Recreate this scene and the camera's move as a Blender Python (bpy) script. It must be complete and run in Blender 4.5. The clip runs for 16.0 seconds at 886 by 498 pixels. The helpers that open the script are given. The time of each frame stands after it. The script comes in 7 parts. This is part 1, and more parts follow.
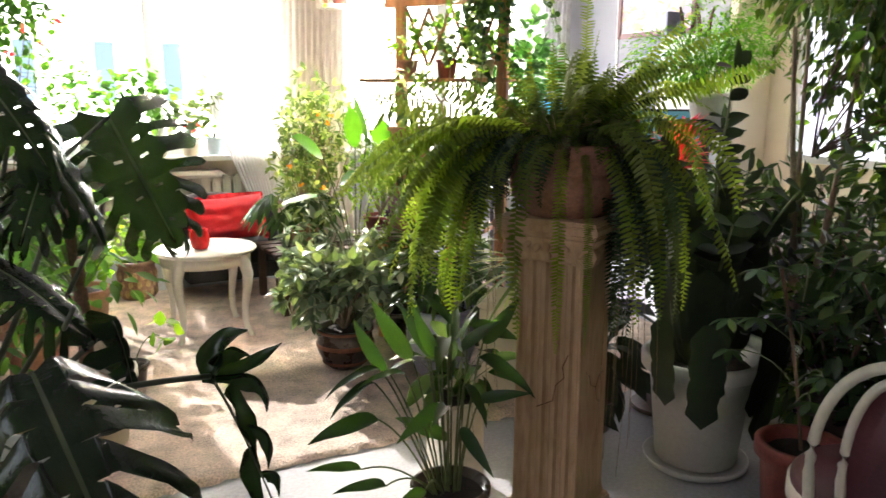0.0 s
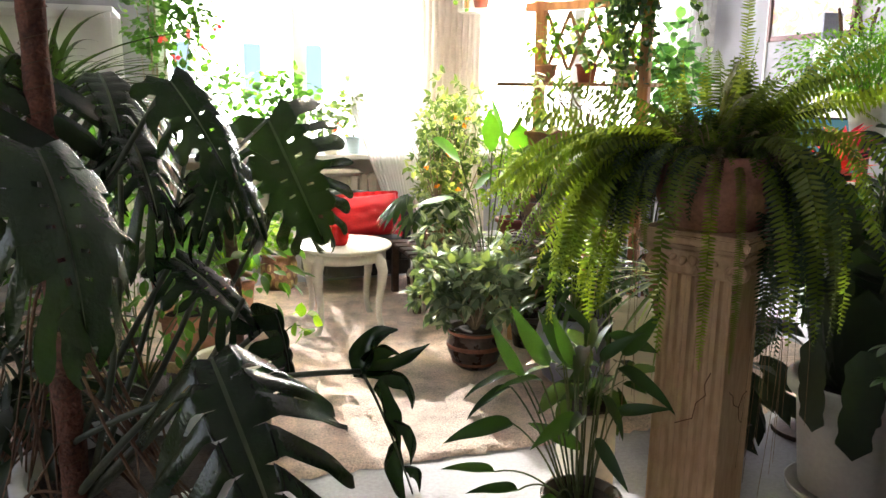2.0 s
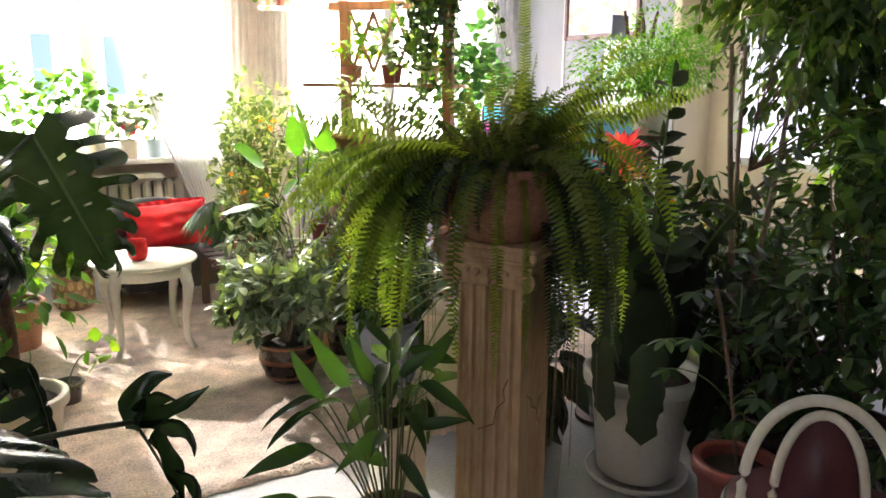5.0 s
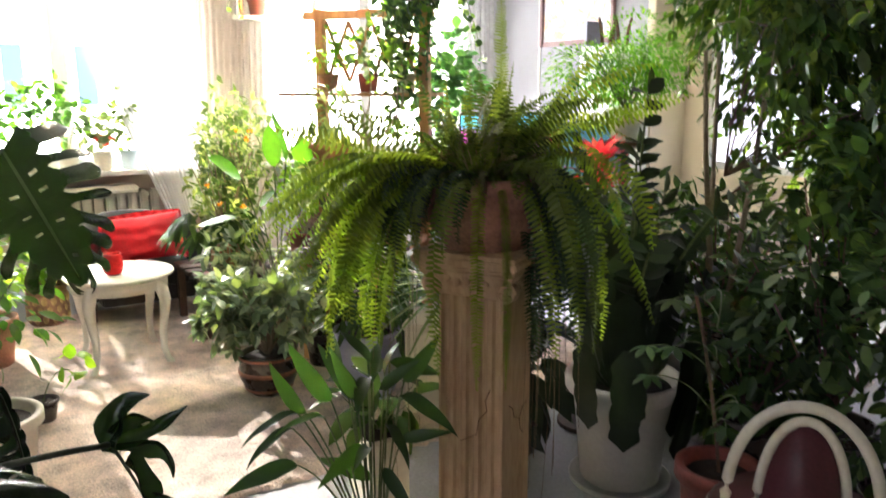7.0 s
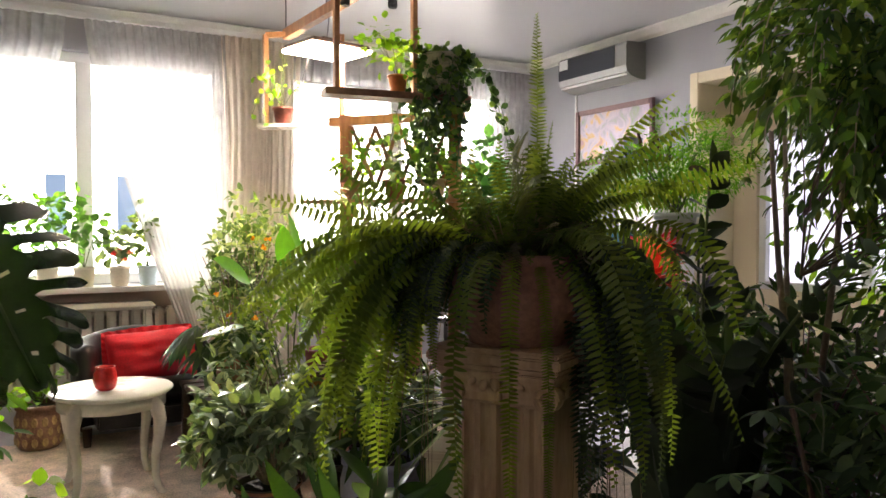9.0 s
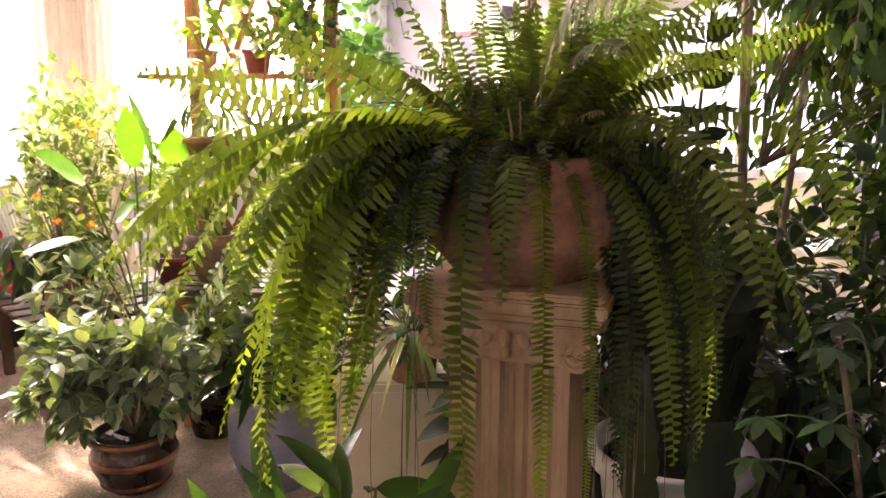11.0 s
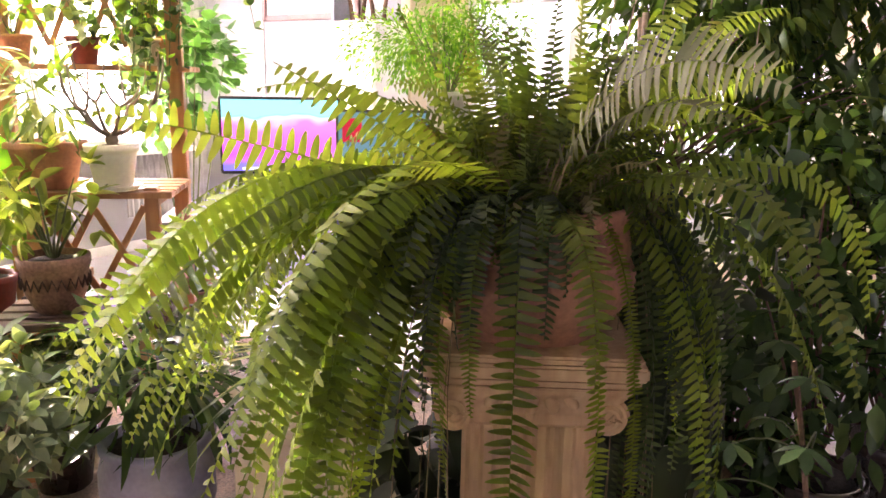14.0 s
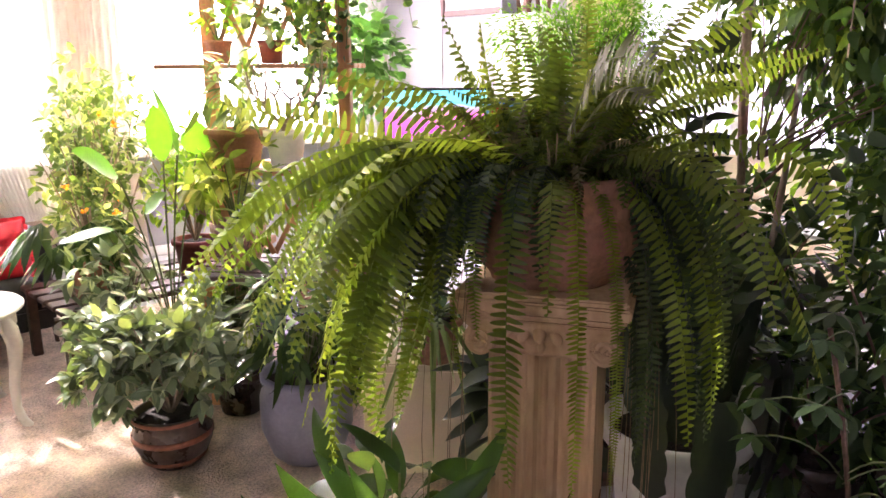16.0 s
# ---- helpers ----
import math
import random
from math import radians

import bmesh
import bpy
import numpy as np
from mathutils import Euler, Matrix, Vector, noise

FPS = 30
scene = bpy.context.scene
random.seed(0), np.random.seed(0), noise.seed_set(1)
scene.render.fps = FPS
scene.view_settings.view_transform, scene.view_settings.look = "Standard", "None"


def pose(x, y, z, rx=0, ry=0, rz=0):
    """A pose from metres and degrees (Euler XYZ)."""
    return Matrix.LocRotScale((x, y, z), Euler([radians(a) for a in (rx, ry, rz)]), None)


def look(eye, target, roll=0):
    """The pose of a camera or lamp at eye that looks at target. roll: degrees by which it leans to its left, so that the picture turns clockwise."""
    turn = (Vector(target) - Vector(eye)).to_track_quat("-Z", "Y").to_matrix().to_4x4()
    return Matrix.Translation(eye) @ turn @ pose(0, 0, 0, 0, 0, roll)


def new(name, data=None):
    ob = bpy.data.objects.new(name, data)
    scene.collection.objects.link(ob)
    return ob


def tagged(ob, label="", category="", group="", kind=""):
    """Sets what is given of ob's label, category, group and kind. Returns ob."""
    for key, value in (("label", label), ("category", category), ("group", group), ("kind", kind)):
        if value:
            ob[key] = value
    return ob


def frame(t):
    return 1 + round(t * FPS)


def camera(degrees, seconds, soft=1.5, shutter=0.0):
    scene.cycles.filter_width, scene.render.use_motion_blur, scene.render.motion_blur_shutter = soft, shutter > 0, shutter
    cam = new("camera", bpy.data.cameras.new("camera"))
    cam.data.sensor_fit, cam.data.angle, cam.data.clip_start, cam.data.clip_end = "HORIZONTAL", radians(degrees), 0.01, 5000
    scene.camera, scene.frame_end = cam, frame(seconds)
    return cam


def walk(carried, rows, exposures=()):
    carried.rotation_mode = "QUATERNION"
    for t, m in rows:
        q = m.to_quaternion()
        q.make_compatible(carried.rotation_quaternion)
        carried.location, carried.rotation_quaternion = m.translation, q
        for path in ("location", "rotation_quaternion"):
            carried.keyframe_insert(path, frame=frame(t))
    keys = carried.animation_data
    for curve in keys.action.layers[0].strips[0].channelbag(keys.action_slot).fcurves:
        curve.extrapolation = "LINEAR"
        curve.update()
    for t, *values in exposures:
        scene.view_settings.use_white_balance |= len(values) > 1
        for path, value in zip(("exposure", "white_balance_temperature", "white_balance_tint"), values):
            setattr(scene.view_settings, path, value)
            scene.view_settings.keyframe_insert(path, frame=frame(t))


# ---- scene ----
cam = camera(60.48, 16.0, shutter=0.5)
PATH = [
    (0.0, pose(-0.000, 0.000, 1.351, 78.27, 0, -27.47) @ pose(0, 0, 0, 0, 0, 0.11)),
    (0.5, pose(-0.026, 0.002, 1.348, 78.48, 0, -25.02) @ pose(0, 0, 0, 0, 0, 0.46)),
    (1.0, pose(-0.053, 0.007, 1.357, 78.41, 0, -21.95) @ pose(0, 0, 0, 0, 0, 0.52)),
    (1.5, pose(-0.061, 0.011, 1.360, 78.33, 0, -19.56) @ pose(0, 0, 0, 0, 0, 0.57)),
    (2.0, pose(-0.060, 0.005, 1.369, 78.26, 0, -18.13) @ pose(0, 0, 0, 0, 0, 0.66)),
    (2.5, pose(-0.061, -0.009, 1.389, 78.26, 0, -18.18) @ pose(0, 0, 0, 0, 0, 0.62)),
    (3.0, pose(-0.045, -0.007, 1.398, 78.20, 0, -19.49) @ pose(0, 0, 0, 0, 0, 0.47)),
    (3.5, pose(-0.017, 0.001, 1.413, 78.17, 0, -21.28) @ pose(0, 0, 0, 0, 0, 0.57)),
    (4.0, pose(0.021, 0.005, 1.424, 78.03, 0, -24.08) @ pose(0, 0, 0, 0, 0, 0.42)),
    (4.5, pose(0.060, 0.007, 1.423, 78.17, 0, -27.90) @ pose(0, 0, 0, 0, 0, 0.34)),
    (4.7, pose(0.058, 0.015, 1.430, 77.86, 0, -29.80) @ pose(0, 0, 0, 0, 0, 0.74)),
    (6.8, pose(0.064, 0.030, 1.450, 77.51, 0, -33.30) @ pose(0, 0, 0, 0, 0, -0.10)),
    (7.0, pose(0.064, 0.033, 1.449, 78.09, 0, -32.68) @ pose(0, 0, 0, 0, 0, -0.15)),
    (7.5, pose(0.149, 0.087, 1.402, 86.52, 0, -30.59) @ pose(0, 0, 0, 0, 0, 0.23)),
    (8.0, pose(0.165, 0.137, 1.345, 89.26, 0, -30.08) @ pose(0, 0, 0, 0, 0, 0.41)),
    (8.5, pose(0.234, 0.260, 1.281, 88.63, 0, -29.87) @ pose(0, 0, 0, 0, 0, 0.30)),
    (9.0, pose(0.296, 0.347, 1.266, 88.41, 0, -30.02) @ pose(0, 0, 0, 0, 0, 0.01)),
    (9.5, pose(0.368, 0.496, 1.244, 87.21, 0, -30.96) @ pose(0, 0, 0, 0, 0, -0.20)),
    (10.0, pose(0.377, 0.662, 1.249, 83.35, 0, -35.56) @ pose(0, 0, 0, 0, 0, -0.22)),
    (12.3, pose(0.321, 1.211, 1.350, 77.19, 0, -53.65) @ pose(0, 0, 0, 0, 0, 1.18)),
    (12.5, pose(0.316, 1.244, 1.355, 77.47, 0, -56.66) @ pose(0, 0, 0, 0, 0, 1.31)),
    (13.0, pose(0.311, 1.304, 1.352, 77.63, 0, -60.11) @ pose(0, 0, 0, 0, 0, 1.11)),
    (13.5, pose(0.282, 1.324, 1.359, 77.65, 0, -60.17) @ pose(0, 0, 0, 0, 0, 1.06)),
    (14.0, pose(0.261, 1.307, 1.382, 77.64, 0, -58.79) @ pose(0, 0, 0, 0, 0, 1.04)),
    (14.5, pose(0.257, 1.222, 1.397, 77.67, 0, -57.79) @ pose(0, 0, 0, 0, 0, 0.99)),
    (15.0, pose(0.235, 1.044, 1.410, 77.43, 0, -54.32) @ pose(0, 0, 0, 0, 0, 0.35)),
    (15.5, pose(0.214, 0.941, 1.401, 76.62, 0, -46.30) @ pose(0, 0, 0, 0, 0, -0.50)),
    (16.0, pose(0.196, 0.904, 1.395, 76.71, 0, -43.63) @ pose(0, 0, 0, 0, 0, -0.40)),
]
EXPOSURES = [
    (0.0, 0.95, 6250, 11), (2.5, 0.95, 6250, 11), (4.0, 0.87, 6250, 11), (4.7, 0.87, 6300, 11), (7.2, 1.04, 6250, 10), (7.6, 0.03, 6550, 14), (9.4, 0.06, 6600, 15), (10.1, 0.65, 6900, 28), (12.4, 1.68, 7100, 32), (14.0, 1.72, 6950, 32), (14.6, 1.76, 6950, 28), (15.2, 1.68, 6600, 34), (15.6, 1.6, 6500, 36), (16.0, 1.48, 6450, 30),
]
walk(cam, PATH, EXPOSURES)

# ---- daylight ----
SUN_FROM = Vector((-0.15, 0.84, 0.43)).normalized()
world = bpy.data.worlds.new("world")
scene.world = world
world.use_nodes = True
wn = world.node_tree
sky = wn.nodes.new("ShaderNodeTexSky")
sky.sky_type = 'NISHITA'
sky.sun_disc = False
sky.sun_elevation = math.asin(SUN_FROM.z)
sky.sun_rotation = math.atan2(SUN_FROM.x, SUN_FROM.y)
wn.links.new(sky.outputs[0], wn.nodes["Background"].inputs[0])
wn.nodes["Background"].inputs[1].default_value = 0.12
sun = new("sun", bpy.data.lights.new("sun", 'SUN'))
sun.data.energy = 5.0
sun.data.angle = radians(0.6)
sun.data.color = (1.0, 0.94, 0.85)
sun.matrix_world = look((0, 8, 8), Vector((0, 8, 8)) - SUN_FROM)


# ---- materials ----
def nodes_of(name):
    m = bpy.data.materials.new(name)
    m.use_nodes = True
    nt = m.node_tree
    return m, nt, nt.nodes["Principled BSDF"], nt.nodes["Material Output"]


def mat(name, color, rough=0.6, var=0.12, scale=6.0, fine=60.0, bump=0.1, metal=0.0, dark=None, spec=0.5, dist=0.004,
        stretch=(1, 1, 1)):
    """A surface whose colour drifts at a broad and a fine scale, with a fine relief."""
    m, nt, p, _ = nodes_of(name)
    tc = nt.nodes.new("ShaderNodeTexCoord")
    mp = nt.nodes.new("ShaderNodeMapping")
    mp.inputs["Scale"].default_value = stretch
    nt.links.new(tc.outputs["Object"], mp.inputs[0])
    a, b = nt.nodes.new("ShaderNodeTexNoise"), nt.nodes.new("ShaderNodeTexNoise")
    for n, sc in ((a, scale), (b, fine)):
        n.inputs["Scale"].default_value = sc
        n.inputs["Detail"].default_value = 5
        nt.links.new(mp.outputs[0], n.inputs["Vector"])
    add = nt.nodes.new("ShaderNodeMath")
    add.operation = 'MULTIPLY_ADD'
    add.inputs[1].default_value = 0.5
    nt.links.new(b.outputs[0], add.inputs[0])
    half = nt.nodes.new("ShaderNodeMath")
    half.operation = 'MULTIPLY'
    half.inputs[1].default_value = 0.5
    nt.links.new(a.outputs[0], half.inputs[0])
    nt.links.new(half.outputs[0], add.inputs[2])
    ramp = nt.nodes.new("ShaderNodeValToRGB")
    c = Vector(color)
    lo = Vector(dark) if dark else c * (1 - var * 2)
    ramp.color_ramp.elements[0].position, ramp.color_ramp.elements[1].position = 0.35, 0.65
    ramp.color_ramp.elements[0].color = (*lo, 1)
    ramp.color_ramp.elements[1].color = (*[min(1, v * (1 + var)) for v in c], 1)
    nt.links.new(add.outputs[0], ramp.inputs[0])
    nt.links.new(ramp.outputs[0], p.inputs["Base Color"])
    rr = nt.nodes.new("ShaderNodeMapRange")
    rr.inputs[3].default_value, rr.inputs[4].default_value = max(0.02, rough - 0.1), min(1, rough + 0.1)
    nt.links.new(a.outputs[0], rr.inputs[0])
    nt.links.new(rr.outputs[0], p.inputs["Roughness"])
    p.inputs["Metallic"].default_value = metal
    p.inputs["Specular IOR Level"].default_value = spec
    if bump:
        bn = nt.nodes.new("ShaderNodeBump")
        bn.inputs["Strength"].default_value = bump
        bn.inputs["Distance"].default_value = dist
        nt.links.new(b.outputs[0], bn.inputs["Height"])
        nt.links.new(bn.outputs[0], p.inputs["Normal"])
    return m


def leaf_mat(name, color, tip=None, rough=0.4, thru=0.35, spread=0.35, whole=False, shine=1.0, relief=0.25):
    """A leaf: glossy skin, light passing through, each blade a little different."""
    m, nt, p, out = nodes_of(name)
    geo = nt.nodes.new("ShaderNodeNewGeometry")
    ramp = nt.nodes.new("ShaderNodeValToRGB")
    c = Vector(color)
    t = Vector(tip) if tip else Vector((c.x * 1.9, c.y * 1.5, c.z * 1.2))
    e = ramp.color_ramp.elements
    e[0].position, e[0].color = 0.0, (*(c * (1 - spread)), 1)
    e[1].position, e[1].color = 1.0, (*t, 1)
    mid = ramp.color_ramp.elements.new(0.6)
    mid.color = (*c, 1)
    own = nt.nodes.new("ShaderNodeObjectInfo")
    nt.links.new(own.outputs["Random"] if whole else geo.outputs["Random Per Island"], ramp.inputs[0])
    tc = nt.nodes.new("ShaderNodeTexCoord")
    nz = nt.nodes.new("ShaderNodeTexNoise")
    nz.inputs["Scale"].default_value = 40
    nt.links.new(tc.outputs["Object"], nz.inputs["Vector"])
    mx = nt.nodes.new("ShaderNodeMix")
    mx.data_type, mx.blend_type = 'RGBA', 'MULTIPLY'
    mx.inputs[0].default_value = 0.45
    nt.links.new(ramp.outputs[0], mx.inputs["A"])
    nt.links.new(nz.outputs[0], mx.inputs["B"])
    gain = nt.nodes.new("ShaderNodeMix")
    gain.data_type, gain.blend_type = 'RGBA', 'ADD'
    gain.inputs[0].default_value = 0.25
    nt.links.new(mx.outputs["Result"], gain.inputs["A"])
    nt.links.new(ramp.outputs[0], gain.inputs["B"])
    nt.links.new(gain.outputs["Result"], p.inputs["Base Color"])
    p.inputs["Roughness"].default_value = rough
    bn = nt.nodes.new("ShaderNodeBump")
    bn.inputs["Strength"].default_value = relief
    bn.inputs["Distance"].default_value = 0.002
    nt.links.new(nz.outputs[0], bn.inputs["Height"])
    nt.links.new(bn.outputs[0], p.inputs["Normal"])
    tr = nt.nodes.new("ShaderNodeBsdfTranslucent")
    warm = nt.nodes.new("ShaderNodeMix")
    warm.data_type, warm.blend_type = 'RGBA', 'MULTIPLY'
    warm.inputs[0].default_value = 1.0
    warm.inputs["B"].default_value = (2.2 * shine, 2.2 * shine, 0.5 * shine, 1)
    nt.links.new(gain.outputs["Result"], warm.inputs["A"])
    nt.links.new(warm.outputs["Result"], tr.inputs[0])
    mix = nt.nodes.new("ShaderNodeMixShader")
    mix.inputs[0].default_value = thru
    nt.links.new(p.outputs[0], mix.inputs[1])
    nt.links.new(tr.outputs[0], mix.inputs[2])
    nt.links.new(mix.outputs[0], out.inputs[0])
    return m


def glow(name, color, strength):
    m, nt, p, out = nodes_of(name)
    e = nt.nodes.new("ShaderNodeEmission")
    e.inputs[0].default_value = (*color, 1)
    e.inputs[1].default_value = strength
    nt.links.new(e.outputs[0], out.inputs[0])
    return m


def sheer(name, color, clear, pass_on=0.5, gathered=None):
    """Thin net cloth: part open, part scattering."""
    m, nt, p, out = nodes_of(name)
    p.inputs["Base Color"].default_value = (*color, 1)
    p.inputs["Roughness"].default_value = 0.9
    tr = nt.nodes.new("ShaderNodeBsdfTranslucent")
    tr.inputs[0].default_value = (*color, 1)
    half = nt.nodes.new("ShaderNodeMixShader")
    half.inputs[0].default_value = pass_on
    nt.links.new(p.outputs[0], half.inputs[1])
    nt.links.new(tr.outputs[0], half.inputs[2])
    op = nt.nodes.new("ShaderNodeBsdfTransparent")
    tc = nt.nodes.new("ShaderNodeTexCoord")
    nz = nt.nodes.new("ShaderNodeTexNoise")
    nz.inputs["Scale"].default_value = 14
    nt.links.new(tc.outputs["Object"], nz.inputs["Vector"])
    rg = nt.nodes.new("ShaderNodeMapRange")
    rg.inputs[3].default_value, rg.inputs[4].default_value = clear - 0.12, clear + 0.12
    nt.links.new(nz.outputs[0], rg.inputs[0])
    mix = nt.nodes.new("ShaderNodeMixShader")
    nt.links.new(rg.outputs[0], mix.inputs[0])
    if gathered:
        # the cloth is bunched closer towards its lower end
        xyz = nt.nodes.new("ShaderNodeSeparateXYZ")
        nt.links.new(tc.outputs["Object"], xyz.inputs[0])
        dense = nt.nodes.new("ShaderNodeMapRange")
        dense.inputs[1].default_value, dense.inputs[2].default_value = gathered
        nt.links.new(xyz.outputs[2], dense.inputs[0])
        both = nt.nodes.new("ShaderNodeMath")
        both.operation = 'MULTIPLY'
        nt.links.new(rg.outputs[0], both.inputs[0])
        nt.links.new(dense.outputs[0], both.inputs[1])
        nt.links.new(both.outputs[0], mix.inputs[0])
    nt.links.new(half.outputs[0], mix.inputs[1])
    nt.links.new(op.outputs[0], mix.inputs[2])
    nt.links.new(mix.outputs[0], out.inputs[0])
    return m


def glass(name, color, rough=0.0):
    m, nt, p, _ = nodes_of(name)
    p.inputs["Base Color"].default_value = (*color, 1)
    p.inputs["Roughness"].default_value = rough
    p.inputs["Transmission Weight"].default_value = 1.0
    p.inputs["IOR"].default_value = 1.45
    return m


WALL = mat("grey_wall_paint", (0.34, 0.34, 0.37), 0.85, 0.05, 2.5, 180, 0.12)
# invented colour for the unseen walls, kept dark to cut bounced light
BACKWALL = mat("dark_unseen_wall", (0.34, 0.28, 0.22), 0.85, 0.1, 4, 90, 0.1)
CREAM = mat("cream_wall_paint", (0.72, 0.62, 0.46), 0.85, 0.05, 2.5, 180, 0.1)
CEIL = mat("satin_ceiling", (0.56, 0.56, 0.59), 0.32, 0.03, 1.2, 90, 0.02)
TRIM = mat("white_plaster_trim", (0.78, 0.77, 0.74), 0.6, 0.05, 8, 120, 0.05)
FLOOR = mat("grey_vinyl_floor", (0.42, 0.42, 0.45), 0.38, 0.12, 3, 70, 0.05)
RUG = mat("beige_pile", (0.80, 0.635, 0.535), 0.97, 0.24, 9, 110, 1.0, dist=0.015)
PVC = mat("white_plastic", (0.80, 0.80, 0.80), 0.35, 0.03, 5, 90, 0.02)
SILL = mat("white_sill", (0.78, 0.76, 0.72), 0.4, 0.05, 5, 80, 0.03)
NET = sheer("white_net_curtain", (0.90, 0.89, 0.89), 0.64, 0.22)
NETFULL = sheer("gathered_net", (0.87, 0.86, 0.84), 0.60, 0.10, (1.2, 2.15))
DRAPE = sheer("cream_curtain", (0.80, 0.72, 0.62), 0.12)
PANE = glass("window_glass", (1, 1, 1))
STONE = mat("sand_plaster", (0.58, 0.40, 0.245), 0.8, 0.12, 6, 60, 0.25, dark=(0.44, 0.275, 0.155), stretch=(1, 1, 0.22))
TERRA = mat("terracotta", (0.38, 0.185, 0.115), 0.85, 0.2, 9, 80, 0.25, dark=(0.24, 0.12, 0.08))
SOIL = mat("potting_soil", (0.035, 0.024, 0.018), 0.95, 0.4, 20, 140, 1.0, dist=0.01)
WHITEPOT = mat("white_pot_plastic", (0.66, 0.65, 0.63), 0.4, 0.06, 6, 60, 0.04)
CREAMPOT = mat("ivory_pot_plastic", (0.88, 0.85, 0.76), 0.4, 0.05, 6, 60, 0.04)
BEIGEPOT = mat("cream_pot_plastic", (0.72, 0.66, 0.52), 0.45, 0.07, 6, 60, 0.04)
REDPOT = mat("red_clay", (0.22, 0.048, 0.036), 0.6, 0.15, 9, 70, 0.1)
BROWNPOT = mat("glazed_brown", (0.055, 0.035, 0.028), 0.28, 0.3, 10, 60, 0.08)
RUST = mat("rust_band", (0.24, 0.085, 0.045), 0.45, 0.2, 10, 60, 0.08)
GOLDPOT = mat("straw_weave", (0.50, 0.36, 0.17), 0.7, 0.2, 12, 90, 0.4, dark=(0.25, 0.16, 0.07))
CARVED = mat("carved_brown", (0.30, 0.17, 0.11), 0.6, 0.2, 12, 90, 0.4, dark=(0.13, 0.065, 0.04))
BLUEPOT = mat("pale_blue_pot", (0.50, 0.62, 0.68), 0.4, 0.05, 6, 60, 0.03)
LILAC = mat("lilac_grey_pot", (0.25, 0.26, 0.36), 0.35, 0.1, 6, 60, 0.05)
WOOD = mat("orange_pine", (0.52, 0.26, 0.11), 0.45, 0.2, 5, 30, 0.15, dark=(0.32, 0.13, 0.05), stretch=(1, 1, 0.12))
DARKWOOD = mat("dark_wood", (0.085, 0.045, 0.03), 0.5, 0.25, 6, 40, 0.15)
TABLEWHITE = mat("ivory_lacquer", (0.80, 0.76, 0.68), 0.28, 0.04, 5, 60, 0.03)
BLACK = mat("black_leather", (0.018, 0.017, 0.018), 0.42, 0.3, 12, 160, 0.25)
RED = mat("red_satin", (0.80, 0.010, 0.022), 0.5, 0.12, 9, 110, 0.2)
MAROON = mat("maroon_vinyl", (0.085, 0.016, 0.024), 0.45, 0.15, 9, 120, 0.15)
CHAIRWHITE = mat("cream_enamel", (0.74, 0.68, 0.56), 0.3, 0.06, 9, 60, 0.03)
BARK = mat("brown_bark", (0.13, 0.075, 0.045), 0.9, 0.3, 14, 60, 0.6, dist=0.008)
PALEBARK = mat("pale_bark", (0.30, 0.23, 0.16), 0.85, 0.2, 14, 60, 0.4)
COIR = mat("coir_pole", (0.14, 0.055, 0.035), 0.98, 0.35, 22, 120, 1.0, dist=0.01)
STEM = mat("green_stem", (0.10, 0.13, 0.04), 0.55, 0.2, 12, 60, 0.1)
DARKSTEM = mat("dark_green_stem", (0.035, 0.045, 0.022), 0.5, 0.2, 12, 60, 0.1)
DRYSTEM = mat("dry_stem", (0.24, 0.17, 0.09), 0.8, 0.25, 14, 60, 0.2)
METAL = mat("grey_metal", (0.35, 0.35, 0.37), 0.35, 0.08, 9, 60, 0.03, metal=0.8)
SCREENBLACK = mat("black_plastic", (0.02, 0.02, 0.022), 0.4, 0.1, 9, 60, 0.03)
PICWOOD = mat("mauve_frame", (0.20, 0.105, 0.10), 0.5, 0.15, 12, 60, 0.1)
CRACK = mat("crack_shade", (0.16, 0.085, 0.045), 0.95, 0.1, 20, 90, 0.1)
TASSEL = mat("grey_tassel", (0.12, 0.12, 0.125), 0.9, 0.3, 20, 90, 0.4)

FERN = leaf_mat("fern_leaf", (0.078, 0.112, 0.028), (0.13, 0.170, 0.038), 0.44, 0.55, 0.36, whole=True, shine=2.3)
FERNPALE = leaf_mat("fern_leaf_old", (0.09, 0.118, 0.035), (0.12, 0.135, 0.045), 0.5, 0.45, 0.3, whole=True, shine=1.5)
# darker copy of FERN: shade near the pot and far side put into colour
FERNSHADE = leaf_mat("fern_leaf_shaded", (0.035, 0.062, 0.020), (0.07, 0.10, 0.03), 0.42, 0.3, 0.35, whole=True)
# near copy of FERN with about half its translucent strength
FERNDULL = leaf_mat("fern_leaf_dull", (0.070, 0.105, 0.022), (0.12, 0.15, 0.035), 0.55, 0.5, 0.4, whole=True, shine=1.15)
FERNCURL = leaf_mat("fern_leaf_withered", (0.13, 0.12, 0.05), (0.28, 0.23, 0.13), 0.5, 0.3, whole=True)
FERNDRY = leaf_mat("fern_leaf_pale", (0.078, 0.090, 0.038), (0.11, 0.118, 0.055), 0.6, 0.22, whole=True)
MONST = leaf_mat("monstera_leaf", (0.011, 0.024, 0.011), (0.017, 0.038, 0.014), 0.22, 0.15, relief=0.6)
LEAFRIB = mat("pale_leaf_rib", (0.055, 0.08, 0.032), 0.4, 0.1, 20, 90, 0.05)
LILY = leaf_mat("lily_leaf", (0.018, 0.048, 0.015), (0.055, 0.125, 0.028), 0.36, 0.3, whole=True)
FICUS = leaf_mat("ficus_leaf", (0.042, 0.085, 0.022), (0.12, 0.17, 0.04), 0.24, 0.40)
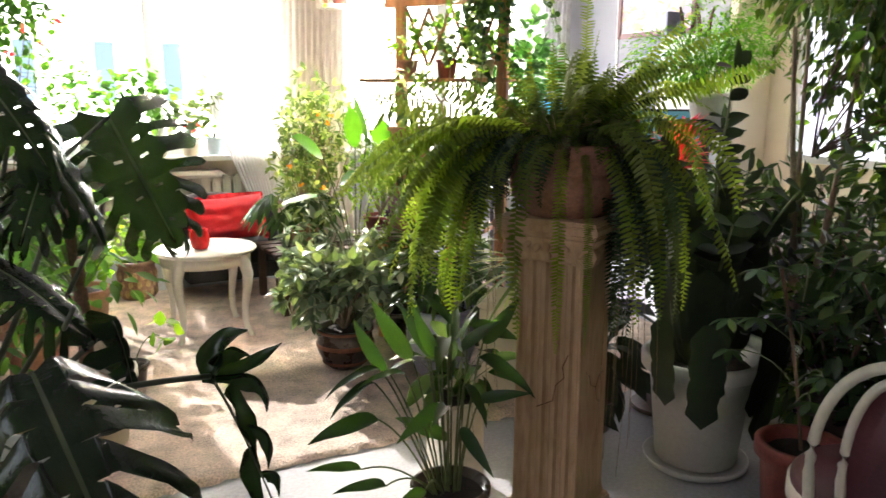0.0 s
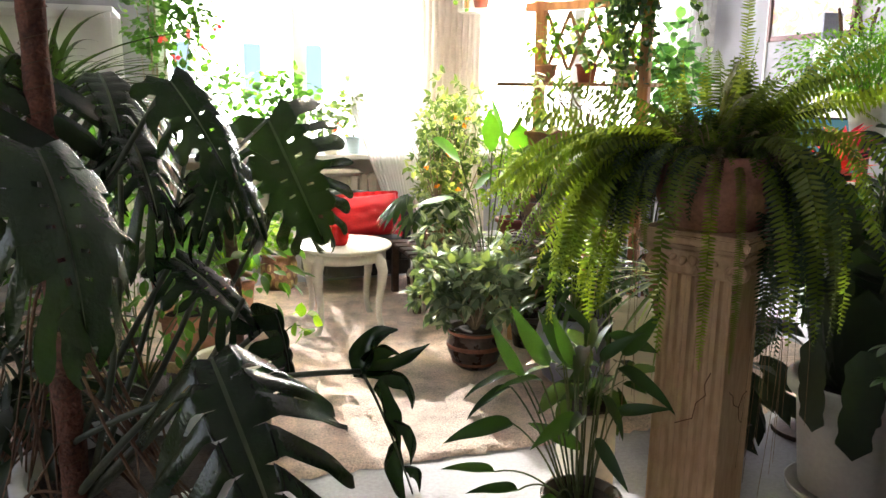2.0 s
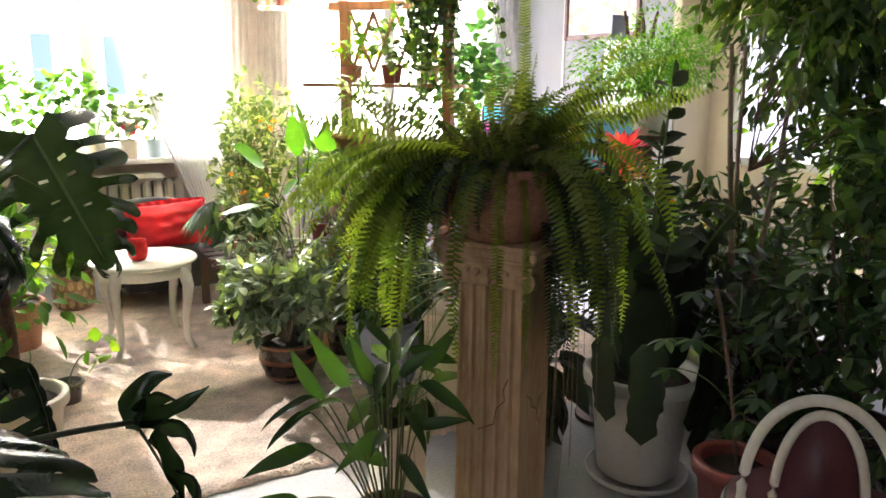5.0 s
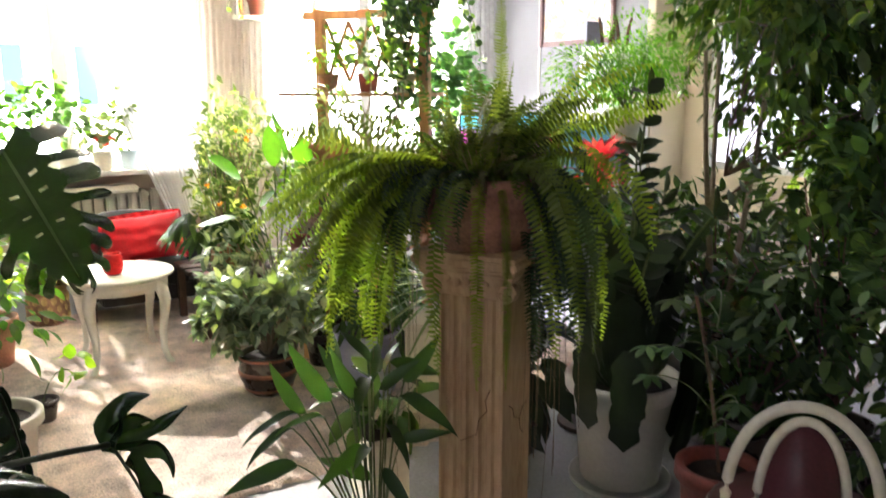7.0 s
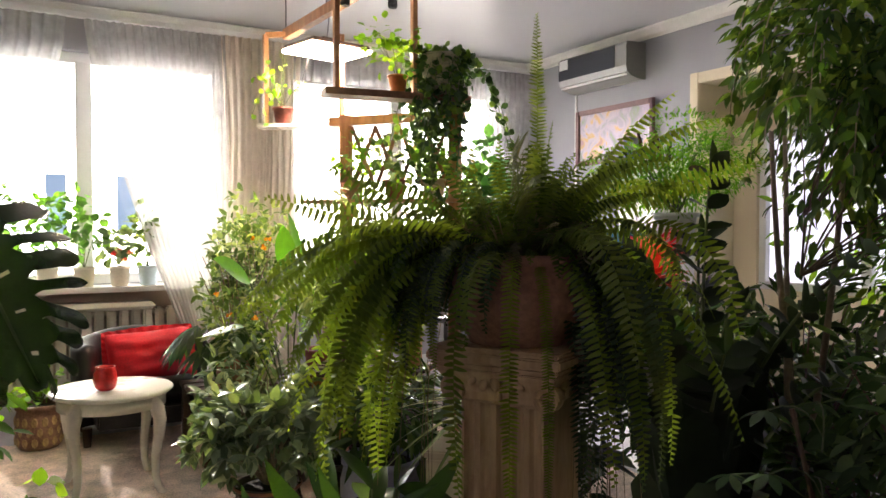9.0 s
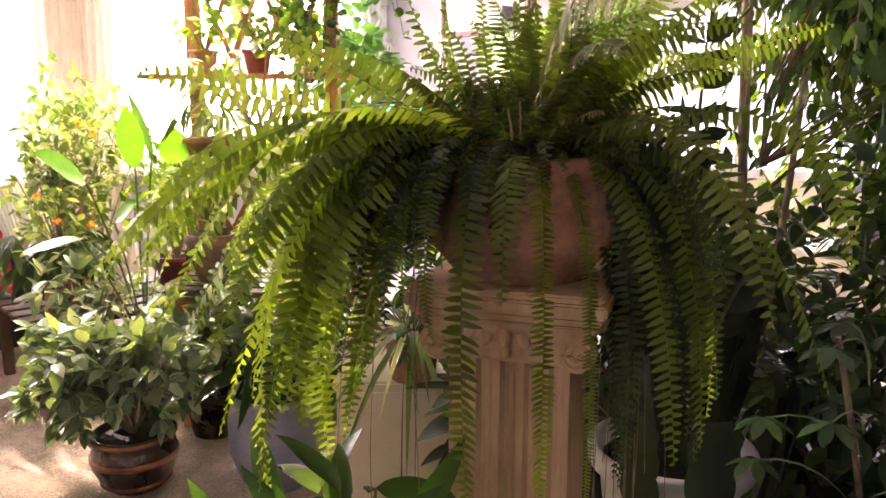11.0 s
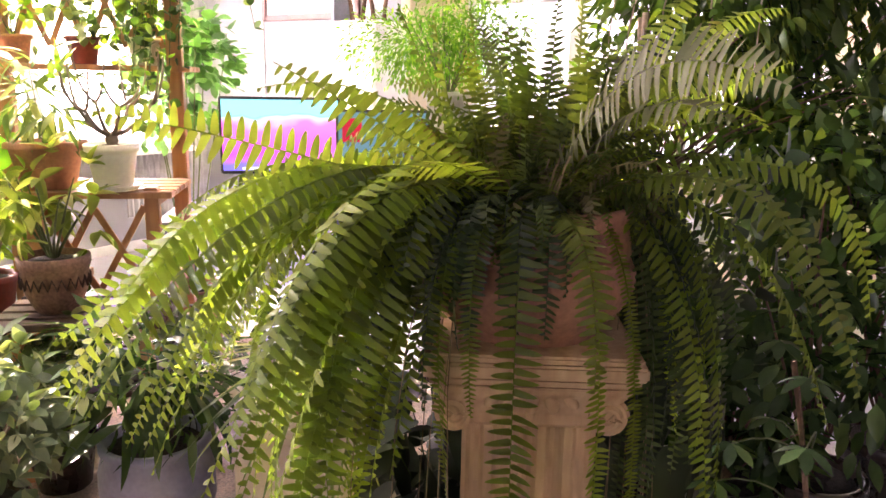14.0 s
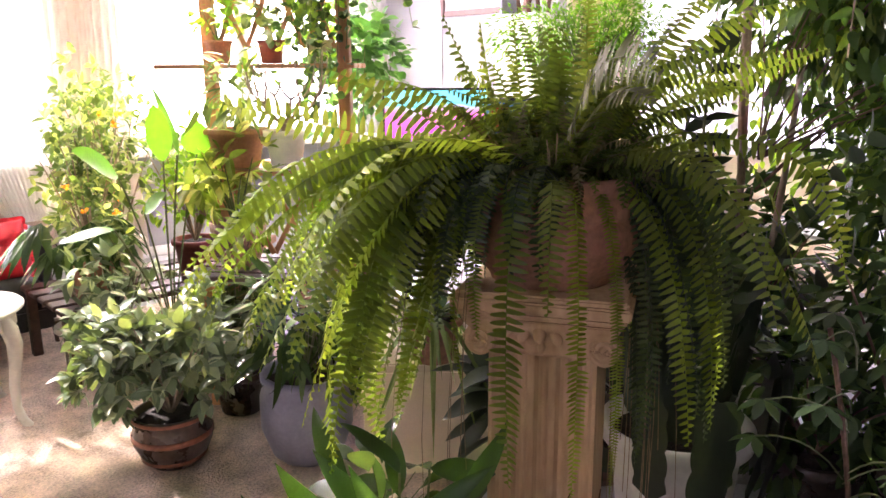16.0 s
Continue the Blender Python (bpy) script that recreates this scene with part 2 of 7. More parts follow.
DARKLEAF = leaf_mat("dark_leaf", (0.044, 0.084, 0.038), (0.105, 0.165, 0.065), 0.26, 0.32)
STRAPLEAF = leaf_mat("strap_leaf", (0.016, 0.030, 0.014), (0.026, 0.046, 0.020), 0.40, 0.18)
SHRUB = leaf_mat("shrub_leaf", (0.10, 0.16, 0.06), (0.42, 0.46, 0.29), 0.3, 0.38)
GREY_GREEN = leaf_mat("gardenia_leaf", (0.15, 0.215, 0.145), (0.40, 0.46, 0.34), 0.28, 0.18)
BRIGHT = leaf_mat("bright_leaf", (0.14, 0.27, 0.03), (0.30, 0.42, 0.06), 0.4, 0.5)
PADDLE = leaf_mat("paddle_leaf", (0.07, 0.19, 0.025), (0.12, 0.28, 0.035), 0.35, 0.42)
IVY = leaf_mat("ivy_leaf", (0.035, 0.08, 0.022), (0.15, 0.24, 0.05), 0.35, 0.35)
SILLGREEN = leaf_mat("sill_leaf", (0.055, 0.14, 0.03), (0.11, 0.23, 0.05), 0.4, 0.40)
PINK = leaf_mat("pink_petal", (0.78, 0.07, 0.16), (0.88, 0.28, 0.36), 0.5, 0.4)
ORANGE = leaf_mat("orange_petal", (0.80, 0.25, 0.02), (0.85, 0.40, 0.04), 0.5, 0.4)


# ---- mesh tools ----
def part(name, bm, material, parent=None, label="", smooth=False):
    me = bpy.data.meshes.new(name)
    bm.normal_update()
    bm.to_mesh(me)
    bm.free()
    if smooth:
        for f in me.polygons:
            f.use_smooth = True
    me.materials.append(material)
    ob = new(name, me)
    if parent is not None:
        ob.parent = parent
    if label:
        tagged(ob, label)
    return ob


def mesh_part(name, verts, faces, material, parent=None, label="", smooth=True):
    me = bpy.data.meshes.new(name)
    me.from_pydata([tuple(v) for v in verts], [], faces)
    if smooth:
        me.polygons.foreach_set("use_smooth", [True] * len(me.polygons))
    me.materials.append(material)
    ob = new(name, me)
    if parent is not None:
        ob.parent = parent
    if label:
        tagged(ob, label)
    return ob


def thing(name, label, category, at=(0, 0, 0), rz=0.0, group=""):
    ob = new(name)
    ob.empty_display_size = 0.1
    ob.matrix_basis = pose(*at, 0, 0, rz)
    return tagged(ob, label, category, group)


def structure(ob, label, category):
    return tagged(ob, label, category, kind="structure")


def box(bm, x0, y0, z0, x1, y1, z1, bevel=0.0):
    m = Matrix.Translation(((x0 + x1) / 2, (y0 + y1) / 2, (z0 + z1) / 2)) @ Matrix.Diagonal((x1 - x0, y1 - y0, z1 - z0, 1))
    r = bmesh.ops.create_cube(bm, size=1, matrix=m)
    if bevel:
        es = list({e for v in r["verts"] for e in v.link_edges})
        bmesh.ops.bevel(bm, geom=es, offset=bevel, segments=2, affect='EDGES', clamp_overlap=True)
    return bm


def boxes(*rows, bevel=0.0):
    bm = bmesh.new()
    for r in rows:
        box(bm, *r, bevel=bevel)
    return bm


def lathe(profile, n=32, bm=None, wobble=0.0, at=(0, 0, 0)):
    """Turns (radius, height) pairs round z; closes at radius 0."""
    bm = bm or bmesh.new()
    rings = []
    for r, z in profile:
        if r < 1e-5:
            rings.append([bm.verts.new((at[0], at[1], at[2] + z))])
        else:
            rings.append([bm.verts.new((at[0] + r * (1 + wobble * math.sin(5 * a)) * math.cos(a), at[1] + r * math.sin(a), at[2] + z))
                          for a in (2 * math.pi * i / n for i in range(n))])
    for a, b in zip(rings, rings[1:]):
        for i in range(n):
            j = (i + 1) % n
            q = [a[i % len(a)], a[j % len(a)], b[j % len(b)], b[i % len(b)]]
            q = list(dict.fromkeys(q))
            if len(q) > 2:
                bm.faces.new(q)
    return bm


def tube(points, radius, n=6, bm=None, taper=1.0):
    """A round bar along points; taper scales the end's radius."""
    bm = bm or bmesh.new()
    pts = [Vector(p) for p in points]
    prev = None
    side = Vector((0, 0, 1))
    for i, p in enumerate(pts):
        d = (pts[min(i + 1, len(pts) - 1)] - pts[max(i - 1, 0)]).normalized()
        s = d.cross(side)
        if s.length < 0.05:
            s = d.cross(Vector((1, 0, 0)))
        s.normalize()
        u = s.cross(d)
        r = radius * (1 + (taper - 1) * i / max(1, len(pts) - 1))
        ring = [bm.verts.new(p + (s * math.cos(a) + u * math.sin(a)) * r) for a in (2 * math.pi * k / n for k in range(n))]
        if prev:
            for k in range(n):
                bm.faces.new((prev[k], prev[(k + 1) % n], ring[(k + 1) % n], ring[k]))
        else:
            bm.faces.new(ring[::-1])
        prev = ring
    bm.faces.new(prev)
    return bm


def arc(p0, p1, p2, n=12):
    p0, p1, p2 = Vector(p0), Vector(p1), Vector(p2)
    return [p0 * (1 - t) ** 2 + p1 * 2 * t * (1 - t) + p2 * t * t for t in (i / n for i in range(n + 1))]


# ---- leaves ----
def blade(rows=5, width=0.4, fold=0.12, droop=0.2, belly=0.45, wave=0.0, power=0.8):
    """A leaf one long along x, in the xy plane, folded along its rib and drooping to its tip."""
    v, f = [], []
    for i in range(rows + 1):
        s = i / rows
        w = width / 2 * (math.sin(math.pi * s ** (math.log(0.5) / math.log(belly))) ** power if 0 < s < 1 else 0.02)
        z = -droop * s * s
        for k in (-1, 0, 1):
            v.append((s, k * w, z + abs(k) * fold * w * 2 + wave * math.sin(9 * s) * abs(k)))
    for i in range(rows):
        for k in (0, 1):
            a = 3 * i + k
            f.append((a, a + 3, a + 4, a + 1))
    return np.array(v), f


def frames(dirs, ups):
    """Rotation matrices whose x runs along dirs and z near ups."""
    x = dirs / np.linalg.norm(dirs, axis=1)[:, None]
    y = np.cross(ups, x)
    n = np.linalg.norm(y, axis=1)
    y[n < 1e-3] = (0, 1, 0)
    y /= np.linalg.norm(y, axis=1)[:, None]
    z = np.cross(x, y)
    return np.stack([x, y, z], 2)


def scatter(name, template, pos, dirs, ups, size, material, parent=None, label="", kind=""):
    """One mesh of many leaves."""
    v, f = template
    pos, dirs, ups = (np.asarray(a, float) for a in (pos, dirs, ups))
    size = np.broadcast_to(np.asarray(size, float), (len(pos),))
    r = frames(dirs, ups)
    out = np.einsum('nij,kj->nki', r, v) * size[:, None, None] + pos[:, None, :]
    k = len(v)
    fa = np.array(f)
    faces = (fa[None] + (np.arange(len(pos)) * k)[:, None, None]).reshape(-1, fa.shape[1])
    ob = mesh_part(name, out.reshape(-1, 3), faces.tolist(), material, parent, label)
    if kind:
        tagged(ob, kind=kind)
    return ob


def unit(rng, n):
    v = rng.normal(size=(n, 3))
    return v / np.linalg.norm(v, axis=1)[:, None]


def bush(plant, rng, centre, radius, count, template, size, material, stems=STEM, base=(0, 0, 0.1), limbs=9, down=0.2,
         hollow=0.45, stem_r=0.006, name="foliage", tuft=1):
    """Limbs from a base into an uneven crown of leaves that stand outward; tuft: leaves at one node."""
    c, rad = np.array(centre, float), np.array(radius, float)
    tips = []
    for _ in range(limbs):
        d = unit(rng, 1)[0]
        d[2] = abs(d[2]) * 0.7 + 0.1
        tip = c + d * rad * rng.uniform(0.5, 0.95)
        mid = (np.array(base) + tip) / 2 + np.array((0, 0, 0.12)) * rad[2] + rng.normal(size=3) * 0.05 * rad
        tips.append(tip)
        part("stem", tube(arc(base, mid, tip, 6), stem_r, 5, None, 0.35), stems, plant, smooth=True)
    lumps = [(c + unit(rng, 1)[0] * rad * rng.uniform(0.35, 0.75), rng.uniform(0.35, 0.6)) for _ in range(14)]
    n = count // tuft
    pick = rng.integers(0, len(lumps), n)
    u = unit(rng, n) * (rng.uniform(hollow, 1.0, n) ** 0.6)[:, None]
    pos = np.array([lumps[i][0] for i in pick]) + u * rad * np.array([lumps[i][1] for i in pick])[:, None]
    dirs = u * 0.8 + (pos - c) / rad * 0.5 + rng.normal(size=(n, 3)) * 0.35
    dirs[:, 2] -= down
    if tuft > 1:
        pos = np.repeat(pos, tuft, 0)
        axis = np.repeat(dirs, tuft, 0)
        dirs = axis * 0.45 + unit(rng, n * tuft) * 0.9
    ups = np.tile((0, 0, 1.0), (len(pos), 1)) + rng.normal(size=(len(pos), 3)) * 0.35
    return scatter(name, template, pos, dirs, ups, rng.uniform(0.65, 1.15, len(pos)) * size, material, plant)


def pot_parts(plant, profile, material, soil_r, soil_z, n=32, name="pot", label="", wobble=0.0):
    p = part(name, lathe(profile, n, wobble=wobble), material, plant, label, smooth=True)
    part("soil", lathe([(soil_r, soil_z - 0.01), (soil_r * 0.9, soil_z), (soil_r * 0.4, soil_z + 0.012), (0, soil_z + 0.008)], 20), SOIL, p, "dark damp potting soil")
    return p


def flat_pot(r0, r1, h, lip=0.012, wall=0.008):
    """A plain tapered pot with a rolled rim: profile from its foot round the rim to the inside."""
    return [(0, 0), (r0 * 0.95, 0), (r0, 0.006), (r0 + (r1 - r0) * 0.85, h * 0.86), (r1 + lip, h * 0.87), (r1 + lip, h - 0.004), (r1 + lip - 0.004, h),
            (r1 - wall, h), (r1 - wall - 0.004, h - 0.01), (r0 - wall, h * 0.6), (0, h * 0.6)]


# ---- the room ----
X0, X1, Y0, Y1, H = -2.3, 4.90, -2.2, 6.60, 2.90
part_floor = structure(part("floor", boxes((X0 - 0.2, Y0 - 0.2, -0.12, 5.5, Y1 + 0.25, 0.0)), FLOOR), "pale grey vinyl floor, worn and slightly shiny", "floor")
structure(part("ceiling", boxes((X0 - 0.2, Y0 - 0.2, H, 5.5, Y1 + 0.25, H + 0.12)), CEIL), "pale satin stretch ceiling", "ceiling")

# window wall with two openings
WINS = [(-0.30, 1.86, 0.84, 2.58), (2.40, 4.53, 0.84, 2.60)]
T0, T1 = Y1, Y1 + 0.25
wall_rows = [(X0 - 0.2, T0, 0, WINS[0][0], T1, H), (WINS[0][1], T0, 0, WINS[1][0], T1, H), (WINS[1][1], T0, 0, X1 + 0.2, T1, H)]
for a, b, z0, z1 in WINS:
    wall_rows += [(a, T0, 0, b, T1, z0), (a, T0, z1, b, T1, H)]
structure(part("wall_north", boxes(*wall_rows), WALL), "grey painted wall with two wide windows", "wall")
# right wall with a tall doorway
D0, D1, DH = 1.45, 4.41, 2.37
structure(part("wall_east", boxes((X1, D1, 0, X1 + 0.2, Y1, H), (X1, Y0 - 0.2, 0, X1 + 0.2, D0, H), (X1, D0, DH, X1 + 0.2, D1, H)), WALL),
          "grey painted wall with a wide doorway", "wall")
# unseen opening, added so that an area lamp can fill the room
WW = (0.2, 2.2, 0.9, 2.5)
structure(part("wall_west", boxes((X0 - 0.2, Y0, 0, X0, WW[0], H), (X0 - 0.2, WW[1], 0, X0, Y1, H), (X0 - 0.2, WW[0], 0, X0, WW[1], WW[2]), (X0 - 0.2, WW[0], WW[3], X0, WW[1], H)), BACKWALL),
          "unseen brown wall with an added opening for a fill lamp", "wall")
# fill lamp set in the added opening
day = new("west_fill", bpy.data.lights.new("west_fill", 'AREA'))
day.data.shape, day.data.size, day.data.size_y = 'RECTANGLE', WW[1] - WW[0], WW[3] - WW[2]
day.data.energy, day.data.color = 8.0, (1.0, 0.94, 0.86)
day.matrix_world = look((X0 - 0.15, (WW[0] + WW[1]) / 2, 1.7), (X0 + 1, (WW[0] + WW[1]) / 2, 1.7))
structure(part("wall_south", boxes((X0 - 0.2, Y0 - 0.2, 0, X1, Y0, H)), BACKWALL), "unseen brown wall behind the viewer, kept dark to cut bounced light", "wall")
# a deep recess in the right wall: cream side and a wide window
BW = (1.75, 4.20, 0.80, 2.0)
for k, b in enumerate(((5.30, BW[1], 0, 5.45, D1 + 0.2, H), (5.30, D0 - 0.2, 0, 5.45, BW[1], BW[2]), (5.30, D0 - 0.2, BW[3], 5.45, BW[1], H), (5.10, D1, 0, 5.30, D1 + 0.2, H), (5.10, D0 - 0.2, 0, 5.30, D0, H), (5.30, D0 - 0.2, BW[2], 5.45, BW[0], BW[3]))):
    structure(part("wall_recess_%d" % (k + 1), boxes(b), CREAM), "cream wall of a deep recess", "wall")
door_case = part("door_frame", boxes((X1 - 0.02, D1 - 0.004, 0, X1 + 0.22, D1 + 0.08, DH + 0.08), (X1 - 0.02, D0 - 0.08, 0, X1 + 0.22, D0 + 0.004, DH + 0.08),
                                     (X1 - 0.018, D0, DH - 0.004, X1 + 0.218, D1, DH + 0.078), bevel=0.006), CREAM)
structure(door_case, "cream painted doorway lining", "door frame")

# cornice: a stepped profile on each wall
def cornice(name, axis, at, a, b, inward):
    prof = [(0, -0.085), (0.012, -0.085), (0.018, -0.06), (0.05, -0.03), (0.062, -0.012), (0.075, -0.010), (0.075, 0)]
    bm = bmesh.new()
    prev = None
    for e in (a, b):
        ring = []
        for d, z in prof:
            ring.append(bm.verts.new((e, at + inward * d, H + z - 0.001) if axis == "x" else (at + inward * d, e, H + z - 0.001)))
        if prev:
            for i in range(len(prof) - 1):
                bm.faces.new((prev[i], prev[i + 1], ring[i + 1], ring[i]))
        prev = ring
    structure(part(name, bm, TRIM), "white moulded plaster cornice", "cornice")


cornice("trim_cornice_north", "x", Y1 - 0.002, X0, X1, -1)
cornice("trim_cornice_east", "y", X1 - 0.002, Y0, Y1, -1)
structure(part("baseboard", boxes((X0, Y1 - 0.02, 0.0, X1, Y1 - 0.002, 0.08), (X1 - 0.02, D1 + 0.08, 0, X1 - 0.002, Y1 - 0.02, 0.08), (X1 - 0.02, Y0, 0, X1 - 0.002, D0 - 0.08, 0.08), bevel=0.004), PVC),
          "white skirting board", "baseboard")


def window(name, a, b, z0, z1, bars):
    w = new(name)
    w.location = ((a + b) / 2, Y1 + 0.12, z0)
    structure(w, "white plastic window overlooking bright daylight", "window")
    hw, h, t, d = (b - a) / 2, z1 - z0, 0.075, 0.035
    fr = boxes((-hw, -d, 0, -hw + t, d, h), (hw - t, -d, 0, hw, d, h), (-hw + t, -d + 0.002, 0, hw - t, d - 0.002, t), (-hw + t, -d + 0.002, h - t, hw - t, d - 0.002, h), bevel=0.006)
    part("window_frame", fr, PVC, w)
    xs = [-hw + t] + [x - w.location.x for x in bars] + [hw - t]
    for x in xs[1:-1]:
        part("mullion", boxes((x - 0.055, -d - 0.004, t, x + 0.055, d + 0.004, h - t), bevel=0.006), PVC, w)
    for i, (p, q) in enumerate(zip(xs, xs[1:])):
        p2, q2 = p + (0.055 if i else 0) - 0.01, q - (0.055 if i < len(xs) - 2 else 0) + 0.01
        pane = part("pane", boxes((p2, -0.006, t - 0.01, q2, 0.006, h - t + 0.01)), PANE, w, "clear window glass")
        pane.visible_shadow = False
    return w


window("window_1", *WINS[0], (0.83,))
window("window_2", *WINS[1], (3.46,))
bw = new("window_3")
bw.matrix_basis = pose(5.36, (BW[0] + BW[1]) / 2, BW[2])
structure(bw, "white window in the recess, bright with daylight", "window")
hw, hh = (BW[1] - BW[0]) / 2, BW[3] - BW[2]
part("window_frame", boxes((-0.03, -hw, 0, 0.03, -hw + 0.06, hh), (-0.03, hw - 0.06, 0, 0.03, hw, hh), (-0.028, -hw + 0.06, 0, 0.028, hw - 0.06, 0.06), (-0.028, -hw + 0.06, hh - 0.06, 0.028, hw - 0.06, hh), bevel=0.005), PVC, bw)
for y in (-0.38, 0.38):
    part("mullion", boxes((-0.026, y - 0.04, 0.06, 0.026, y + 0.04, hh - 0.06), bevel=0.005), PVC, bw)

for i, (a, b, z0, z1) in enumerate(WINS):
    structure(part("window_sill_%d" % (i + 1), boxes((a - 0.06, Y1 - 0.28, z0 - 0.045, b + 0.06, Y1 + 0.085, z0 - 0.004), bevel=0.008), SILL), "white window sill", "window sill")

# outside: a street front that glows in place of daylight, and the sky
FACADE = glow("glowing_facade", (1.0, 0.97, 0.92), 38.0)
# the far windows glow as well
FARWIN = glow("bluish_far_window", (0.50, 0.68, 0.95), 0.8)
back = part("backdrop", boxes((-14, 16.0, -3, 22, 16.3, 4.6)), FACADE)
structure(back, "pale house front across the street, glowing in place of daylight", "backdrop")
for i, (x, z) in enumerate(((-0.2, 1.15), (1.13, 1.15), (2.34, 1.15))):
    structure(part("backdrop_window_%d" % i, boxes((x - 0.17, 15.93, z, x + 0.17, 15.98, z + 1.1)), FARWIN), "bluish window of the house across the street", "window")
# glowing slab in place of the daylight beyond the recess window
back2 = structure(part("backdrop_east", boxes((12.0, -6, -3, 12.3, 15.9, 9)), glow("far_daylight", (0.90, 0.87, 1.0), 1.4)), "glowing slab standing in for daylight outside the recess window", "backdrop")
structure(part("ground", boxes((-40, Y1 + 0.26, -0.6, 60, 60, -0.4)), mat("pale_paving", (0.45, 0.44, 0.42), 0.9, 0.15, 0.6, 20, 0.2)), "pale paved ground outside", "ground")

# rug: pile of many small tufts on a backing
def rug(x0, y0, x1, y1):
    rng = np.random.default_rng(5)
    bm = bmesh.new()
    nx, ny = 150, 120
    grid = {}
    for i in range(nx + 1):
        for j in range(ny + 1):
            x, y = x0 + (x1 - x0) * i / nx, y0 + (y1 - y0) * j / ny
            edge = min(i, nx - i, j, ny - j)
            z = 0.004 if edge == 0 else 0.016 + 0.009 * noise.noise(Vector((x * 14, y * 14, 0))) + rng.uniform(0, 0.006)
            if edge == 0:
                x += rng.uniform(-0.01, 0.01)
                y += rng.uniform(-0.012, 0.012)
            grid[i, j] = bm.verts.new((x, y, z))
    for i in range(nx):
        for j in range(ny):
            bm.faces.new((grid[i, j], grid[i + 1, j], grid[i + 1, j + 1], grid[i, j + 1]))
    r = part("rug", bm, RUG, smooth=True)
    return tagged(r, "beige deep-pile rug, trodden and uneven", "rug")


rug(-1.4, 2.53, 3.1, 5.35)


# curtains
def curtain(parent, name, outline, material, folds, depth, seed):
    """Hanging cloth between two side lines; outline: rows of (z, x left, x right, y)."""
    rng = np.random.default_rng(seed)
    n = folds * 6
    ph = rng.uniform(0, 6.28, 4)
    v, f = [], []
    for z, a, b, y in outline:
        for k in range(n + 1):
            s = k / n
            fold = math.sin(s * folds * 2 * math.pi + ph[0]) + 0.4 * math.sin(s * folds * 3.7 * math.pi + ph[1])
            v.append((a + (b - a) * s, y + depth * fold * min(1.0, (b - a) / 0.4 + 0.3), z))
    for i in range(len(outline) - 1):
        for k in range(n):
            p = i * (n + 1) + k
            f.append((p, p + 1, p + n + 2, p + n + 1))
    return mesh_part(name, v, f, material, parent)


YC = Y1 - 0.12
net = thing("net_curtain", "white sheer net curtain, gathered and drawn to the side", "curtain")
curtain(net, "valance", [(2.79, -1.2, 0.70, YC), (2.6, -1.2, 0.69, YC), (2.40, -1.2, 0.64, YC)], NET, 26, 0.012, 1)
curtain(net, "curtain_panel", [(2.79, 0.82, 1.86, YC), (2.5, 0.86, 1.87, YC), (2.1, 0.95, 1.87, YC - 0.02), (1.8, 1.03, 1.86, YC - 0.05), (1.5, 1.12, 1.86, YC - 0.07), (1.1, 1.24, 1.86, YC - 0.10),
                              (0.86, 1.32, 1.86, YC - 0.2), (0.45, 1.47, 1.84, YC - 0.22)], NETFULL, 18, 0.018, 2)
drape = thing("curtain", "cream curtain hanging in soft folds between two windows", "curtain")
curtain(drape, "curtain_panel", [(2.79, 1.80, 2.46, YC - 0.02), (2.0, 1.83, 2.42, YC - 0.02), (1.0, 1.80, 2.40, YC - 0.02), (0.06, 1.78, 2.44, YC - 0.02)], DRAPE, 11, 0.024, 4)
net2 = thing("net_curtain", "white sheer net curtain hanging before a bright window", "curtain")
curtain(net2, "curtain_panel", [(2.78, 3.95, 4.82, YC), (2.0, 3.98, 4.80, YC), (0.3, 4.0, 4.82, YC)], NET, 15, 0.018, 5)
curtain(net2, "valance", [(2.78, 2.4, 3.95, YC), (2.5, 2.4, 3.95, YC)], NET, 22, 0.012, 6)
structure(part("curtain_rail", boxes((-1.3, YC - 0.03, 2.79, X1 - 0.05, YC + 0.03, 2.83), bevel=0.004), PVC), "white ceiling curtain rail", "curtain rail")

# added panel: the warm light on this wall is put into its colour
structure(part("sill_wall_panel", boxes((WINS[0][0], Y1 - 0.008, 0.09, WINS[0][1], Y1 - 0.0005, WINS[0][2] - 0.05), bevel=0.002), mat("warm_lit_beige", (0.60, 0.47, 0.39), 0.8, 0.06, 3, 120, 0.08)), "added rosy beige panel below the window sill, warm light in its colour", "wall")
# radiator below the first window
rad = thing("radiator", "cream ribbed radiator under the window sill", "radiator", (0.3, Y1 - 0.09, 0))
for i in range(16):
    part("rib", boxes((i * 0.085 - 0.2, -0.05, 0.10, i * 0.085 - 0.135, 0.05, 0.66), bevel=0.015), CHAIRWHITE, rad)
part("pipe", tube([(-0.25, 0, 0.14), (1.2, 0, 0.14)], 0.018, 8), CHAIRWHITE, rad)
part("pipe", tube([(-0.25, 0, 0.62), (1.2, 0, 0.62)], 0.018, 8), CHAIRWHITE, rad)
shelf_pad = thing("radiator_shelf", "cream padded board lying along the radiator", "shelf", (0.55, Y1 - 0.16, 0.665))
part("pad", boxes((-0.75, -0.16, 0, 0.72, 0.1, 0.05), bevel=0.02), CHAIRWHITE, shelf_pad, smooth=True)


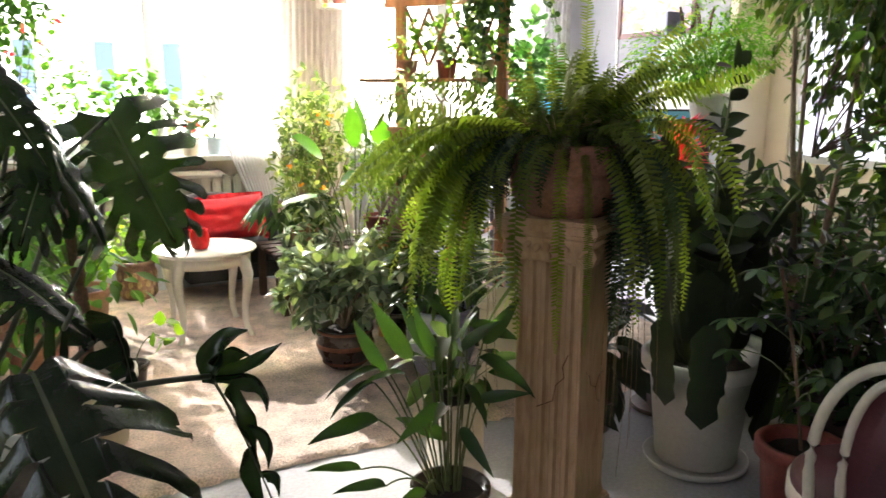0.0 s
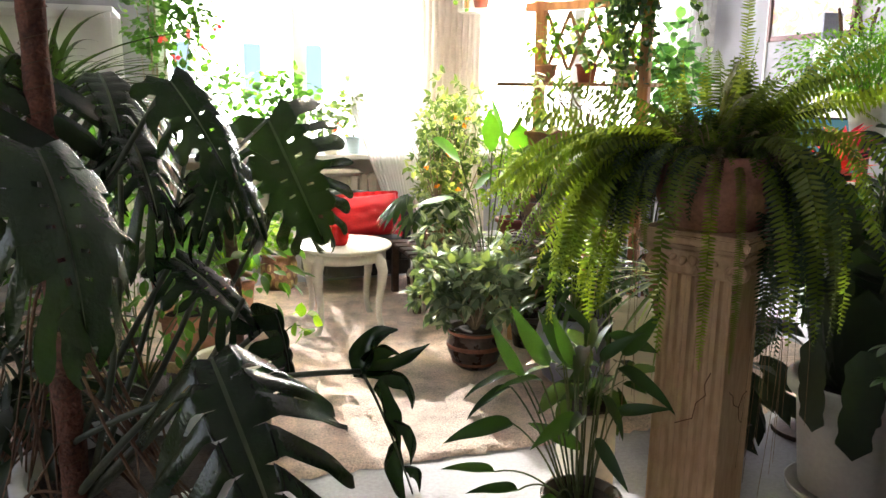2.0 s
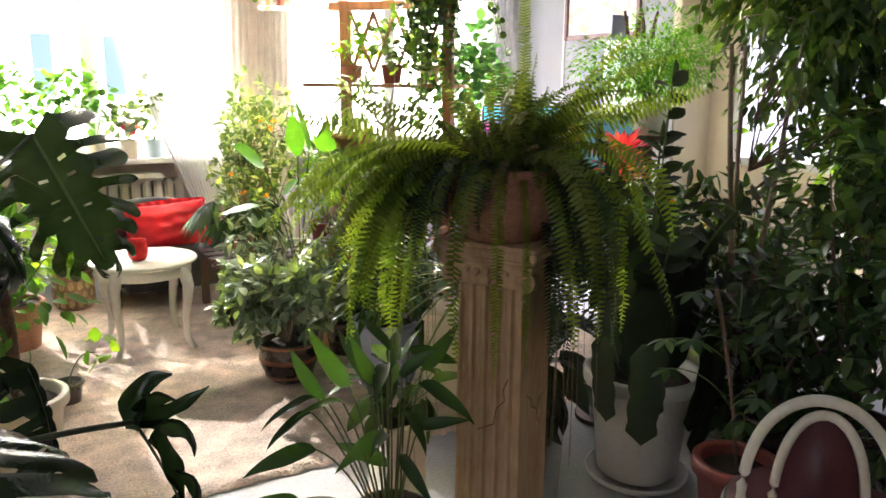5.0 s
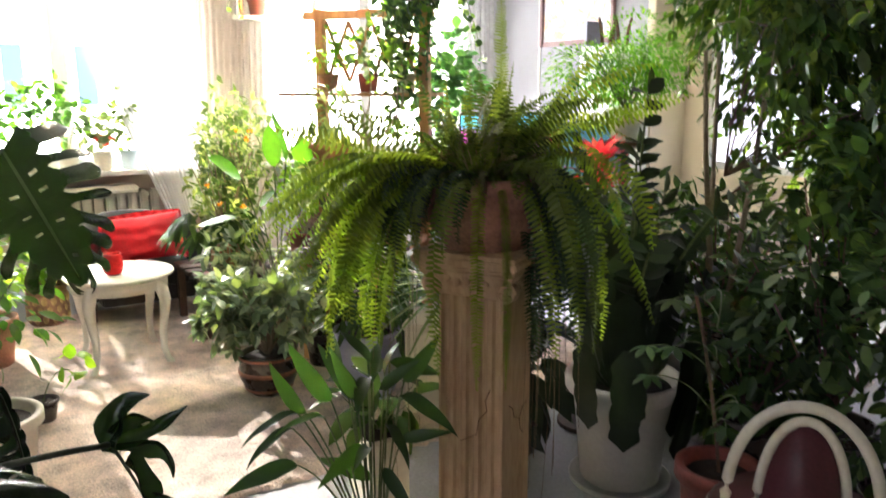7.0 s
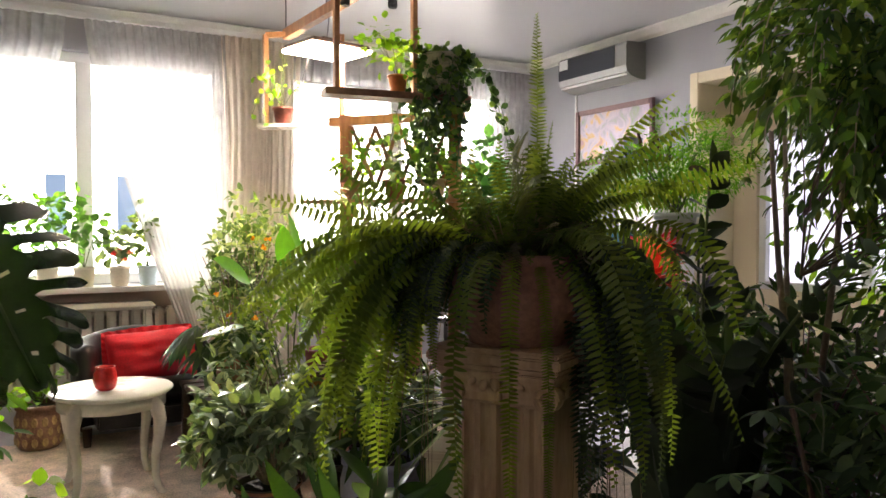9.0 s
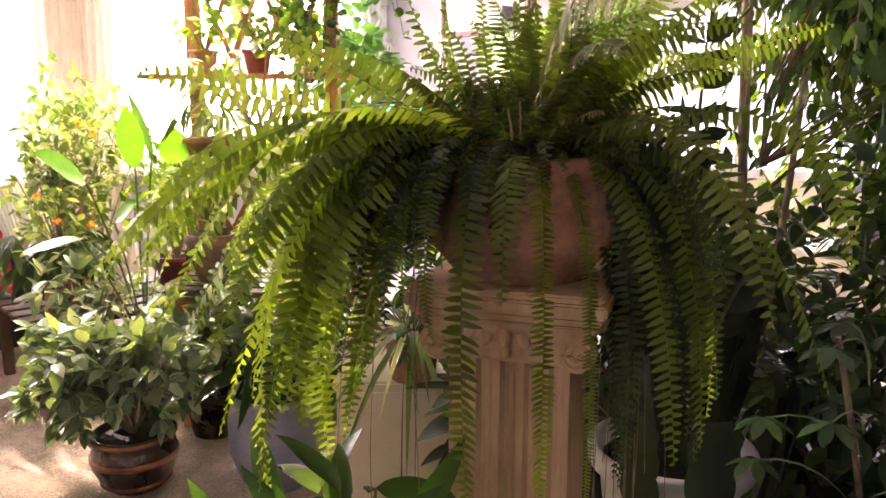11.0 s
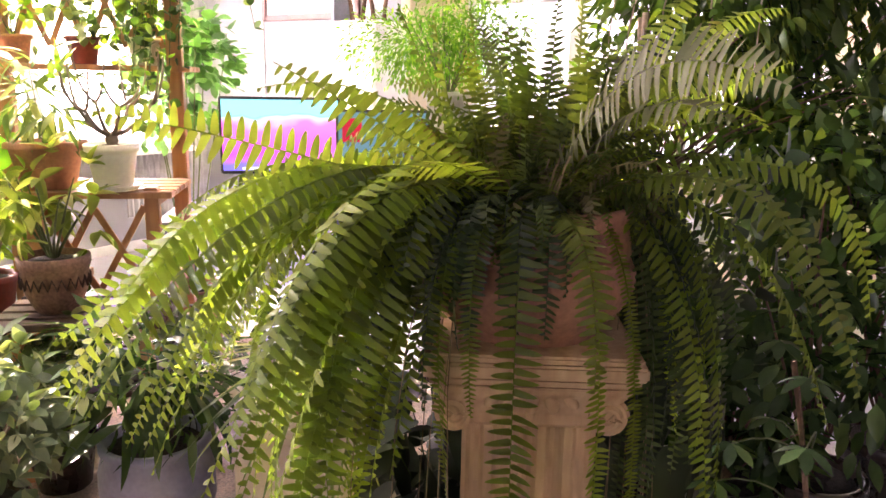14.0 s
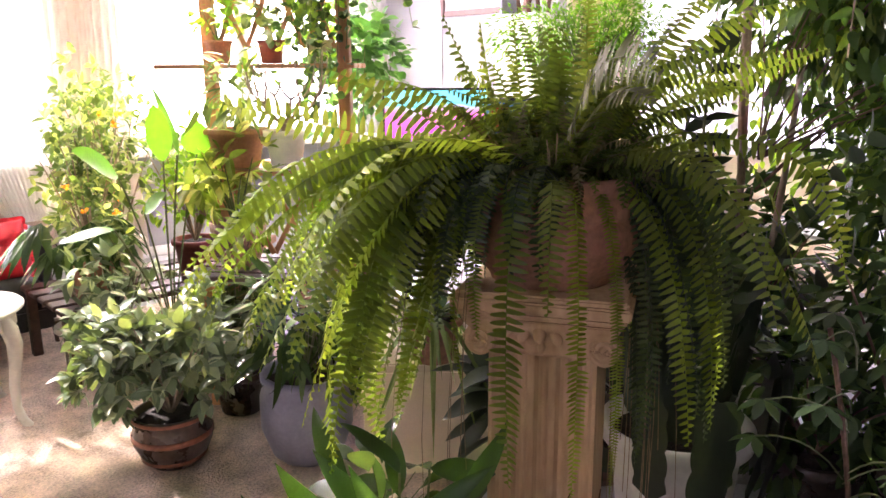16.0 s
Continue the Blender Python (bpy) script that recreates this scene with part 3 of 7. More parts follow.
# ---- column pedestal ----
def column():
    c = thing("pedestal_column", "sand-coloured fluted plaster column with a scrolled capital", "pedestal", (1.350, 1.802, 0), -61)
    w = 0.105
    part("plinth", boxes((-0.15, -0.15, 0, 0.15, 0.15, 0.05), (-0.13, -0.13, 0.05, 0.13, 0.13, 0.085), bevel=0.01), STONE, c)
    # fluted shaft: grooved outline drawn up
    out = []
    nf = 5
    for side in range(4):
        a = side * math.pi / 2
        pts = []
        for k in range(nf):
            s0 = -w + 2 * w * (k + 0.16) / nf
            s1 = -w + 2 * w * (k + 0.84) / nf
            d = 0.013 if side in (0, 3) else 0.0
            pts += [(-w + 2 * w * k / nf, -w), (s0, -w), ((s0 * 3 + s1) / 4, -w + d * 0.8), ((s0 + s1) / 2, -w + d), ((s0 + s1 * 3) / 4, -w + d * 0.8), (s1, -w)]
        if side == 1:
            pts = [(-w + 2 * w * k / 30, -w) for k in range(30)]
        for x, y in pts:
            out.append((x * math.cos(a) - y * math.sin(a), x * math.sin(a) + y * math.cos(a)))
    bm = bmesh.new()
    prev = None
    for z, k in ((0.08, 1.06), (0.12, 1.0), (0.5, 0.99), (0.80, 0.98), (0.895, 0.98)):
        ring = [bm.verts.new((x * k, y * k, z)) for x, y in out]
        if prev:
            for i in range(len(out)):
                j = (i + 1) % len(out)
                bm.faces.new((prev[i], prev[j], ring[j], ring[i]))
        prev = ring
    bm.faces.new(prev)
    part("shaft", bm, STONE, c)
    # branching hairline crack on the two faces turned to the room
    for line in (((0.066, -0.1055, 0.60), (0.05, -0.1050, 0.56), (0.056, -0.1050, 0.53), (0.03, -0.1050, 0.50), (0.022, -0.1050, 0.45), (-0.03, -0.1050, 0.42)),
                 ((0.1052, -0.06, 0.54), (0.1052, -0.03, 0.52), (0.1052, -0.02, 0.49), (0.1052, 0.02, 0.47), (0.1052, 0.03, 0.43), (0.1052, 0.055, 0.41)),
                 ((0.1052, 0.02, 0.47), (0.1052, 0.045, 0.50), (0.1052, 0.075, 0.505))):
        part("crack", tube(line, 0.0014, 4), CRACK, c, "dark hairline crack")
    # capital: bell, ovolo, stepped abacus, four corner scrolls
    bm = bmesh.new()
    prev = None
    for z, r in ((0.868, 0.104), (0.876, 0.112), (0.892, 0.114), (0.904, 0.120), (0.922, 0.132), (0.936, 0.142), (0.945, 0.146)):
        q = []
        for sx, sy in ((-1, -1), (1, -1), (1, 1), (-1, 1)):
            q.append(bm.verts.new((sx * r, sy * r, z)))
        if prev:
            for i in range(4):
                bm.faces.new((prev[i], prev[(i + 1) % 4], q[(i + 1) % 4], q[i]))
        prev = q
    bm.faces.new(prev)
    part("capital", bm, STONE, c)
    part("abacus", boxes((-0.148, -0.148, 0.942, 0.148, 0.148, 0.953), (-0.156, -0.156, 0.953, 0.156, 0.156, 0.966), (-0.164, -0.164, 0.966, 0.164, 0.164, 0.988), (-0.158, -0.158, 0.988, 0.158, 0.158, 1.0), bevel=0.004), STONE, c)
    for sx in (-1, 1):
        for sy in (-1, 1):
            pts = []
            for i in range(34):
                a = i / 33 * 4.2 * math.pi
                r = 0.030 * (1 - i / 40)
                pts.append((sx * (0.116 + r * math.cos(a) * 0.9), sy * 0.122 + sy * 0.006 * i / 33, 0.896 + r * math.sin(a)))
            bm = tube(pts, 0.0068, 6)
            bmesh.ops.create_cone(bm, cap_ends=True, segments=20, radius1=0.029, radius2=0.029, depth=0.036,
                                  matrix=pose(sx * 0.116, sy * 0.109, 0.896, 90, 0, 0))
            part("scroll", bm, STONE, c, smooth=False)
    # carved leaves and eggs between the scrolls
    for side in range(4):
        turn = Matrix.Rotation(side * math.pi / 2, 4, 'Z')
        bm = bmesh.new()
        for x, z, rx, rz, tilt in ((0, 0.925, 0.013, 0.024, 0), (-0.030, 0.918, 0.011, 0.020, 0.4), (0.030, 0.918, 0.011, 0.020, -0.4), (-0.058, 0.924, 0.009, 0.017, 0.7),
                                   (0.058, 0.924, 0.009, 0.017, -0.7), (0, 0.893, 0.008, 0.018, 0)):
            y = -0.112 - max(0, z - 0.89) * 0.62
            m = turn @ Matrix.Translation((x, y, z)) @ Matrix.Rotation(tilt, 4, 'Y') @ Matrix.Diagonal((rx, 0.009, rz, 1))
            bmesh.ops.create_icosphere(bm, subdivisions=2, radius=1, matrix=m)
        part("leaf_carving", bm, STONE, c, smooth=True)
    return c


column()


# ---- the fern ----
def leaflet():
    """A fern leaflet one long: eared at the rib, parallel-sided, with a blunt tip."""
    v, f = [], []
    rows = ((0, 0.60), (0.10, 1.0), (0.40, 0.90), (0.70, 0.70), (0.90, 0.38), (1, 0.05))
    for s, w in rows:
        for k in (-1, 0, 1):
            v.append((s, k * w * 0.5 + 0.10 * s * s, -0.10 * s * s + abs(k) * 0.022 * w))
    for i in range(len(rows) - 1):
        for k in (0, 1):
            a = 3 * i + k
            f.append((a, a + 3, a + 4, a + 1))
    return np.array(v), f


LEAFLET = leaflet()


def frond(parent, curve, width, material, seed, roll=0.0, gap=0.0145, ragged=0.03, twist=0.0, hang=0.28):
    """A rib with pairs of blunt leaflets that sag a little, tapering near the tip."""
    rng = np.random.default_rng(seed)
    pts = [Vector(p) for p in curve]
    n = len(pts) - 1
    steps = [(q - p).length for p, q in zip(pts, pts[1:])]
    total = sum(steps)
    pos, dirs, ups, size = [], [], [], []
    curl = rng.uniform(-0.22, 0.06)
    out = Vector((-pts[-1].y, pts[-1].x, 0))
    out = out.normalized() if out.length > 1e-4 else Vector((1, 0, 0))
    i, run = 0, 0.0
    for k in range(int(total / gap) + 1):
        at = min(0.05, total * 0.2) + k * gap
        while i < n - 1 and run + steps[i] < at:
            run += steps[i]
            i += 1
        if at > total:
            break
        s = at / total
        p = pts[i].lerp(pts[i + 1], min(1, (at - run) / max(steps[i], 1e-6)))
        d = (pts[i + 1] - pts[i]).normalized()
        side = d.cross(Vector((0, 0, 1)))
        flat = side.length
        hd = -out if side.dot(out) < 0 else out
        side = (side * flat + hd * (1 - flat)).normalized()
        side = Matrix.Rotation(roll + twist * s, 3, d) @ side
        up = side.cross(d)
        w = width * (0.50 + 0.50 * min(1, s / 0.15)) * (1 - 0.80 * max(0, (s - 0.62) / 0.38) ** 1.9)
        for g in (-1, 1):
            if rng.uniform() < ragged:
                continue
            q = side * g + d * (0.05 + 0.22 * s) + up * (curl + rng.uniform(-0.16, 0.16)) + Vector((0, 0, -hang * flat))
            pos.append(tuple(p + d * gap * 0.25 * g))
            dirs.append(tuple(q))
            ups.append(tuple(up + Vector(rng.normal(size=3) * 0.18)))
            size.append(w * rng.uniform(0.86, 1.06))
    v, f = LEAFLET
    r = frames(np.array(dirs), np.array(ups))
    size = np.array(size)[:, None]
    loc = np.tile(v[None], (len(pos), 1, 1))
    loc[:, :, 0] *= size
    loc[:, :, 1] *= gap * 0.76 * (0.45 + 0.55 * size / width)
    loc[:, :, 2] *= size
    leaf = (np.einsum('nij,nkj->nki', r, loc) + np.array(pos)[:, None, :]).reshape(-1, 3)
    faces = (np.array(f)[None] + (np.arange(len(pos)) * len(v))[:, None, None]).reshape(-1, 4).tolist()
    base = len(leaf)
    rib = []
    for i, p in enumerate(pts):
        d = (pts[min(i + 1, n)] - pts[max(i - 1, 0)]).normalized()
        a = d.orthogonal().normalized()
        b = d.cross(a)
        rr = 0.0021 * (1 - 0.7 * i / n)
        rib += [p + a * rr, p - a * rr * 0.5 + b * rr * 0.87, p - a * rr * 0.5 - b * rr * 0.87]
        if i:
            k = base + 3 * i
            faces += [(k - 3, k - 2, k + 1, k), (k - 2, k - 1, k + 2, k + 1), (k - 1, k - 3, k, k + 2)]
    leaf = np.concatenate([leaf, np.array([tuple(p) for p in rib])])
    return mesh_part("frond", leaf, faces, material, parent)


def fern():
    rng = np.random.default_rng(11)
    f = thing("potted_fern", "large arching green fern in a weathered terracotta pot", "potted plant", (1.345, 1.802, 1.001))
    prof = [(0, 0), (0.118, 0), (0.122, 0.012), (0.134, 0.026), (0.155, 0.050), (0.167, 0.078), (0.167, 0.100), (0.158, 0.120), (0.155, 0.126), (0.160, 0.132), (0.158, 0.150),
            (0.151, 0.178), (0.157, 0.184), (0.159, 0.200), (0.152, 0.205), (0.142, 0.198), (0.138, 0.165), (0.0, 0.165)]
    pot_parts(f, prof, TERRA, 0.138, 0.185, 40, label="rough reddish terracotta pot with a round belly and bands")
    c = Vector((0, 0, 0.195))
    # fronds crossing the camera's line of sight to the bromeliad's flower are left out
    sight_point, along = Vector((0.187, -0.185, 0.225)), Vector((0.70, 0.71, -0.066)).normalized()

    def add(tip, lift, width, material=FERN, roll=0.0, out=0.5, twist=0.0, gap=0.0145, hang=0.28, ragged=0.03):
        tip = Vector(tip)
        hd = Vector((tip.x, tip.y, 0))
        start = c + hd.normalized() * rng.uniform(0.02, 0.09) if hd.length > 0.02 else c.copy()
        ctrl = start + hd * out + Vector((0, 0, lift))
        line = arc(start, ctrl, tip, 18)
        if any((q - sight_point - along * (q - sight_point).dot(along)).length < 0.028 for q in line):
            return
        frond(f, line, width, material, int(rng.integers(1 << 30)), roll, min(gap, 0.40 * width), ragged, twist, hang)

    def sweep(lo, hi, count, near, far, low, high, rise, outs, wide=(0.036, 0.046), material=FERN):
        for k in range(count):
            a = math.radians(lo + (hi - lo) * (k + rng.uniform(0.1, 0.9)) / count)
            reach = rng.uniform(near, far)
            add((reach * math.cos(a), reach * math.sin(a), 0.2 + rng.uniform(low, high)), rng.uniform(*rise), rng.uniform(*wide), material, roll=rng.normal() * 0.5,
                out=rng.uniform(*outs), twist=rng.normal() * 0.5)

    # long arches towards the windows
    sweep(100, 178, 27, 0.52, 0.72, -0.38, -0.08, (0.13, 0.23), (0.46, 0.72))
    sweep(98, 176, 20, 0.32, 0.56, -0.46, -0.14, (0.08, 0.18), (0.5, 0.8))
    sweep(112, 170, 9, 0.34, 0.50, -0.58, -0.36, (0.06, 0.15), (0.7, 1.0))
    sweep(126, 174, 12, 0.30, 0.50, -0.52, -0.22, (0.06, 0.14), (0.5, 0.75), (0.030, 0.042))
    # a dense cluster close to the pot, its shade put into the leaf colour
    sweep(108, 182, 30, 0.18, 0.36, -0.26, 0.02, (0.06, 0.14), (0.5, 0.9), (0.026, 0.036), FERNSHADE)
    sweep(164, 218, 20, 0.17, 0.25, -0.20, 0.03, (0.05, 0.11), (0.7, 1.0), (0.018, 0.028), FERNSHADE)
    # the far side, towards the grey wall and the fig
    sweep(-92, 6, 15, 0.34, 0.54, -0.40, -0.02, (0.12, 0.24), (0.5, 0.75), (0.030, 0.040))
    # the darker leaf colour stands in for shade on this side
    sweep(-84, -4, 7, 0.22, 0.38, -0.60, -0.2, (0.08, 0.18), (0.6, 0.95), (0.028, 0.038), FERNSHADE)
    sweep(-88, -10, 7, 0.20, 0.36, -0.64, -0.25, (0.08, 0.18), (0.6, 0.95), (0.026, 0.036))
    sweep(-86, -28, 11, 0.17, 0.235, -0.62, -0.25, (0.05, 0.10), (0.8, 1.0), (0.026, 0.036), FERNSHADE)
    sweep(-70, -6, 9, 0.26, 0.42, -0.50, -0.16, (0.08, 0.2), (0.55, 0.85), material=FERNSHADE)
    sweep(-66, 22, 8, 0.36, 0.60, 0.06, 0.30, (0.12, 0.26), (0.3, 0.45), (0.028, 0.038))
    sweep(10, 100, 13, 0.30, 0.55, -0.3, 0.08, (0.1, 0.25), (0.35, 0.55))
    sweep(-100, 95, 8, 0.17, 0.27, -0.2, 0.05, (0.08, 0.18), (0.5, 0.8), (0.026, 0.036))
    # shorter fronds standing up in the middle
    for k in range(46):
        a = rng.uniform(-1.9, 2.6)
        r = rng.uniform(0.08, 0.32)
        add((r * math.cos(a), r * math.sin(a), 0.2 + rng.uniform(0.08, 0.30)), rng.uniform(0.10, 0.22), rng.uniform(0.025, 0.037), FERNDULL, roll=rng.normal() * 0.7, out=0.3, twist=rng.normal() * 0.5)
    # one tall straight frond and others that stand out
    add((0.0, -0.063, 0.748), 0.30, 0.025, FERNPALE, out=0.2, gap=0.0075, hang=0.0)
    add((0.036, 0.140, 0.50), 0.2, 0.026, FERNDULL, roll=0.4, out=0.3)
    add((0.109, 0.018, 0.52), 0.2, 0.026, FERNDULL, roll=-0.5, out=0.3)
    add((-0.50, 0.37, 0.340), 0.10, 0.042, FERNPALE, roll=1.25, out=0.5, gap=0.0175, hang=0.05)
    add((-0.43, 0.13, 0.400), 0.14, 0.040, FERNPALE, roll=0.9, out=0.5, gap=0.0165, hang=0.1)
    for x, y, z, w in ((-0.12, 0.08, 0.40, 0.026), (0.10, 0.18, 0.50, 0.028), (0.22, -0.08, 0.44, 0.028), (0.25, 0.12, 0.38, 0.028), (0.27, -0.22, 0.42, 0.028)):
        add((x, y, z), 0.24, w, FERNDULL, roll=rng.uniform(-0.6, 0.6), out=0.2)
    add((-0.34, 0.24, 0.37), 0.22, 0.034, FERNDULL, roll=0.5, out=0.4)
    add((0.315, -0.189, 0.585), 0.30, 0.034, roll=0.5, out=0.35)
    add((0.382, -0.287, 0.515), 0.32, 0.040, roll=0.6, out=0.4)
    add((-0.30, -0.395, 0.383), 0.29, 0.050, FERNDRY, roll=1.2, out=0.30, gap=0.0135, hang=0.12)
    add((-0.20, -0.33, 0.345), 0.22, 0.034, FERNDRY, roll=0.7, out=0.40, hang=0.3)
    add((-0.09, -0.483, 0.02), 0.20, 0.038, FERNDULL, roll=0.5, out=0.7, hang=0.1)
    add((0.10, -0.50, 0.02), 0.22, 0.038, out=0.6)
    add((0.18, -0.40, 0.02), 0.24, 0.038, out=0.6)
    # fronds hanging before the pot and the capital
    add((-0.288, -0.221, 0.036), 0.07, 0.030, FERNDULL, roll=0.3, out=0.75, hang=0.1)
    add((-0.216, -0.085, -0.335), 0.12, 0.036, roll=0.15, out=1.05, gap=0.016)
    add((-0.075, -0.205, -0.365), 0.12, 0.015, roll=0.2, out=1.1)
    add((-0.150, -0.175, -0.36), 0.12, 0.022, roll=-0.3, out=1.1)
    add((-0.235, 0.005, -0.20), 0.10, 0.020, roll=0.4, out=1.05)
    add((-0.245, -0.035, -0.06), 0.10, 0.018, roll=-0.5, out=1.05)
    # withered little fronds in the crown
    for k in range(190):
        a = rng.uniform(0, 6.28)
        r = rng.uniform(0.03, 0.22)
        add((r * math.cos(a), r * math.sin(a), 0.19 + rng.uniform(-0.01, 0.15)), rng.uniform(0.03, 0.12), rng.uniform(0.014, 0.025), FERNCURL if k % 3 == 0 else FERNDULL, roll=rng.uniform(-1, 1), out=0.5, ragged=0.15)
    # short curled fronds spilling over the rim
    for k in range(44):
        a = math.radians(rng.uniform(160, 300))
        r = rng.uniform(0.15, 0.20)
        add((r * math.cos(a), r * math.sin(a), 0.2 + rng.uniform(-0.07, 0.05)), rng.uniform(0.04, 0.10), rng.uniform(0.015, 0.026), FERNCURL if k % 3 == 0 else FERNDULL, roll=rng.uniform(-0.9, 0.9), out=rng.uniform(0.6, 0.9))
    # dead brown stalks standing in the crown
    bm = bmesh.new()
    for k in range(60):
        a = rng.uniform(0, 6.28)
        r = rng.uniform(0.02, 0.12)
        p0 = Vector((r * math.cos(a), r * math.sin(a), 0.185))
        p2 = Vector((r * 1.7 * math.cos(a), r * 1.7 * math.sin(a), 0.2 + rng.uniform(0.02, 0.10)))
        tube(arc(p0, (p0 + p2) / 2 + Vector((0, 0, 0.03)), p2, 4), 0.0016, 3, bm)
    tagged(part("stalk_tuft", bm, DRYSTEM, f, "short dry brown stalks"), kind="stuff")
    # thin dry runners hanging on both sides
    for count, lo, hi, near, far, low, high in ((15, -75, 15, 0.14, 0.26, -0.80, -0.35), (6, 135, 185, 0.20, 0.34, -0.75, -0.45)):
        bm = bmesh.new()
        for k in range(count):
            a = math.radians(rng.uniform(lo, hi))
            r = rng.uniform(near, far)
            p0 = Vector((0.12 * math.cos(a), 0.12 * math.sin(a), 0.19))
            p2 = Vector((r * math.cos(a) + rng.uniform(-0.05, 0.05), r * math.sin(a) + rng.uniform(-0.05, 0.05), rng.uniform(low, high)))
            tube(arc(p0, Vector((r * 1.15 * math.cos(a), r * 1.15 * math.sin(a), 0.22)), p2, 7), 0.0009, 3, bm)
        part("runner_tangle", bm, DRYSTEM, f, "thin dry hanging runners")
    return f


fern()


# ---- sitting corner ----
def coffee_table():
    t = thing("coffee_table", "round ivory lacquered coffee table with curved legs", "table", (0.735, 4.275, 0.018))
    part("tabletop", lathe([(0, 0.455), (0.24, 0.455), (0.262, 0.460), (0.275, 0.470), (0.277, 0.478), (0.270, 0.485), (0, 0.487)], 48), TABLEWHITE, t, smooth=True)
    part("apron", lathe([(0.235, 0.40), (0.242, 0.40), (0.242, 0.457), (0.232, 0.457), (0.232, 0.40), (0.235, 0.40)], 40), TABLEWHITE, t, smooth=True)
    for k in range(4):
        a = math.radians(45 + 90 * k)
        c, s_ = math.cos(a), math.sin(a)
        bm = bmesh.new()
        prev = None
        for z, r, w in ((0.455, 0.215, 0.034), (0.41, 0.245, 0.036), (0.35, 0.262, 0.032), (0.27, 0.255, 0.026), (0.17, 0.236, 0.021), (0.08, 0.236, 0.018), (0.03, 0.252, 0.018), (0.008, 0.268, 0.022), (0.0, 0.27, 0.02)):
            ring = []
            for i in range(8):
                b = 2 * math.pi * i / 8
                x, y = r + w * math.cos(b), w * 0.9 * math.sin(b)
                ring.append(bm.verts.new((x * c - y * s_, x * s_ + y * c, z)))
            if prev:
                for i in range(8):
                    bm.faces.new((prev[i], prev[(i + 1) % 8], ring[(i + 1) % 8], ring[i]))
            prev = ring
        bm.faces.new(prev)
        part("leg", bm, TABLEWHITE, t, smooth=True)


coffee_table()
candle = thing("candle_holder", "red ribbed glass candle holder on the white table", "candle holder", (0.70, 4.215, 0.506))
part("glass_cup", lathe([(0, 0), (0.034, 0), (0.046, 0.012), (0.054, 0.045), (0.05, 0.08), (0.042, 0.098), (0.045, 0.11), (0.041, 0.11), (0.038, 0.098), (0.046, 0.075), (0.048, 0.045), (0.03, 0.014), (0, 0.014)], 28, wobble=0.03),
     mat("red_glass", (0.62, 0.02, 0.02), 0.12, 0.15, 30, 90, 0.3), candle, smooth=True)
part("wax", lathe([(0, 0.016), (0.033, 0.016), (0.036, 0.05), (0, 0.05)], 20), mat("pale_wax", (0.75, 0.35, 0.3), 0.6, 0.05), candle)


def armchair():
    a = thing("armchair", "black leather tub armchair with dark wooden feet", "armchair", (1.02, 5.30, 0), 0)
    # tub shell: a curved band open to the front
    bm = bmesh.new()
    outer = []
    for i in range(25):
        t = math.radians(-28 + (236 * i / 24))
        outer.append((0.395 * math.cos(t), 0.40 * math.sin(t) + 0.02, t))
    rows = []
    for x, y, t in outer:
        nx, ny = math.cos(t), math.sin(t)
        top = 0.585 + 0.045 * max(0, math.sin(t)) ** 2
        th = 0.11
        ring = [(x, y, 0.12), (x, y, top - 0.04), (x - nx * 0.02, y - ny * 0.02, top - 0.01), (x - nx * th / 2, y - ny * th / 2, top), (x - nx * (th - 0.02), y - ny * (th - 0.02), top - 0.012), (x - nx * th, y - ny * th, top - 0.05), (x - nx * th, y - ny * th, 0.12)]
        rows.append([bm.verts.new(p) for p in ring])
    for p, q in zip(rows, rows[1:]):
        for k in range(len(p)):
            j = (k + 1) % len(p)
            bm.faces.new((p[k], p[j], q[j], q[k]))
    bm.faces.new(rows[0][::-1])
    bm.faces.new(rows[-1])
    part("backrest", bm, BLACK, a, smooth=True)
    part("seat", boxes((-0.283, -0.40, 0.24, 0.283, 0.28, 0.385), bevel=0.045), BLACK, a, smooth=True)
    part("seat_frame", boxes((-0.288, -0.36, 0.13, 0.288, 0.26, 0.24), bevel=0.01), BLACK, a)
    for x in (-0.33, 0.33):
        for y in (-0.24, 0.24):
            part("foot", lathe([(0, 0), (0.018, 0), (0.028, 0.13), (0, 0.13)], 12, at=(x, y, 0)), DARKWOOD, a)


armchair()


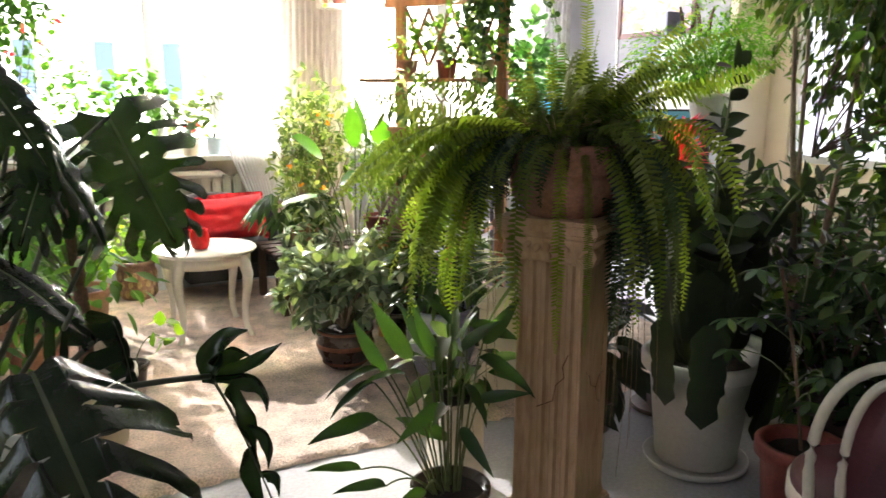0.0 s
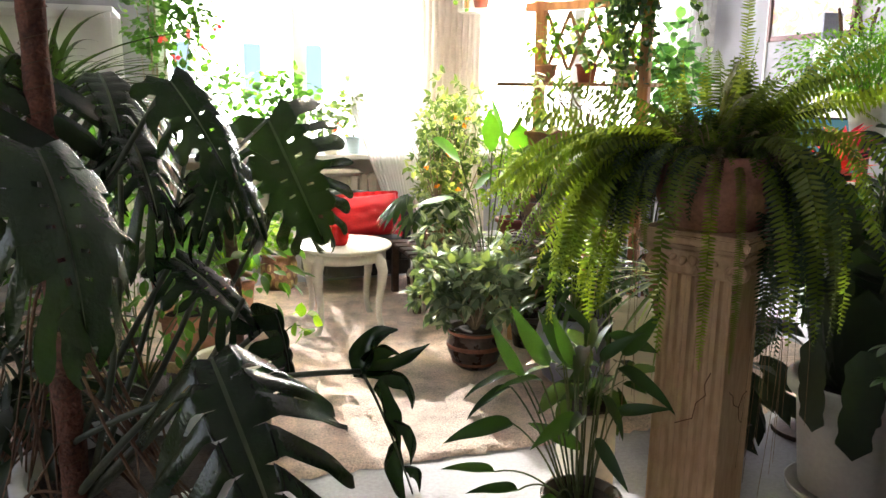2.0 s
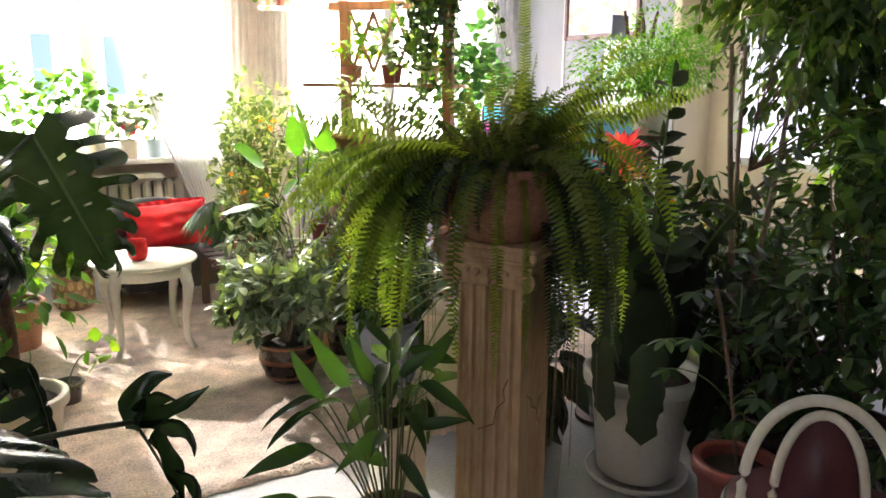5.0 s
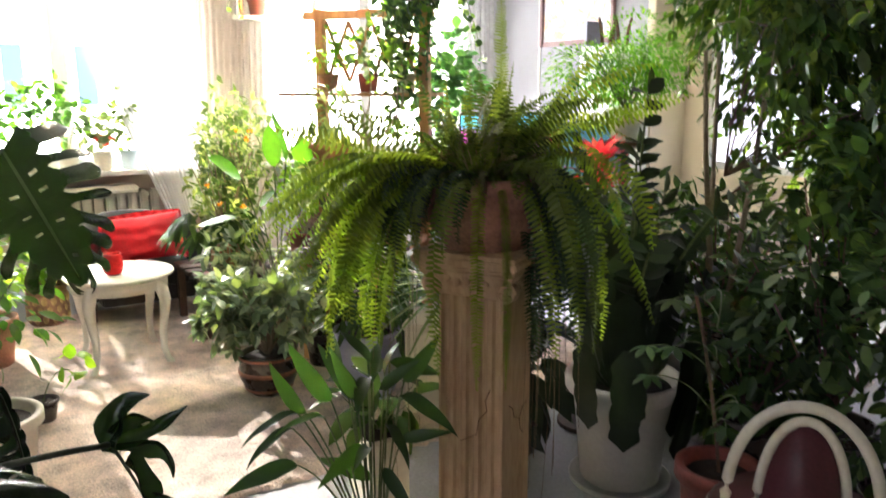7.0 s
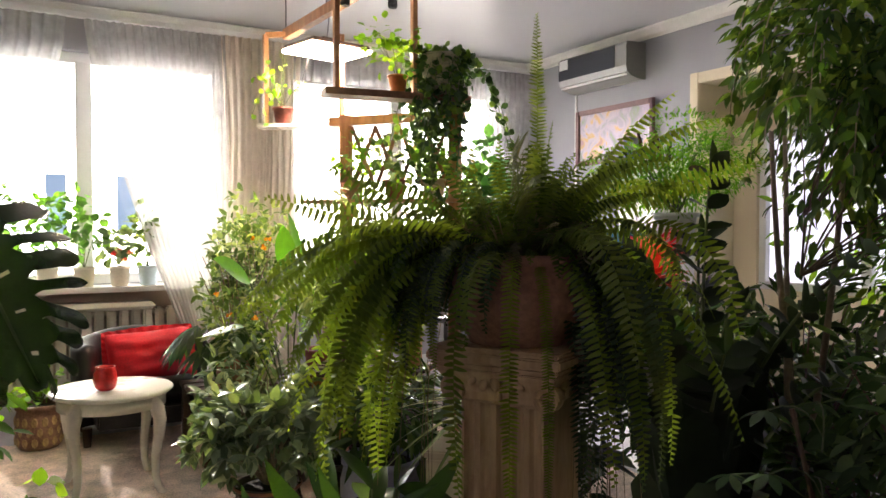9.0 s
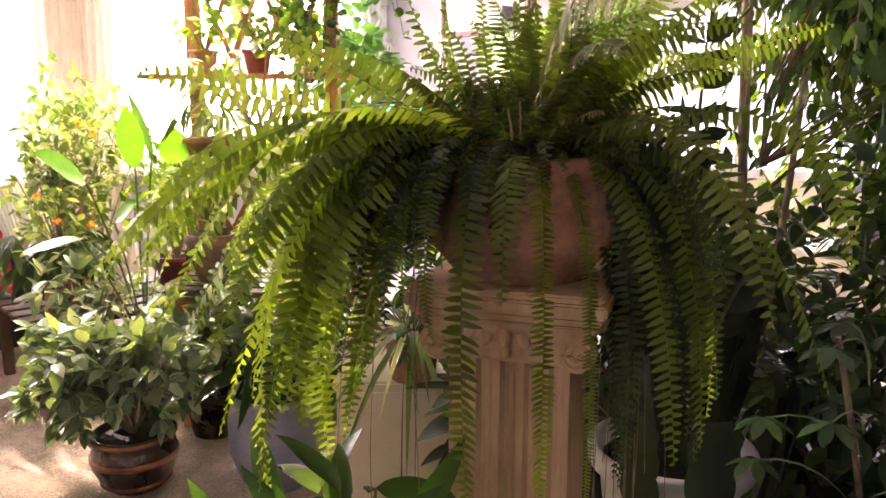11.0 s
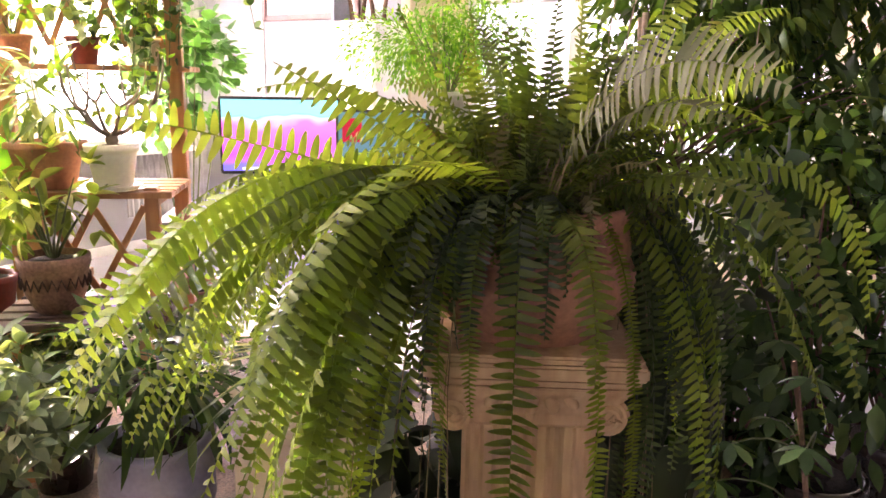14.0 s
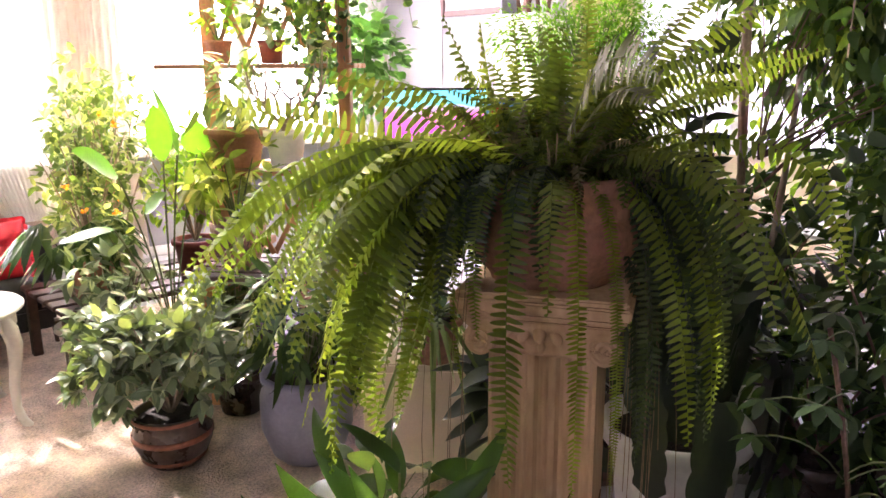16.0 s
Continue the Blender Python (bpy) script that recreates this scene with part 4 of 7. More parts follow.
def cushion():
    c = thing("cushion", "bright red satin cushion with a ruffled edge", "cushion", (1.05, 5.10, 0.362))
    bm = bmesh.new()
    n, m_ = 24, 18
    w, h = 0.245, 0.15
    for side in (-1, 1):
        g = {}
        for i in range(n + 1):
            for j in range(m_ + 1):
                u, v = 2 * i / n - 1, 2 * j / m_ - 1
                puff = max(0, (1 - u ** 4) * (1 - v ** 4)) ** 0.55 * 0.095
                wr = 0.022 * noise.noise(Vector((u * 2.2 + v * 1.6 + side, v * 2.6 - u, 2))) + 0.010 * noise.noise(Vector((u * 6 + v * 5, v * 3 + side, 7)))
                pull = 1 - 0.05 * (1 - abs(u * v))
                g[i, j] = bm.verts.new((u * w * pull, side * (puff + wr * (1 - max(abs(u), abs(v)) ** 6)), v * h * pull + h))
        for i in range(n):
            for j in range(m_):
                q = (g[i, j], g[i + 1, j], g[i + 1, j + 1], g[i, j + 1])
                bm.faces.new(q if side < 0 else q[::-1])
    bmesh.ops.remove_doubles(bm, verts=bm.verts, dist=0.0006)
    bmesh.ops.rotate(bm, verts=bm.verts, cent=(0, 0, 0), matrix=Matrix.Rotation(radians(-14), 3, 'X') @ Matrix.Rotation(radians(-3), 3, 'Y'))
    part("cover", bm, RED, c, smooth=True)
    # ruffle
    v, f = [], []
    rim = []
    for k in range(120):
        t = k / 120 * 4
        s_ = t % 1 * 2 - 1
        u, vv = ((s_, -1), (1, s_), (-s_, 1), (-1, -s_))[int(t)]
        rim.append((u * w * 0.95, vv * h * 0.95))
    rt = Matrix.Rotation(radians(-14), 3, 'X') @ Matrix.Rotation(radians(-3), 3, 'Y')
    for k, (x, z) in enumerate(rim):
        d = Vector((x, 0, z * 1.4)).normalized()
        y = 0.016 * math.sin(k * 1.7)
        v += [rt @ Vector((x, 0, z + h)), rt @ Vector((x + d.x * 0.03, y, z + h + d.z * 0.03))]
    for k in range(120):
        j = (k + 1) % 120
        f.append((2 * k, 2 * j, 2 * j + 1, 2 * k + 1))
    mesh_part("ruffle", v, f, RED, c)


cushion()


# ---- plants by the window ----
OVAL = blade(4, 0.45, 0.12, 0.12, 0.45)
NARROW = blade(5, 0.20, 0.15, 0.3, 0.4)
ROUND = blade(4, 0.85, 0.08, 0.1, 0.5)
POINTED = blade(5, 0.42, 0.16, 0.25, 0.38)


def flowers(plant, rng, spots, material, size, petals=6, name="flower"):
    for p in spots:
        d = unit(rng, petals)
        d[:, 2] *= 0.5
        scatter(name, ROUND, np.tile(p, (petals, 1)), d, unit(rng, petals), size, material, plant)


def sill_plants():
    rng = np.random.default_rng(21)
    rows = [(0.05, BLUEPOT, SILLGREEN, 0.62, 0), (0.30, BEIGEPOT, SILLGREEN, 0.60, 0), (0.56, BEIGEPOT, SILLGREEN, 0.56, 0), (0.80, BEIGEPOT, SILLGREEN, 0.50, 0), (1.04, BEIGEPOT, GREY_GREEN, 0.28, 1), (1.24, BLUEPOT, SHRUB, 0.44, 0)]
    for x, pm, lm, h, fl in rows:
        colour = "pale blue" if pm is BLUEPOT else "cream"
        p = thing("potted_plant", "%s plant in a %s pot on the window sill" % ("red-flowered" if fl else "green leafy", colour), "potted plant",
                  (x, Y1 - 0.15, 0.836), group="plants on the window sill")
        pot_parts(p, flat_pot(0.06, 0.075, 0.145, 0.006, 0.005), pm, 0.068, 0.125, 24)
        bush(p, rng, (0, 0, 0.13 + h * 0.55), (0.16, 0.09, h * 0.52), 110, ROUND, 0.07, lm, base=(0, 0, 0.12), limbs=6, stem_r=0.003)
        if fl:
            flowers(p, rng, [(-0.06, -0.08, 0.24), (0.02, -0.1, 0.2), (0.07, -0.08, 0.25), (-0.02, -0.09, 0.27)], PINK, 0.03)
    b = thing("bougainvillea", "climbing plant with pale green leaves and pink blossoms", "potted plant", (-0.26, 5.40, 0.0))
    pot_parts(b, flat_pot(0.12, 0.15, 0.26), TERRA, 0.14, 0.235)
    bush(b, rng, (0.16, 0.0, 1.80), (0.38, 0.22, 0.42), 460, ROUND, 0.062, SILLGREEN, base=(0, 0, 0.23), limbs=10, stem_r=0.006, stems=PALEBARK)
    flowers(b, rng, [(0.2, -0.25, 1.7), (0.3, -0.2, 1.62), (0.12, -0.28, 1.55), (0.38, -0.18, 1.75), (0.05, -0.25, 1.66)], PINK, 0.035)


sill_plants()


def woven_pot_plant():
    rng = np.random.default_rng(31)
    p = thing("potted_plant", "green plant in a carved brown and cream pot on the floor", "potted plant", (0.455, 5.22, 0.02))
    prof = [(0, 0), (0.10, 0), (0.115, 0.02), (0.125, 0.09), (0.118, 0.19), (0.112, 0.215), (0.122, 0.225), (0.122, 0.245), (0.108, 0.25), (0.104, 0.2), (0, 0.2)]
    pot_parts(p, prof, CARVED, 0.106, 0.225)
    for k in range(14):
        for r in range(3):
            a = 2 * math.pi * (k + 0.5 * (r % 2)) / 14
            part("carved_leaf", lathe([(0, -0.004), (0.02, 0.0), (0.016, 0.006), (0, 0.009)], 8), GOLDPOT, p).matrix_basis = \
                pose(0.118 * math.cos(a), 0.118 * math.sin(a), 0.05 + 0.055 * r, 0, 0, math.degrees(a)) @ pose(0, 0, 0, 0, 90, 0) @ Matrix.Diagonal((1.5, 0.9, 1, 1))
    bush(p, rng, (0.02, -0.02, 0.36), (0.16, 0.14, 0.14), 90, ROUND, 0.06, BRIGHT, base=(0, 0, 0.22), limbs=7, stem_r=0.003)


woven_pot_plant()


def gardenia():
    rng = np.random.default_rng(41)
    p = thing("potted_shrub", "bushy grey-green shrub in a round dark pot with rust bands", "potted plant", (1.225, 3.40, 0.02))
    prof = [(0, 0), (0.082, 0), (0.092, 0.012), (0.118, 0.045), (0.137, 0.09), (0.140, 0.12), (0.133, 0.155), (0.130, 0.175), (0.136, 0.182), (0.136, 0.198), (0.124, 0.2), (0.12, 0.16), (0, 0.16)]
    pot_parts(p, prof, BROWNPOT, 0.124, 0.18, 36)
    for r, z, h in ((0.1395, 0.118, 0.022), (0.112, 0.036, 0.02), (0.1375, 0.19, 0.014)):
        part("band", lathe([(r, z - h / 2), (r + 0.0035, z - h / 2 + 0.003), (r + 0.0035, z + h / 2 - 0.003), (r, z + h / 2)], 36), RUST, p, "rust-red glazed band", smooth=True)
    bush(p, rng, (-0.03, 0.0, 0.46), (0.29, 0.29, 0.27), 1380, blade(5, 0.5, 0.14, 0.25, 0.42), 0.074, GREY_GREEN, stems=PALEBARK, base=(0, 0, 0.18), limbs=16, stem_r=0.006, tuft=6, down=-0.1)


gardenia()


def mixed_shrubs():
    rng = np.random.default_rng(51)
    low = thing("plant_bench", "low dark wooden plant bench crowded with pots", "bench", (1.62, 4.62, 0.02))
    for i in range(5):
        part("slat", boxes((-0.45, -0.30 + 0.13 * i, 0.33, 0.45, -0.20 + 0.13 * i, 0.355), bevel=0.004), DARKWOOD, low)
    for x in (-0.42, 0.42):
        for y in (-0.26, 0.28):
            part("leg", boxes((x - 0.022, y - 0.022, 0, x + 0.022, y + 0.022, 0.33), bevel=0.003), DARKWOOD, low)
    spots = [(1.38, 4.50, TERRA, SHRUB, (0.27, 0.26, 0.46), 0.60, 1200, OVAL, 0.06, "tall variegated shrub in a clay pot"),
             (1.62, 4.78, BEIGEPOT, SHRUB, (0.32, 0.26, 0.46), 0.82, 900, POINTED, 0.065, "tall leafy shrub in a cream pot"),
             (1.90, 4.52, REDPOT, BRIGHT, (0.27, 0.25, 0.36), 0.48, 800, OVAL, 0.058, "bright green shrub in a red clay pot")]
    for x, y, pm, lm, rad, h, cnt, tpl, sz, lab in spots:
        p = thing("potted_shrub", lab + " on the bench", "potted plant", (x, y, 0.376), group="shrubs on the bench")
        pot_parts(p, flat_pot(0.085, 0.11, 0.19), pm, 0.1, 0.17, 24)
        bush(p, rng, (0, 0, 0.2 + h * 0.6), rad, cnt, tpl, sz, lm, stems=PALEBARK, base=(0, 0, 0.17), limbs=14, stem_r=0.006, tuft=3)
        if lm is SHRUB:
            flowers(p, rng, [(rng.uniform(-0.2, 0.15), -rad[1] * 0.9, 0.2 + h * rng.uniform(0.2, 0.8)) for _ in range(4)], ORANGE, 0.022, 7)
    low2 = thing("potted_plant", "small spreading plant in a pale green pot on the rug", "potted plant", (1.36, 4.22, 0.02))
    pot_parts(low2, flat_pot(0.08, 0.10, 0.13), mat("pale_green_glaze", (0.42, 0.5, 0.36), 0.35, 0.08), 0.092, 0.115, 24)
    part("saucer", lathe([(0, 0), (0.11, 0), (0.13, 0.02), (0.125, 0.022), (0.105, 0.006), (0, 0.006)], 28), TRIM, low2, smooth=True)
    bush(low2, rng, (-0.02, -0.02, 0.42), (0.24, 0.2, 0.26), 360, POINTED, 0.08, GREY_GREEN, base=(0, 0, 0.11), limbs=12, tuft=4)
    # large paddle leaves on long stalks
    c = thing("paddle_leaf_plant", "tall plant with large smooth paddle-shaped leaves", "potted plant", (1.50, 3.95, 0.02))
    pot_parts(c, flat_pot(0.09, 0.12, 0.26), BROWNPOT, 0.13, 0.255, 28)
    rows = [((1.437, 3.763, 1.057), (1.40, 3.72, 1.275), (-0.35, -0.9, 0.1), 0.42), ((1.513, 3.80, 1.075), (1.545, 4.02, 1.36), (0.55, -0.8, 0.1), 0.24), ((1.263, 3.774, 1.015), (1.08, 3.62, 1.145), (-0.3, -0.7, 0.6), 0.42),
            ((1.70, 4.02, 1.046), (1.668, 3.93, 1.19), (-0.4, -0.9, 0.15), 0.75), ((1.239, 3.798, 0.813), (1.075, 3.95, 0.775), (-0.2, -0.3, 0.9), 0.34), ((1.36, 3.80, 0.86), (1.40, 3.70, 0.95), (-0.3, -0.6, 0.7), 0.5)]
    o = Vector((1.50, 3.95, 0.02))
    for b, t, up, w in rows:
        b, t = Vector(b) - o, Vector(t) - o
        part("stalk", tube(arc((0, 0, 0.26), (b.x * 0.4, b.y * 0.4, b.z * 0.7), b, 8), 0.004, 5), STEM, c)
        scatter("leaf", blade(10, w, 0.10, 0.08, 0.48, 0.006, 0.75), [tuple(b)], [tuple(t - b)], [up], (t - b).length, PADDLE, c)
    # drooping palm-like plant beside the armchair
    d = thing("potted_plant", "plant with long drooping finger-like leaves", "potted plant", (1.34, 4.62, 0.02))
    pot_parts(d, flat_pot(0.09, 0.115, 0.2), BEIGEPOT, 0.105, 0.18, 24)
    pos, dr = [], []
    for k in range(9):
        a = math.radians(150 + 26 * k)
        tip = Vector((0.16 * math.cos(a), 0.2 * math.sin(a), 0.62 + 0.05 * (k % 3)))
        part("stalk", tube(arc((0, 0, 0.19), (0, 0, 0.5), tip, 6), 0.004, 4), STEM, d)
        for j in range(7):
            b = a + (j - 3) * 0.35
            pos.append(tuple(tip))
            dr.append((math.cos(b), math.sin(b), -0.45))
    scatter("foliage", NARROW, pos, dr, [(0, 0, 1)] * len(pos), 0.22, DARKLEAF, d)


mixed_shrubs()


# ---- stepped wooden plant stand ----
def plant_stand():
    s_ = thing("plant_stand", "orange pine stepped plant stand with lattice panels", "plant stand", (2.46, 3.96, 0.0), -50)
    # local x runs from the far post to the near one, local -y towards the room
    L = 0.67
    for x in (-L, 0.0):
        part("post", boxes((x - 0.03, -0.03, 0, x + 0.03, 0.03, 1.92 if x else 2.05), bevel=0.004), WOOD, s_)
    for x in (-0.40, 0.0):
        part("post", boxes((x - 0.024, -0.60, 0, x + 0.024, -0.552, 1.0), bevel=0.004), WOOD, s_)
        part("rail", boxes((x - 0.02, -0.56, 0.93, x + 0.02, -0.02, 0.965), bevel=0.003), WOOD, s_)
        part("rail", boxes((x - 0.018, -0.80, 0.545, x + 0.018, -0.02, 0.58), bevel=0.003), WOOD, s_)
        part("post", boxes((x - 0.024, -0.84, 0, x + 0.024, -0.79, 0.58), bevel=0.004), WOOD, s_)
    part("rail", boxes((-L - 0.1, -0.03, 1.86, 0.05, 0.03, 1.91), bevel=0.004), WOOD, s_)
    for z, y0, y1, n, mt in ((1.405, -0.14, 0.14, 3, WOOD), (0.967, -0.64, -0.22, 5, WOOD), (0.582, -0.92, -0.5, 5, DARKWOOD), (0.36, -0.95, -0.4, 6, DARKWOOD)):
        w = (y1 - y0) / n
        for i in range(n):
            part("slat", boxes((-L - 0.23 if z > 1.2 else -0.47, y0 + i * w, z, 0.08, y0 + i * w + w * 0.78, z + 0.022), bevel=0.003), mt, s_)

    def lattice(x0, x1, y, z0, z1, n):
        h = z1 - z0
        step = (x1 - x0) / n
        for i in range(n):
            for g in (0, 1):
                a, b = x0 + i * step, x0 + (i + 1) * step
                p, q = ((a, z0), (b, z1)) if g else ((b, z0), (a, z1))
                d = Vector((q[0] - p[0], 0, q[1] - p[1]))
                t = Vector((-d.z, 0, d.x)).normalized() * 0.011
                bm = bmesh.new()
                o = 0.006 if g else -0.006
                vs = []
                for yy in (y + o - 0.005, y + o + 0.005):
                    for e, sg in ((p, -1), (q, -1), (q, 1), (p, 1)):
                        vs.append(bm.verts.new((e[0] + sg * t.x, yy, e[1] + sg * t.z)))
                bm.faces.new(vs[:4])
                bm.faces.new(vs[4:][::-1])
                for k in range(4):
                    bm.faces.new((vs[k], vs[4 + k], vs[4 + (k + 1) % 4], vs[(k + 1) % 4]))
                part("lattice_slat", bm, WOOD, s_)
    lattice(-L + 0.04, -0.04, 0.0, 1.50, 1.85, 4)
    lattice(-0.37, -0.03, -0.576, 0.62, 0.93, 2)
    return s_


plant_stand()


def stand_pots():
    rng = np.random.default_rng(61)
    # white pot with a bare-branched plant
    w = thing("potted_plant", "bare-branched succulent in a white pot with saucer on the stand", "potted plant", (1.935, 3.68, 0.992))
    pot_parts(w, [(0, 0.012), (0.055, 0.012), (0.064, 0.02), (0.080, 0.12), (0.082, 0.135), (0.091, 0.137), (0.093, 0.16), (0.085, 0.163), (0.078, 0.158), (0.07, 0.12), (0, 0.12)], CREAMPOT, 0.076, 0.145)
    part("saucer", lathe([(0, 0), (0.075, 0), (0.095, 0.018), (0.09, 0.02), (0.07, 0.006), (0, 0.006)], 28), CREAMPOT, w, smooth=True)
    trunk = tube([(0, 0, 0.13), (0.004, 0.0, 0.17), (0, 0.004, 0.20)], 0.026, 8, taper=0.75)
    part("trunk", trunk, PALEBARK, w, "swollen pale trunk", smooth=True)
    ends = []
    for k in range(6):
        a = 2 * math.pi * k / 6 + 0.3
        r = rng.uniform(0.11, 0.19)
        mid = Vector((r * 0.75 * math.cos(a), r * 0.75 * math.sin(a), rng.uniform(0.23, 0.30)))
        low = arc((0, 0, 0.19), (r * 0.45 * math.cos(a), r * 0.45 * math.sin(a), 0.20), mid, 6)
        part("branch", tube(low, 0.0095, 6, taper=0.7), PALEBARK, w, smooth=True)
        for g in (-0.5, 0.45):
            tip = mid + Vector((0.07 * math.cos(a + g * 2), 0.07 * math.sin(a + g * 2), rng.uniform(0.07, 0.20)))
            bend = mid + Vector((0.06 * math.cos(a + g * 2), 0.06 * math.sin(a + g * 2), 0.03))
            part("branch", tube(arc(mid, bend, tip, 6), 0.0062, 6, taper=0.5), PALEBARK, w, smooth=True)
            ends.append(tuple(tip))
    pos = np.repeat(np.array(ends), 2, 0) + rng.normal(size=(24, 3)) * 0.01
    scatter("foliage", OVAL, pos, unit(rng, 24) + (0, 0, 0.5), unit(rng, 24), 0.036, BRIGHT, w)
    # wide clay planter
    t = thing("planter", "wide orange clay planter on the stand", "planter", (1.83, 3.90, 0.992))
    pot_parts(t, flat_pot(0.09, 0.125, 0.165), mat("orange_clay", (0.46, 0.22, 0.12), 0.7, 0.15), 0.115, 0.145)
    bush(t, rng, (0, 0, 0.33), (0.17, 0.17, 0.2), 120, NARROW, 0.12, SHRUB, base=(0, 0, 0.14), limbs=8, stem_r=0.003)
    # carved pot with a pale-leaved plant
    c = thing("potted_plant", "pale-leaved plant in a carved brown glazed pot", "potted plant", (1.70, 3.70, 0.606))
    prof = [(0, 0), (0.062, 0), (0.07, 0.01), (0.098, 0.07), (0.106, 0.12), (0.105, 0.15), (0.112, 0.155), (0.114, 0.19), (0.104, 0.193), (0.098, 0.16), (0, 0.15)]
    pot_parts(c, prof, CARVED, 0.1, 0.172, 36)
    zig = []
    for k in range(49):
        a = 2 * math.pi * k / 48
        zig.append((0.1075 * math.cos(a), 0.1075 * math.sin(a), 0.105 + (0.022 if k % 2 else -0.016)))
    part("zigzag_relief", tube(zig, 0.0035, 4), DARKWOOD, c)
    bush(c, rng, (0, 0, 0.38), (0.2, 0.2, 0.2), 150, POINTED, 0.095, leaf_mat("pale_leaf", (0.25, 0.33, 0.10), (0.62, 0.62, 0.36), 0.4, 0.35), base=(0, 0, 0.16), limbs=8, tuft=5)
    # pots on the upper boards
    for x, y, z, m_, lm in ((2.05, 4.42, 1.429, TERRA, BRIGHT), (2.22, 4.22, 1.429, REDPOT, SHRUB), (2.38, 4.05, 1.429, BEIGEPOT, BRIGHT)):
        p = thing("potted_plant", "small bright green plant in a clay pot on the upper board", "potted plant", (x, y, z), group="pots on the upper board")
        pot_parts(p, flat_pot(0.05, 0.066, 0.11, 0.006, 0.005), m_, 0.06, 0.095, 20)
        bush(p, rng, (0, 0, 0.25), (0.15, 0.15, 0.17), 110, ROUND, 0.05, lm, base=(0, 0, 0.09), limbs=6, stem_r=0.003)
    # low leafy plants in front of the stand
    for x, y, r, lm in ((1.98, 3.42, 0.2, GREY_GREEN), (1.62, 3.62, 0.2, SHRUB), (1.9, 4.0, 0.2, DARKLEAF)):
        p = thing("potted_plant", "leafy green plant in a brown pot near the stand", "potted plant", (x, y, 0.018), group="pots before the stand")
        pot_parts(p, flat_pot(0.085, 0.11, 0.18), BROWNPOT, 0.1, 0.16, 24)
        bush(p, rng, (0, 0, 0.42), (r, r, 0.24), 260, POINTED, 0.085, lm, base=(0, 0, 0.15), limbs=9, tuft=4)


stand_pots()


# ---- hanging rack, lamp and ivy ----
def hanging_rack():
    r = thing("hanging_rack", "wooden hanging plant rack with two open frames under the ceiling", "hanging rack", (0, 0, 0))
    B1, B2 = Vector((1.84, 4.98, 2.47)), Vector((2.0, 4.02, 2.56))

    def bar(p, q, w, h, name, m_=WOOD):
        p, q = Vector(p), Vector(q)
        d = (q - p).normalized()
        s1 = d.cross(Vector((0, 0, 1)))
        s1 = (s1 if s1.length > 0.1 else Vector((1, 0, 0))).normalized()
        u = s1.cross(d)
        bm = bmesh.new()
        vs = [bm.verts.new(e + s1 * a * w / 2 + u * b * h / 2) for e in (p, q) for a, b in ((-1, -1), (1, -1), (1, 1), (-1, 1))]
        bm.faces.new(vs[:4])
        bm.faces.new(vs[4:][::-1])
        for k in range(4):
            bm.faces.new((vs[k], vs[4 + k], vs[4 + (k + 1) % 4], vs[(k + 1) % 4]))
        bmesh.ops.recalc_face_normals(bm, faces=bm.faces)
        return part(name, bm, m_, r)

    bar(B1, B2 + Vector((0, 0, -0.004)), 0.05, 0.06, "beam")
    a, b = Vector((1.80, 4.055, 2.535)), Vector((2.21, 3.97, 2.525))
    for e in (a, b):
        bar(e + Vector((0, 0, 0.02)), Vector((e.x, e.y, 1.98)), 0.026, 0.034, "upright")
    bar(a, b, 0.03, 0.034, "top_bar")
    d = (b - a).normalized()
    bar(Vector((a.x, a.y, 1.965)) - d * 0.07, Vector((b.x, b.y, 1.965)) + d * 0.30, 0.15, 0.035, "board", mat("brown_board", (0.26, 0.13, 0.07), 0.45, 0.2, 6, 40, 0.15))
    a2 = Vector((1.715, 5.0, 2.46))
    bar(a2, Vector((1.715, 5.0, 1.90)), 0.03, 0.034, "upright")
    bar(a2, Vector((1.90, 4.92, 2.47)), 0.028, 0.03, "top_bar")
    bar((1.68, 5.02, 1.895), (2.15, 4.74, 1.895), 0.14, 0.022, "board", TABLEWHITE)
    bar((2.12, 4.76, 1.90), (2.12, 4.76, 2.46), 0.026, 0.03, "upright")
    for p in (B1, B2, Vector((1.92, 4.5, 2.515))):
        part("cord", tube([p, (p.x, p.y, H)], 0.004, 5), TASSEL, r)
    return r


hanging_rack()
lamp = thing("plant_lamp", "square warm white LED panel lamp hanging over the plants", "lamp", (1.97, 4.62, 2.30), 12)
part("housing", boxes((-0.20, -0.16, 0.02, 0.20, 0.16, 0.045), (-0.06, -0.05, 0.045, 0.06, 0.05, 0.085), bevel=0.006), DARKWOOD, lamp)
part("light_panel", boxes((-0.205, -0.165, 0.0, 0.205, 0.165, 0.018)), glow("warm_led", (1.0, 0.86, 0.64), 110.0), lamp, "glowing warm white panel")
part("cord", tube(arc((0, 0, 0.08), (-0.12, 0.06, 0.02), (-0.16, 0.05, -0.3), 8), 0.003, 4), SCREENBLACK, lamp)
part("hanger", tube([(0.0, 0, 0.08), (-0.05, -0.1, 0.19)], 0.004, 4), METAL, lamp)


